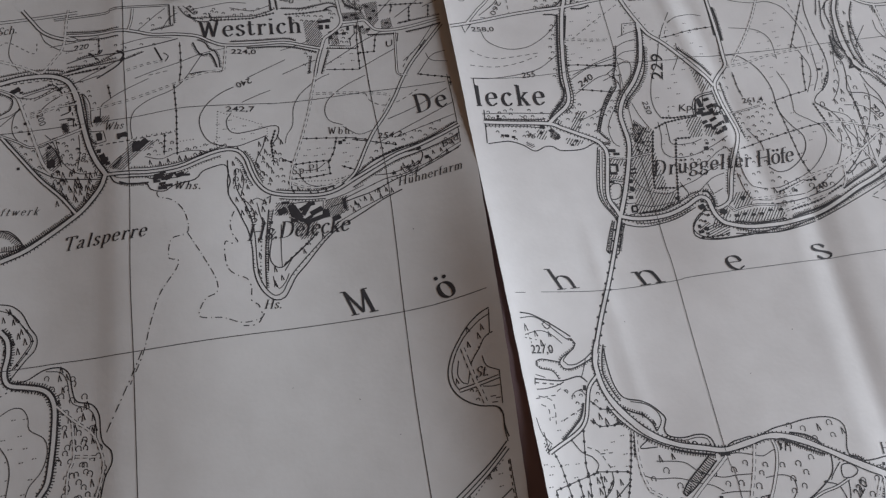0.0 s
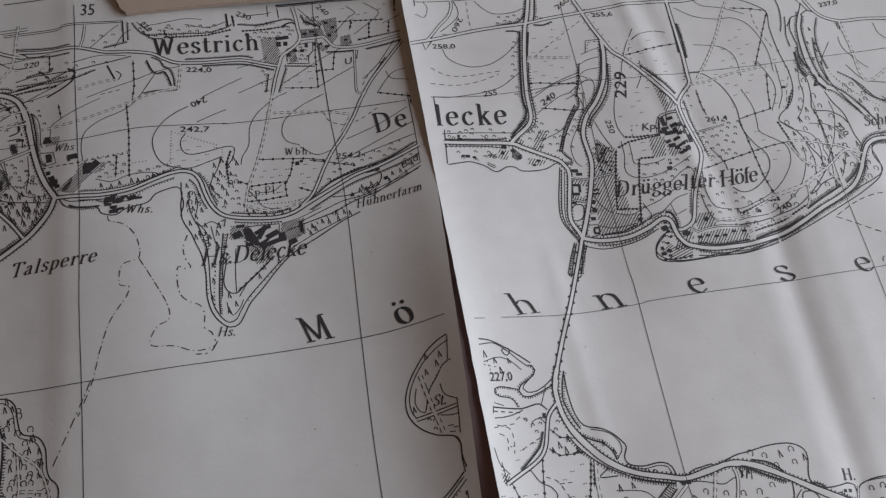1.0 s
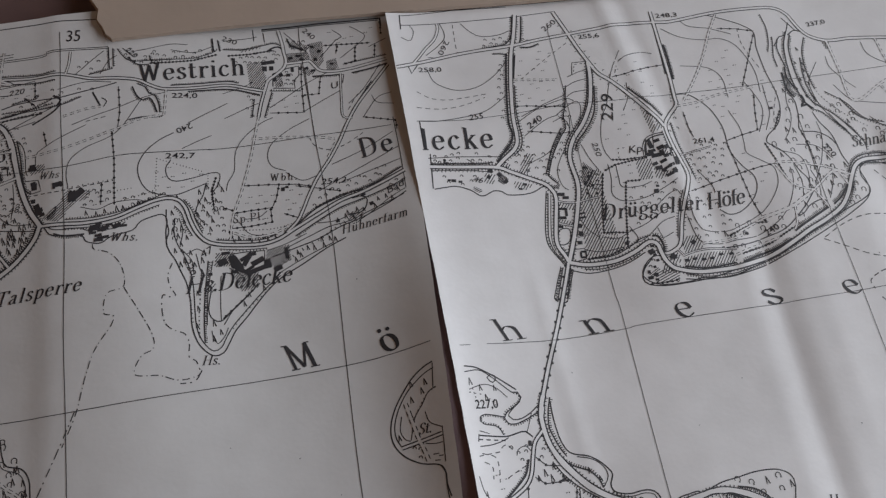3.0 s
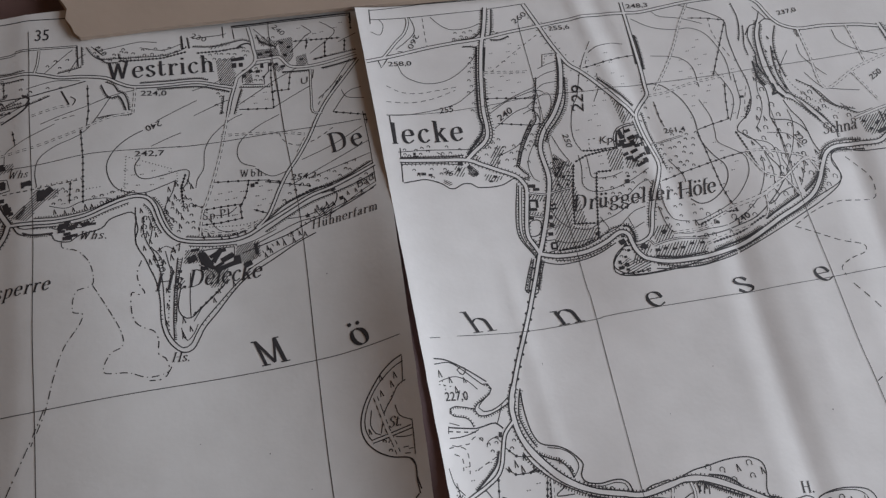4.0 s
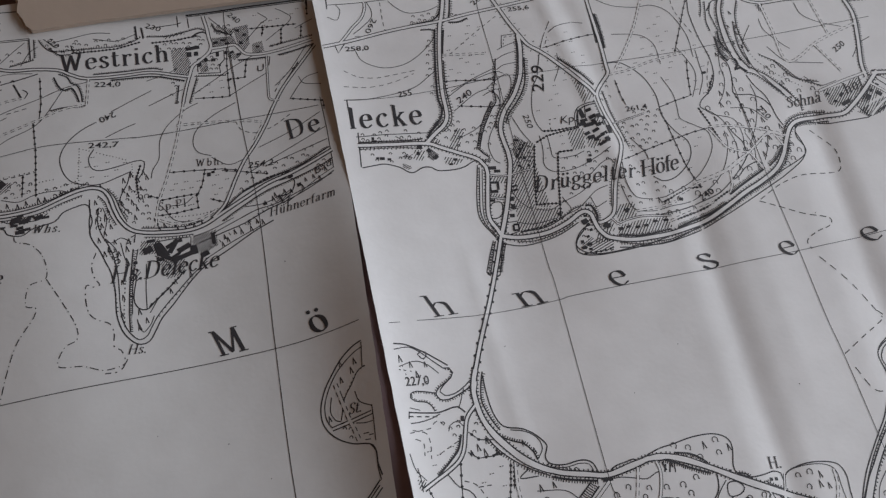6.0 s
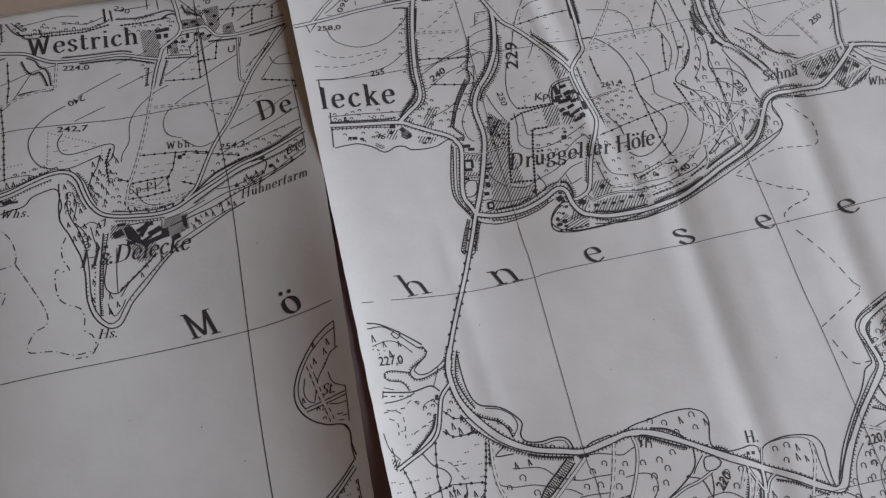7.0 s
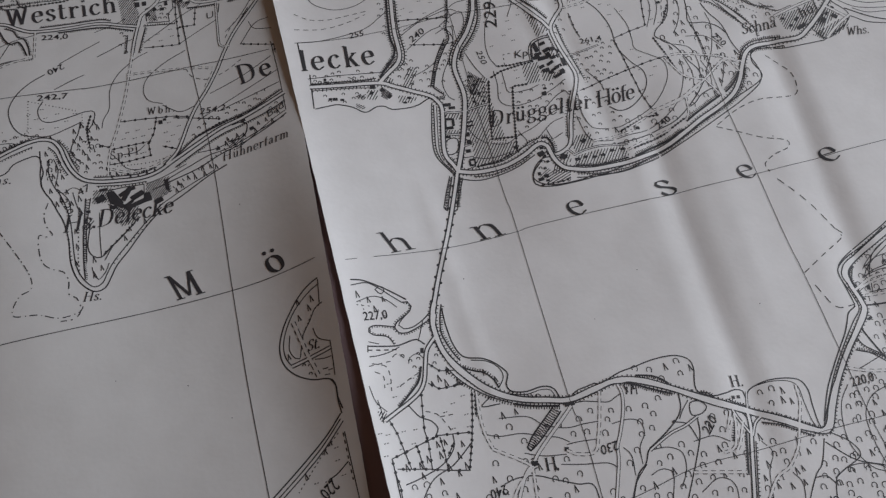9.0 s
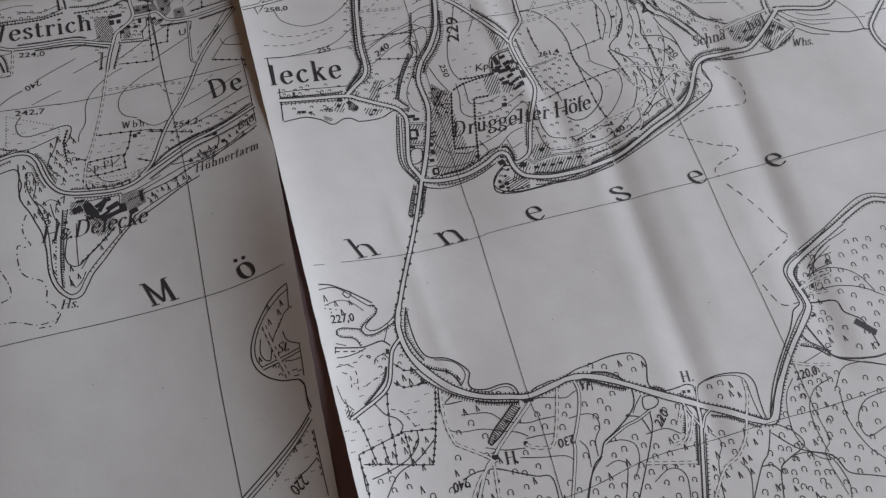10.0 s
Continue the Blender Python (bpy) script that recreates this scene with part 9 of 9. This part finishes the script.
line(EAST, "printed_contour", [(24.22, -25.68), (26.20, -25.73)], 0.1, dash=(0.8, 0.35), ink=FAINT_INK)
line(EAST, "printed_contour", [(21.49, -16.50), (20.72, -15.68), (19.80, -16.19)], 0.1, dash=(0.8, 0.35), ink=FAINT_INK)
line(EAST, "printed_contour", [(16.48, -16.89), (19.70, -16.59)], 0.1, dash=(0.8, 0.35), ink=FAINT_INK)
fence(EAST, [(16.55, -29.88), (20.24, -28.88), (23.34, -28.09), (25.49, -28.35), (27.95, -28.69)], every=1.5)
fence(EAST, [(16.55, -29.88), (16.61, -32.13), (16.81, -33.79), (16.38, -38.58)], every=1.2)
fence(EAST, [(16.96, -31.31), (18.77, -31.68), (21.32, -32.24), (23.48, -32.89), (26.42, -33.59)], every=1.5)
fence(EAST, [(29.48, -23.25), (28.70, -26.32), (27.58, -30.02), (26.27, -33.55)], every=0.9)
fence(EAST, [(22.67, -21.46), (22.06, -24.80), (21.71, -27.10), (21.85, -28.69), (21.43, -32.42)], every=1.5)
fence(EAST, [(23.53, -28.29), (23.59, -31.01), (23.48, -32.89)], every=1.3)
fence(EAST, [(17.40, -24.67), (18.06, -26.74), (18.41, -29.11), (18.77, -31.68)], every=1.4)
fence(EAST, [(20.22, -28.96), (20.37, -31.43), (20.55, -32.22)], every=1.4)
fence(EAST, [(23.90, -20.74), (25.23, -21.85), (27.25, -21.90), (29.04, -21.90)], every=1.1)
fence(EAST, [(24.61, -17.98), (25.89, -19.34), (27.84, -19.70)], every=1.2)
fence(EAST, [(22.31, -28.41), (23.34, -28.09)], every=0.6)
fence(EAST, [(29.83, -23.74), (29.12, -26.82)], every=0.6)
fence(EAST, [(23.96, -31.10), (25.19, -29.45)], every=1)
hachures(EAST, [(23.51, -18.16), (22.70, -20.07), (21.32, -21.43), (19.15, -23.18)], side=-1, long=0.35, every=0.33, base=0.22)
hachures(EAST, [(22.19, -22.09), (20.28, -23.40)], side=-1, long=0.5, every=0.33, base=0.12)
hachures(EAST, [(16.63, -25.00), (16.70, -23.37), (16.54, -21.75)], side=1, long=0.3, every=0.6, base=0.09)
line(EAST, "printed_street", [(31.79, -24.57), (30.26, -25.65), (32.79, -25.88)], 0.12)
line(EAST, "printed_bank", [(27.25, -21.90), (28.32, -21.56)], 0.2)
hatch(EAST, [(16.19, -23.28), (17.44, -23.49), (16.70, -24.70), (16.26, -24.62)], angle=50, every=0.25)
hatch(EAST, [(34.65, -34.12), (35.79, -34.03), (35.15, -35.63), (34.41, -35.44)], angle=10, every=0.25)
blocks(EAST, [(42.05, -28.30, 1.41, 0.70, -2), (34.99, -34.82, 0.94, 0.62, -12), (24.23, -15.95, 0.47, 0.78, -12), (64.71, -33.14, 0.47, 0.47, -12), (65.50, -33.23, 0.47, 0.47, -12), (59.28, -30.86, 0.39, 0.39, -12), (39.75, -34.13, 0.55, 0.55, -12), (65.80, -36.30, 0.70, 0.55, 18), (91.69, -22.43, 0.55, 0.78, -12), (89.62, -27.02, 0.78, 0.39, 18), (55.24, -34.31, 0.47, 0.39, 18)])
planting(EAST, [(17.05, -5.30), (21.84, -7.60), (21.36, -9.63), (17.44, -9.02)], 1.6, FIR, size=0.42, name="printed_wood_sign")
planting(EAST, [(24.60, -18.65), (27.61, -19.06), (28.39, -22.16), (23.98, -21.99)], 1.45, FIR, size=0.42, name="printed_wood_sign")
planting(EAST, [(17.49, -30.67), (23.21, -28.61), (27.48, -29.21), (26.37, -33.20), (16.99, -31.17)], 1.45, FIR, size=0.42, name="printed_wood_sign")
planting(EAST, [(17.20, -31.88), (26.32, -33.94), (25.94, -40.86), (16.66, -38.65)], 1.9, MIXED, size=0.42, name="printed_wood_sign")
planting(EAST, [(29.49, -26.92), (34.08, -26.45), (35.88, -28.54), (34.65, -32.57), (30.78, -30.81)], 1.9, MIXED, size=0.42, name="printed_wood_sign")
planting(EAST, [(29.67, -33.24), (39.37, -35.34), (42.04, -39.44), (40.37, -44.55), (25.94, -40.86)], 1.9, MIXED, size=0.42, name="printed_wood_sign")
planting(EAST, [(39.12, -29.79), (45.24, -29.78), (43.53, -34.88), (39.12, -32.33)], 1.9, BROAD, size=0.42, name="printed_wood_sign")
planting(EAST, [(46.61, -28.67), (49.06, -28.80), (46.61, -34.89), (44.66, -34.39)], 1.9, BROAD, size=0.42, name="printed_wood_sign")
planting(EAST, [(50.08, -28.97), (56.44, -31.14), (50.53, -35.88), (46.98, -39.57), (47.12, -35.79)], 1.9, BROAD, size=0.42, name="printed_wood_sign")
planting(EAST, [(48.32, -39.91), (51.92, -36.62), (56.89, -35.52), (57.49, -38.40), (63.88, -39.99), (60.36, -49.70), (45.11, -45.77)], 1.9, MIXED, size=0.42, name="printed_wood_sign")
planting(EAST, [(49.58, -25.75), (57.80, -25.56), (60.69, -26.97), (59.22, -31.01), (56.49, -28.83), (52.24, -26.58)], 1.9, MIXED, size=0.42, name="printed_wood_sign")
planting(EAST, [(68.04, -32.73), (72.24, -32.99), (74.39, -33.82), (71.97, -38.01), (67.67, -35.68)], 1.7, MIXED, size=0.42, name="printed_wood_sign")
planting(EAST, [(66.44, -38.60), (73.72, -41.63), (71.83, -45.86), (62.06, -50.14)], 1.6, FIRS, size=0.42, name="printed_wood_sign")
planting(EAST, [(74.19, -42.54), (76.72, -42.77), (81.73, -48.36), (78.73, -54.44), (68.01, -51.67)], 1.8, MIXED, size=0.42, name="printed_wood_sign")
planting(EAST, [(81.86, -35.62), (88.39, -34.93), (82.24, -47.32), (79.09, -43.36)], 1.9, MIXED, size=0.42, name="printed_wood_sign")
planting(EAST, [(90.20, -19.56), (97.08, -17.53), (89.48, -32.85), (87.29, -30.07), (90.47, -25.39)], 1.8, MIXED, size=0.42, name="printed_wood_sign")
planting(EAST, [(30.47, -19.13), (33.72, -20.78), (33.51, -23.43), (31.47, -21.42)], 1.5, MIXED, size=0.42, name="printed_wood_sign")
planting(EAST, [(35.35, -24.97), (40.00, -25.78), (40.04, -26.95), (35.94, -25.70)], 1.8, BROAD, size=0.42, name="printed_wood_sign")
planting(EAST, [(60.42, -34.00), (63.16, -34.67), (61.30, -39.36), (58.13, -37.79)], 1.8, FIRS, size=0.42, name="printed_wood_sign")
planting(EAST, [(42.66, -39.98), (46.60, -40.23), (44.01, -45.49), (41.10, -44.74)], 1.8, MIXED, size=0.42, name="printed_wood_sign")
planting(EAST, [(19.51, -17.38), (22.47, -20.02), (19.06, -22.60), (16.80, -20.60)], 1.7, MEADOW, size=0.4, name="printed_meadow_sign", ink=FAINT_INK)
planting(EAST, [(17.41, -26.23), (21.49, -25.48), (22.78, -28.12), (17.36, -29.66)], 1.8, MEADOW, size=0.4, name="printed_meadow_sign", ink=FAINT_INK)
planting(EAST, [(23.98, -21.99), (29.33, -23.21), (27.84, -28.51), (23.35, -27.46)], 1.9, MEADOW, size=0.4, name="printed_meadow_sign", ink=FAINT_INK)
planting(EAST, [(15.03, -25.04), (17.59, -25.48), (17.62, -28.58), (15.83, -29.75)], 1.4, MEADOW, size=0.4, name="printed_meadow_sign", ink=FAINT_INK)
planting(EAST, [(21.19, -15.43), (24.25, -16.21), (23.25, -18.53), (21.43, -17.74)], 1, HEATH, size=0.42, name="printed_orchard_sign")
planting(EAST, [(25.44, -14.75), (26.76, -17.60), (26.06, -18.71), (24.72, -17.58)], 1.4, HEATH, size=0.42, name="printed_orchard_sign")

# east sheet: bridge head and spit
hachures(EAST, [(35.68, 11.01), (34.49, 8.52), (33.33, 5.83)], side=1, long=0.42, every=0.46, base=0.1)
hachures(EAST, [(37.58, 10.22), (36.49, 7.83), (35.30, 5.07)], side=-1, long=0.42, every=0.46, base=0.1)
line(EAST, "printed_bank", [(33.33, 5.83), (33.79, 5.15)], 0.16)
line(EAST, "printed_bank", [(35.30, 5.07), (34.69, 4.79)], 0.16)
line(EAST, "printed_shoreline", [(50.81, 10.42), (49.76, 9.36), (48.74, 8.41), (48.10, 7.17), (48.16, 6.15), (48.80, 5.57), (50.74, 5.06), (52.98, 4.90), (57.67, 5.03), (61.66, 5.61), (66.93, 6.90)], 0.14)
blocks(EAST, [(49.22, 6.66, 0.79, 0.56, 0), (50.15, 7.02, 0.71, 0.48, 0), (49.25, 7.67, 0.48, 0.56, 0), (50.18, 6.21, 0.56, 0.40, -10), (50.38, 8.38, 0.48, 0.40, 10)])
fence(EAST, [(48.83, 5.66), (52.24, 5.48), (53.79, 5.71)], every=0.8)
road(EAST, [(49.25, 7.06), (51.00, 8.02)], wide=0.3, edge=0.11)

# east sheet: lettering
words(EAST, "lecke", 16.97, 33.78, 4.00, turn=-3.0, space=0.137)
words(EAST, "Drüggelter", 44.19, 17.81, 2.75, turn=-2.3, space=0.089, slant=0.28, bold=0.13)
words(EAST, "Höfe", 62.01, 17.04, 2.85, turn=1.4, space=-0.036, slant=0.28, bold=0.13)
words(EAST, "h", 23.41, -0.29, 3.50, turn=1.0, slant=-0.40, bold=0.145, thin=0.03, stretch=1.80)
words(EAST, "n", 37.01, -0.83, 3.75, turn=1.0, slant=-0.40, bold=0.145, thin=0.03, stretch=1.85)
words(EAST, "e", 51.79, -0.60, 3.75, turn=0.0, slant=-0.30, bold=0.145, thin=0.03, stretch=1.50)
words(EAST, "s", 66.65, -0.66, 4.00, turn=2.0, slant=-0.40, bold=0.145, thin=0.03, stretch=1.80)
words(EAST, "e", 80.16, -1.03, 3.75, turn=2.0, slant=-0.36, bold=0.145, thin=0.03, stretch=1.50)
words(EAST, "e", 94.35, -1.30, 3.80, turn=2.0, slant=-0.36, bold=0.145, thin=0.03, stretch=1.60)
words(EAST, "Whs.", 108.18, 20.37, 1.60, turn=-6.4, space=0.024, slant=0.28, bold=0.12)
words(EAST, "Schna", 91.00, 24.95, 2.10, turn=0.9, space=0.026, slant=0.28, bold=0.12)
words(EAST, "hof", 102.05, 25.39, 2.10, turn=16.1, space=0.139, slant=0.28, bold=0.12)
words(EAST, "H.", 36.19, -36.21, 1.70, turn=-6.0, space=-0.123, bold=0.16)
words(EAST, "H.", 65.07, -31.69, 1.60, turn=-6.6, space=0.000, bold=0.16)
figures(EAST, "229", 50.37, 35.31, 2.10, turn=77.6, narrow=1.24, bold=0.005)
figures(EAST, "258,0", 19.01, 49.24, 1.00, turn=-2.3, narrow=1.34, bold=0.012)
figures(EAST, "255", 25.99, 38.71, 1.15, turn=2.6, narrow=1.04, bold=0.01, slant=0.15)
figures(EAST, "240", 35.83, 35.83, 1.15, turn=30.9, narrow=1.31, bold=0.01, slant=0.15)
figures(EAST, "255,6", 48.60, 53.10, 1.00, turn=-1.9, narrow=1.29, bold=0.012)
figures(EAST, "260", 42.95, 55.48, 1.10, turn=34.4, narrow=1.45)
figures(EAST, "260", 24.83, 55.77, 1.00, turn=-123.1, narrow=1.66)
figures(EAST, "250", 45.75, 31.95, 1.00, turn=-83.3, narrow=1.28, slant=0.2)
figures(EAST, "261,4", 63.15, 29.25, 1.00, turn=-1.6, narrow=1.26, bold=0.01)
figures(EAST, "240", 70.47, 10.88, 1.15, turn=21.8, narrow=1.12, bold=0.01)
figures(EAST, "220", 85.57, 25.76, 1.10, turn=-62.1, narrow=1.16, bold=0.01)
figures(EAST, "250", 103.45, 33.84, 1.10, turn=28.9, narrow=1.22, bold=0.01, slant=0.15)
figures(EAST, "258,0", 110.12, 43.94, 1.00, turn=-5.1, narrow=1.19, bold=0.012)
figures(EAST, "248,3", 63.98, 55.98, 1.00, turn=-2.6, narrow=1.39, bold=0.012)
figures(EAST, "237,0", 91.58, 50.34, 1.00, turn=5.0, narrow=1.27, bold=0.012)
figures(EAST, "227,0", 17.27, -10.13, 1.35, turn=-3.2, narrow=0.84, bold=0.015)
figures(EAST, "230", 46.76, -34.75, 1.30, turn=-176.9, narrow=0.95, bold=0.01, slant=0.15)
figures(EAST, "240", 30.47, -36.43, 1.40, turn=-172.4, narrow=0.83, bold=0.012, slant=0.15)
figures(EAST, "220,0", 82.24, -35.91, 1.40, turn=0.1, narrow=0.86, bold=0.01, slant=0.15)
figures(EAST, "220", 59.39, -37.32, 1.40, turn=43.5, narrow=0.89, bold=0.01, slant=0.15)
figures(EAST, "Kp.", 51.46, 29.03, 1.40, turn=-0.5, narrow=1.12, slant=0.25)

# ---- the card laid over the top of the western sheet ----
def ply(name, parent, out, low, high, label):
    """One layer of a stiff card with a torn end and worn edges; its near edge runs along the head of the maps."""
    near = [(-31.6, 62.5), (-20, 62.75), (0, 62.75), (14.4, 62.5), (37, 61.95), (75, 61.3), (130, 60.4)]
    torn = [(-38.0, 112), (-36.6, 97), (-36.2, 86), (-35.2, 79), (-35.6, 76.5), (-34.6, 73.2), (-34.9, 71.5), (-33.7, 69.0), (-33.9, 66.8), (-33.0, 65.2), (-32.6, 63.6)]
    outline = [(p.x, p.y - 0.3 * out + 0.07 * noise.noise((p.x * 0.6, 7.0 + out, 0))) for p in straight(near)]
    outline += [(130, 112)] + [(p.x - out + 0.25 * noise.noise((p.y * 1.3, 2.0 + 9 * out, 0)), p.y) for p in straight(torn)]
    bm = bmesh.new()
    face = bm.faces.new([bm.verts.new((x * MM, y * MM, 0)) for x, y in outline])
    if face.normal.z < 0:
        face.normal_flip()
    up = bmesh.ops.extrude_face_region(bm, geom=[face])
    top = [v for v in up["geom"] if isinstance(v, bmesh.types.BMVert)]
    for v in bm.verts:
        v.co.z = low * MM
    for v in top:
        v.co.z = high * MM
    bmesh.ops.recalc_face_normals(bm, faces=bm.faces)
    rim = [e for e in bm.edges if all(v in top for v in e.verts) and len(e.link_faces) == 2]
    bmesh.ops.bevel(bm, geom=rim, offset=0.07 * MM, segments=2, affect="EDGES", profile=0.5)
    data = bpy.data.meshes.new(name)
    bm.to_mesh(data)
    bm.free()
    data.materials.append(CARD)
    ob = new(name, data)
    ob.parent = parent
    return tagged(ob, label)


strip = tagged(new("card_strip"), "stiff grey-brown card with a torn end lying over the maps' edge", "card")
ply("lower_ply", strip, 0.22, 0.95, 1.3, "frayed lower ply of the card")
ply("upper_ply", strip, 0.0, 1.3, 1.7, "smooth upper ply of the card")
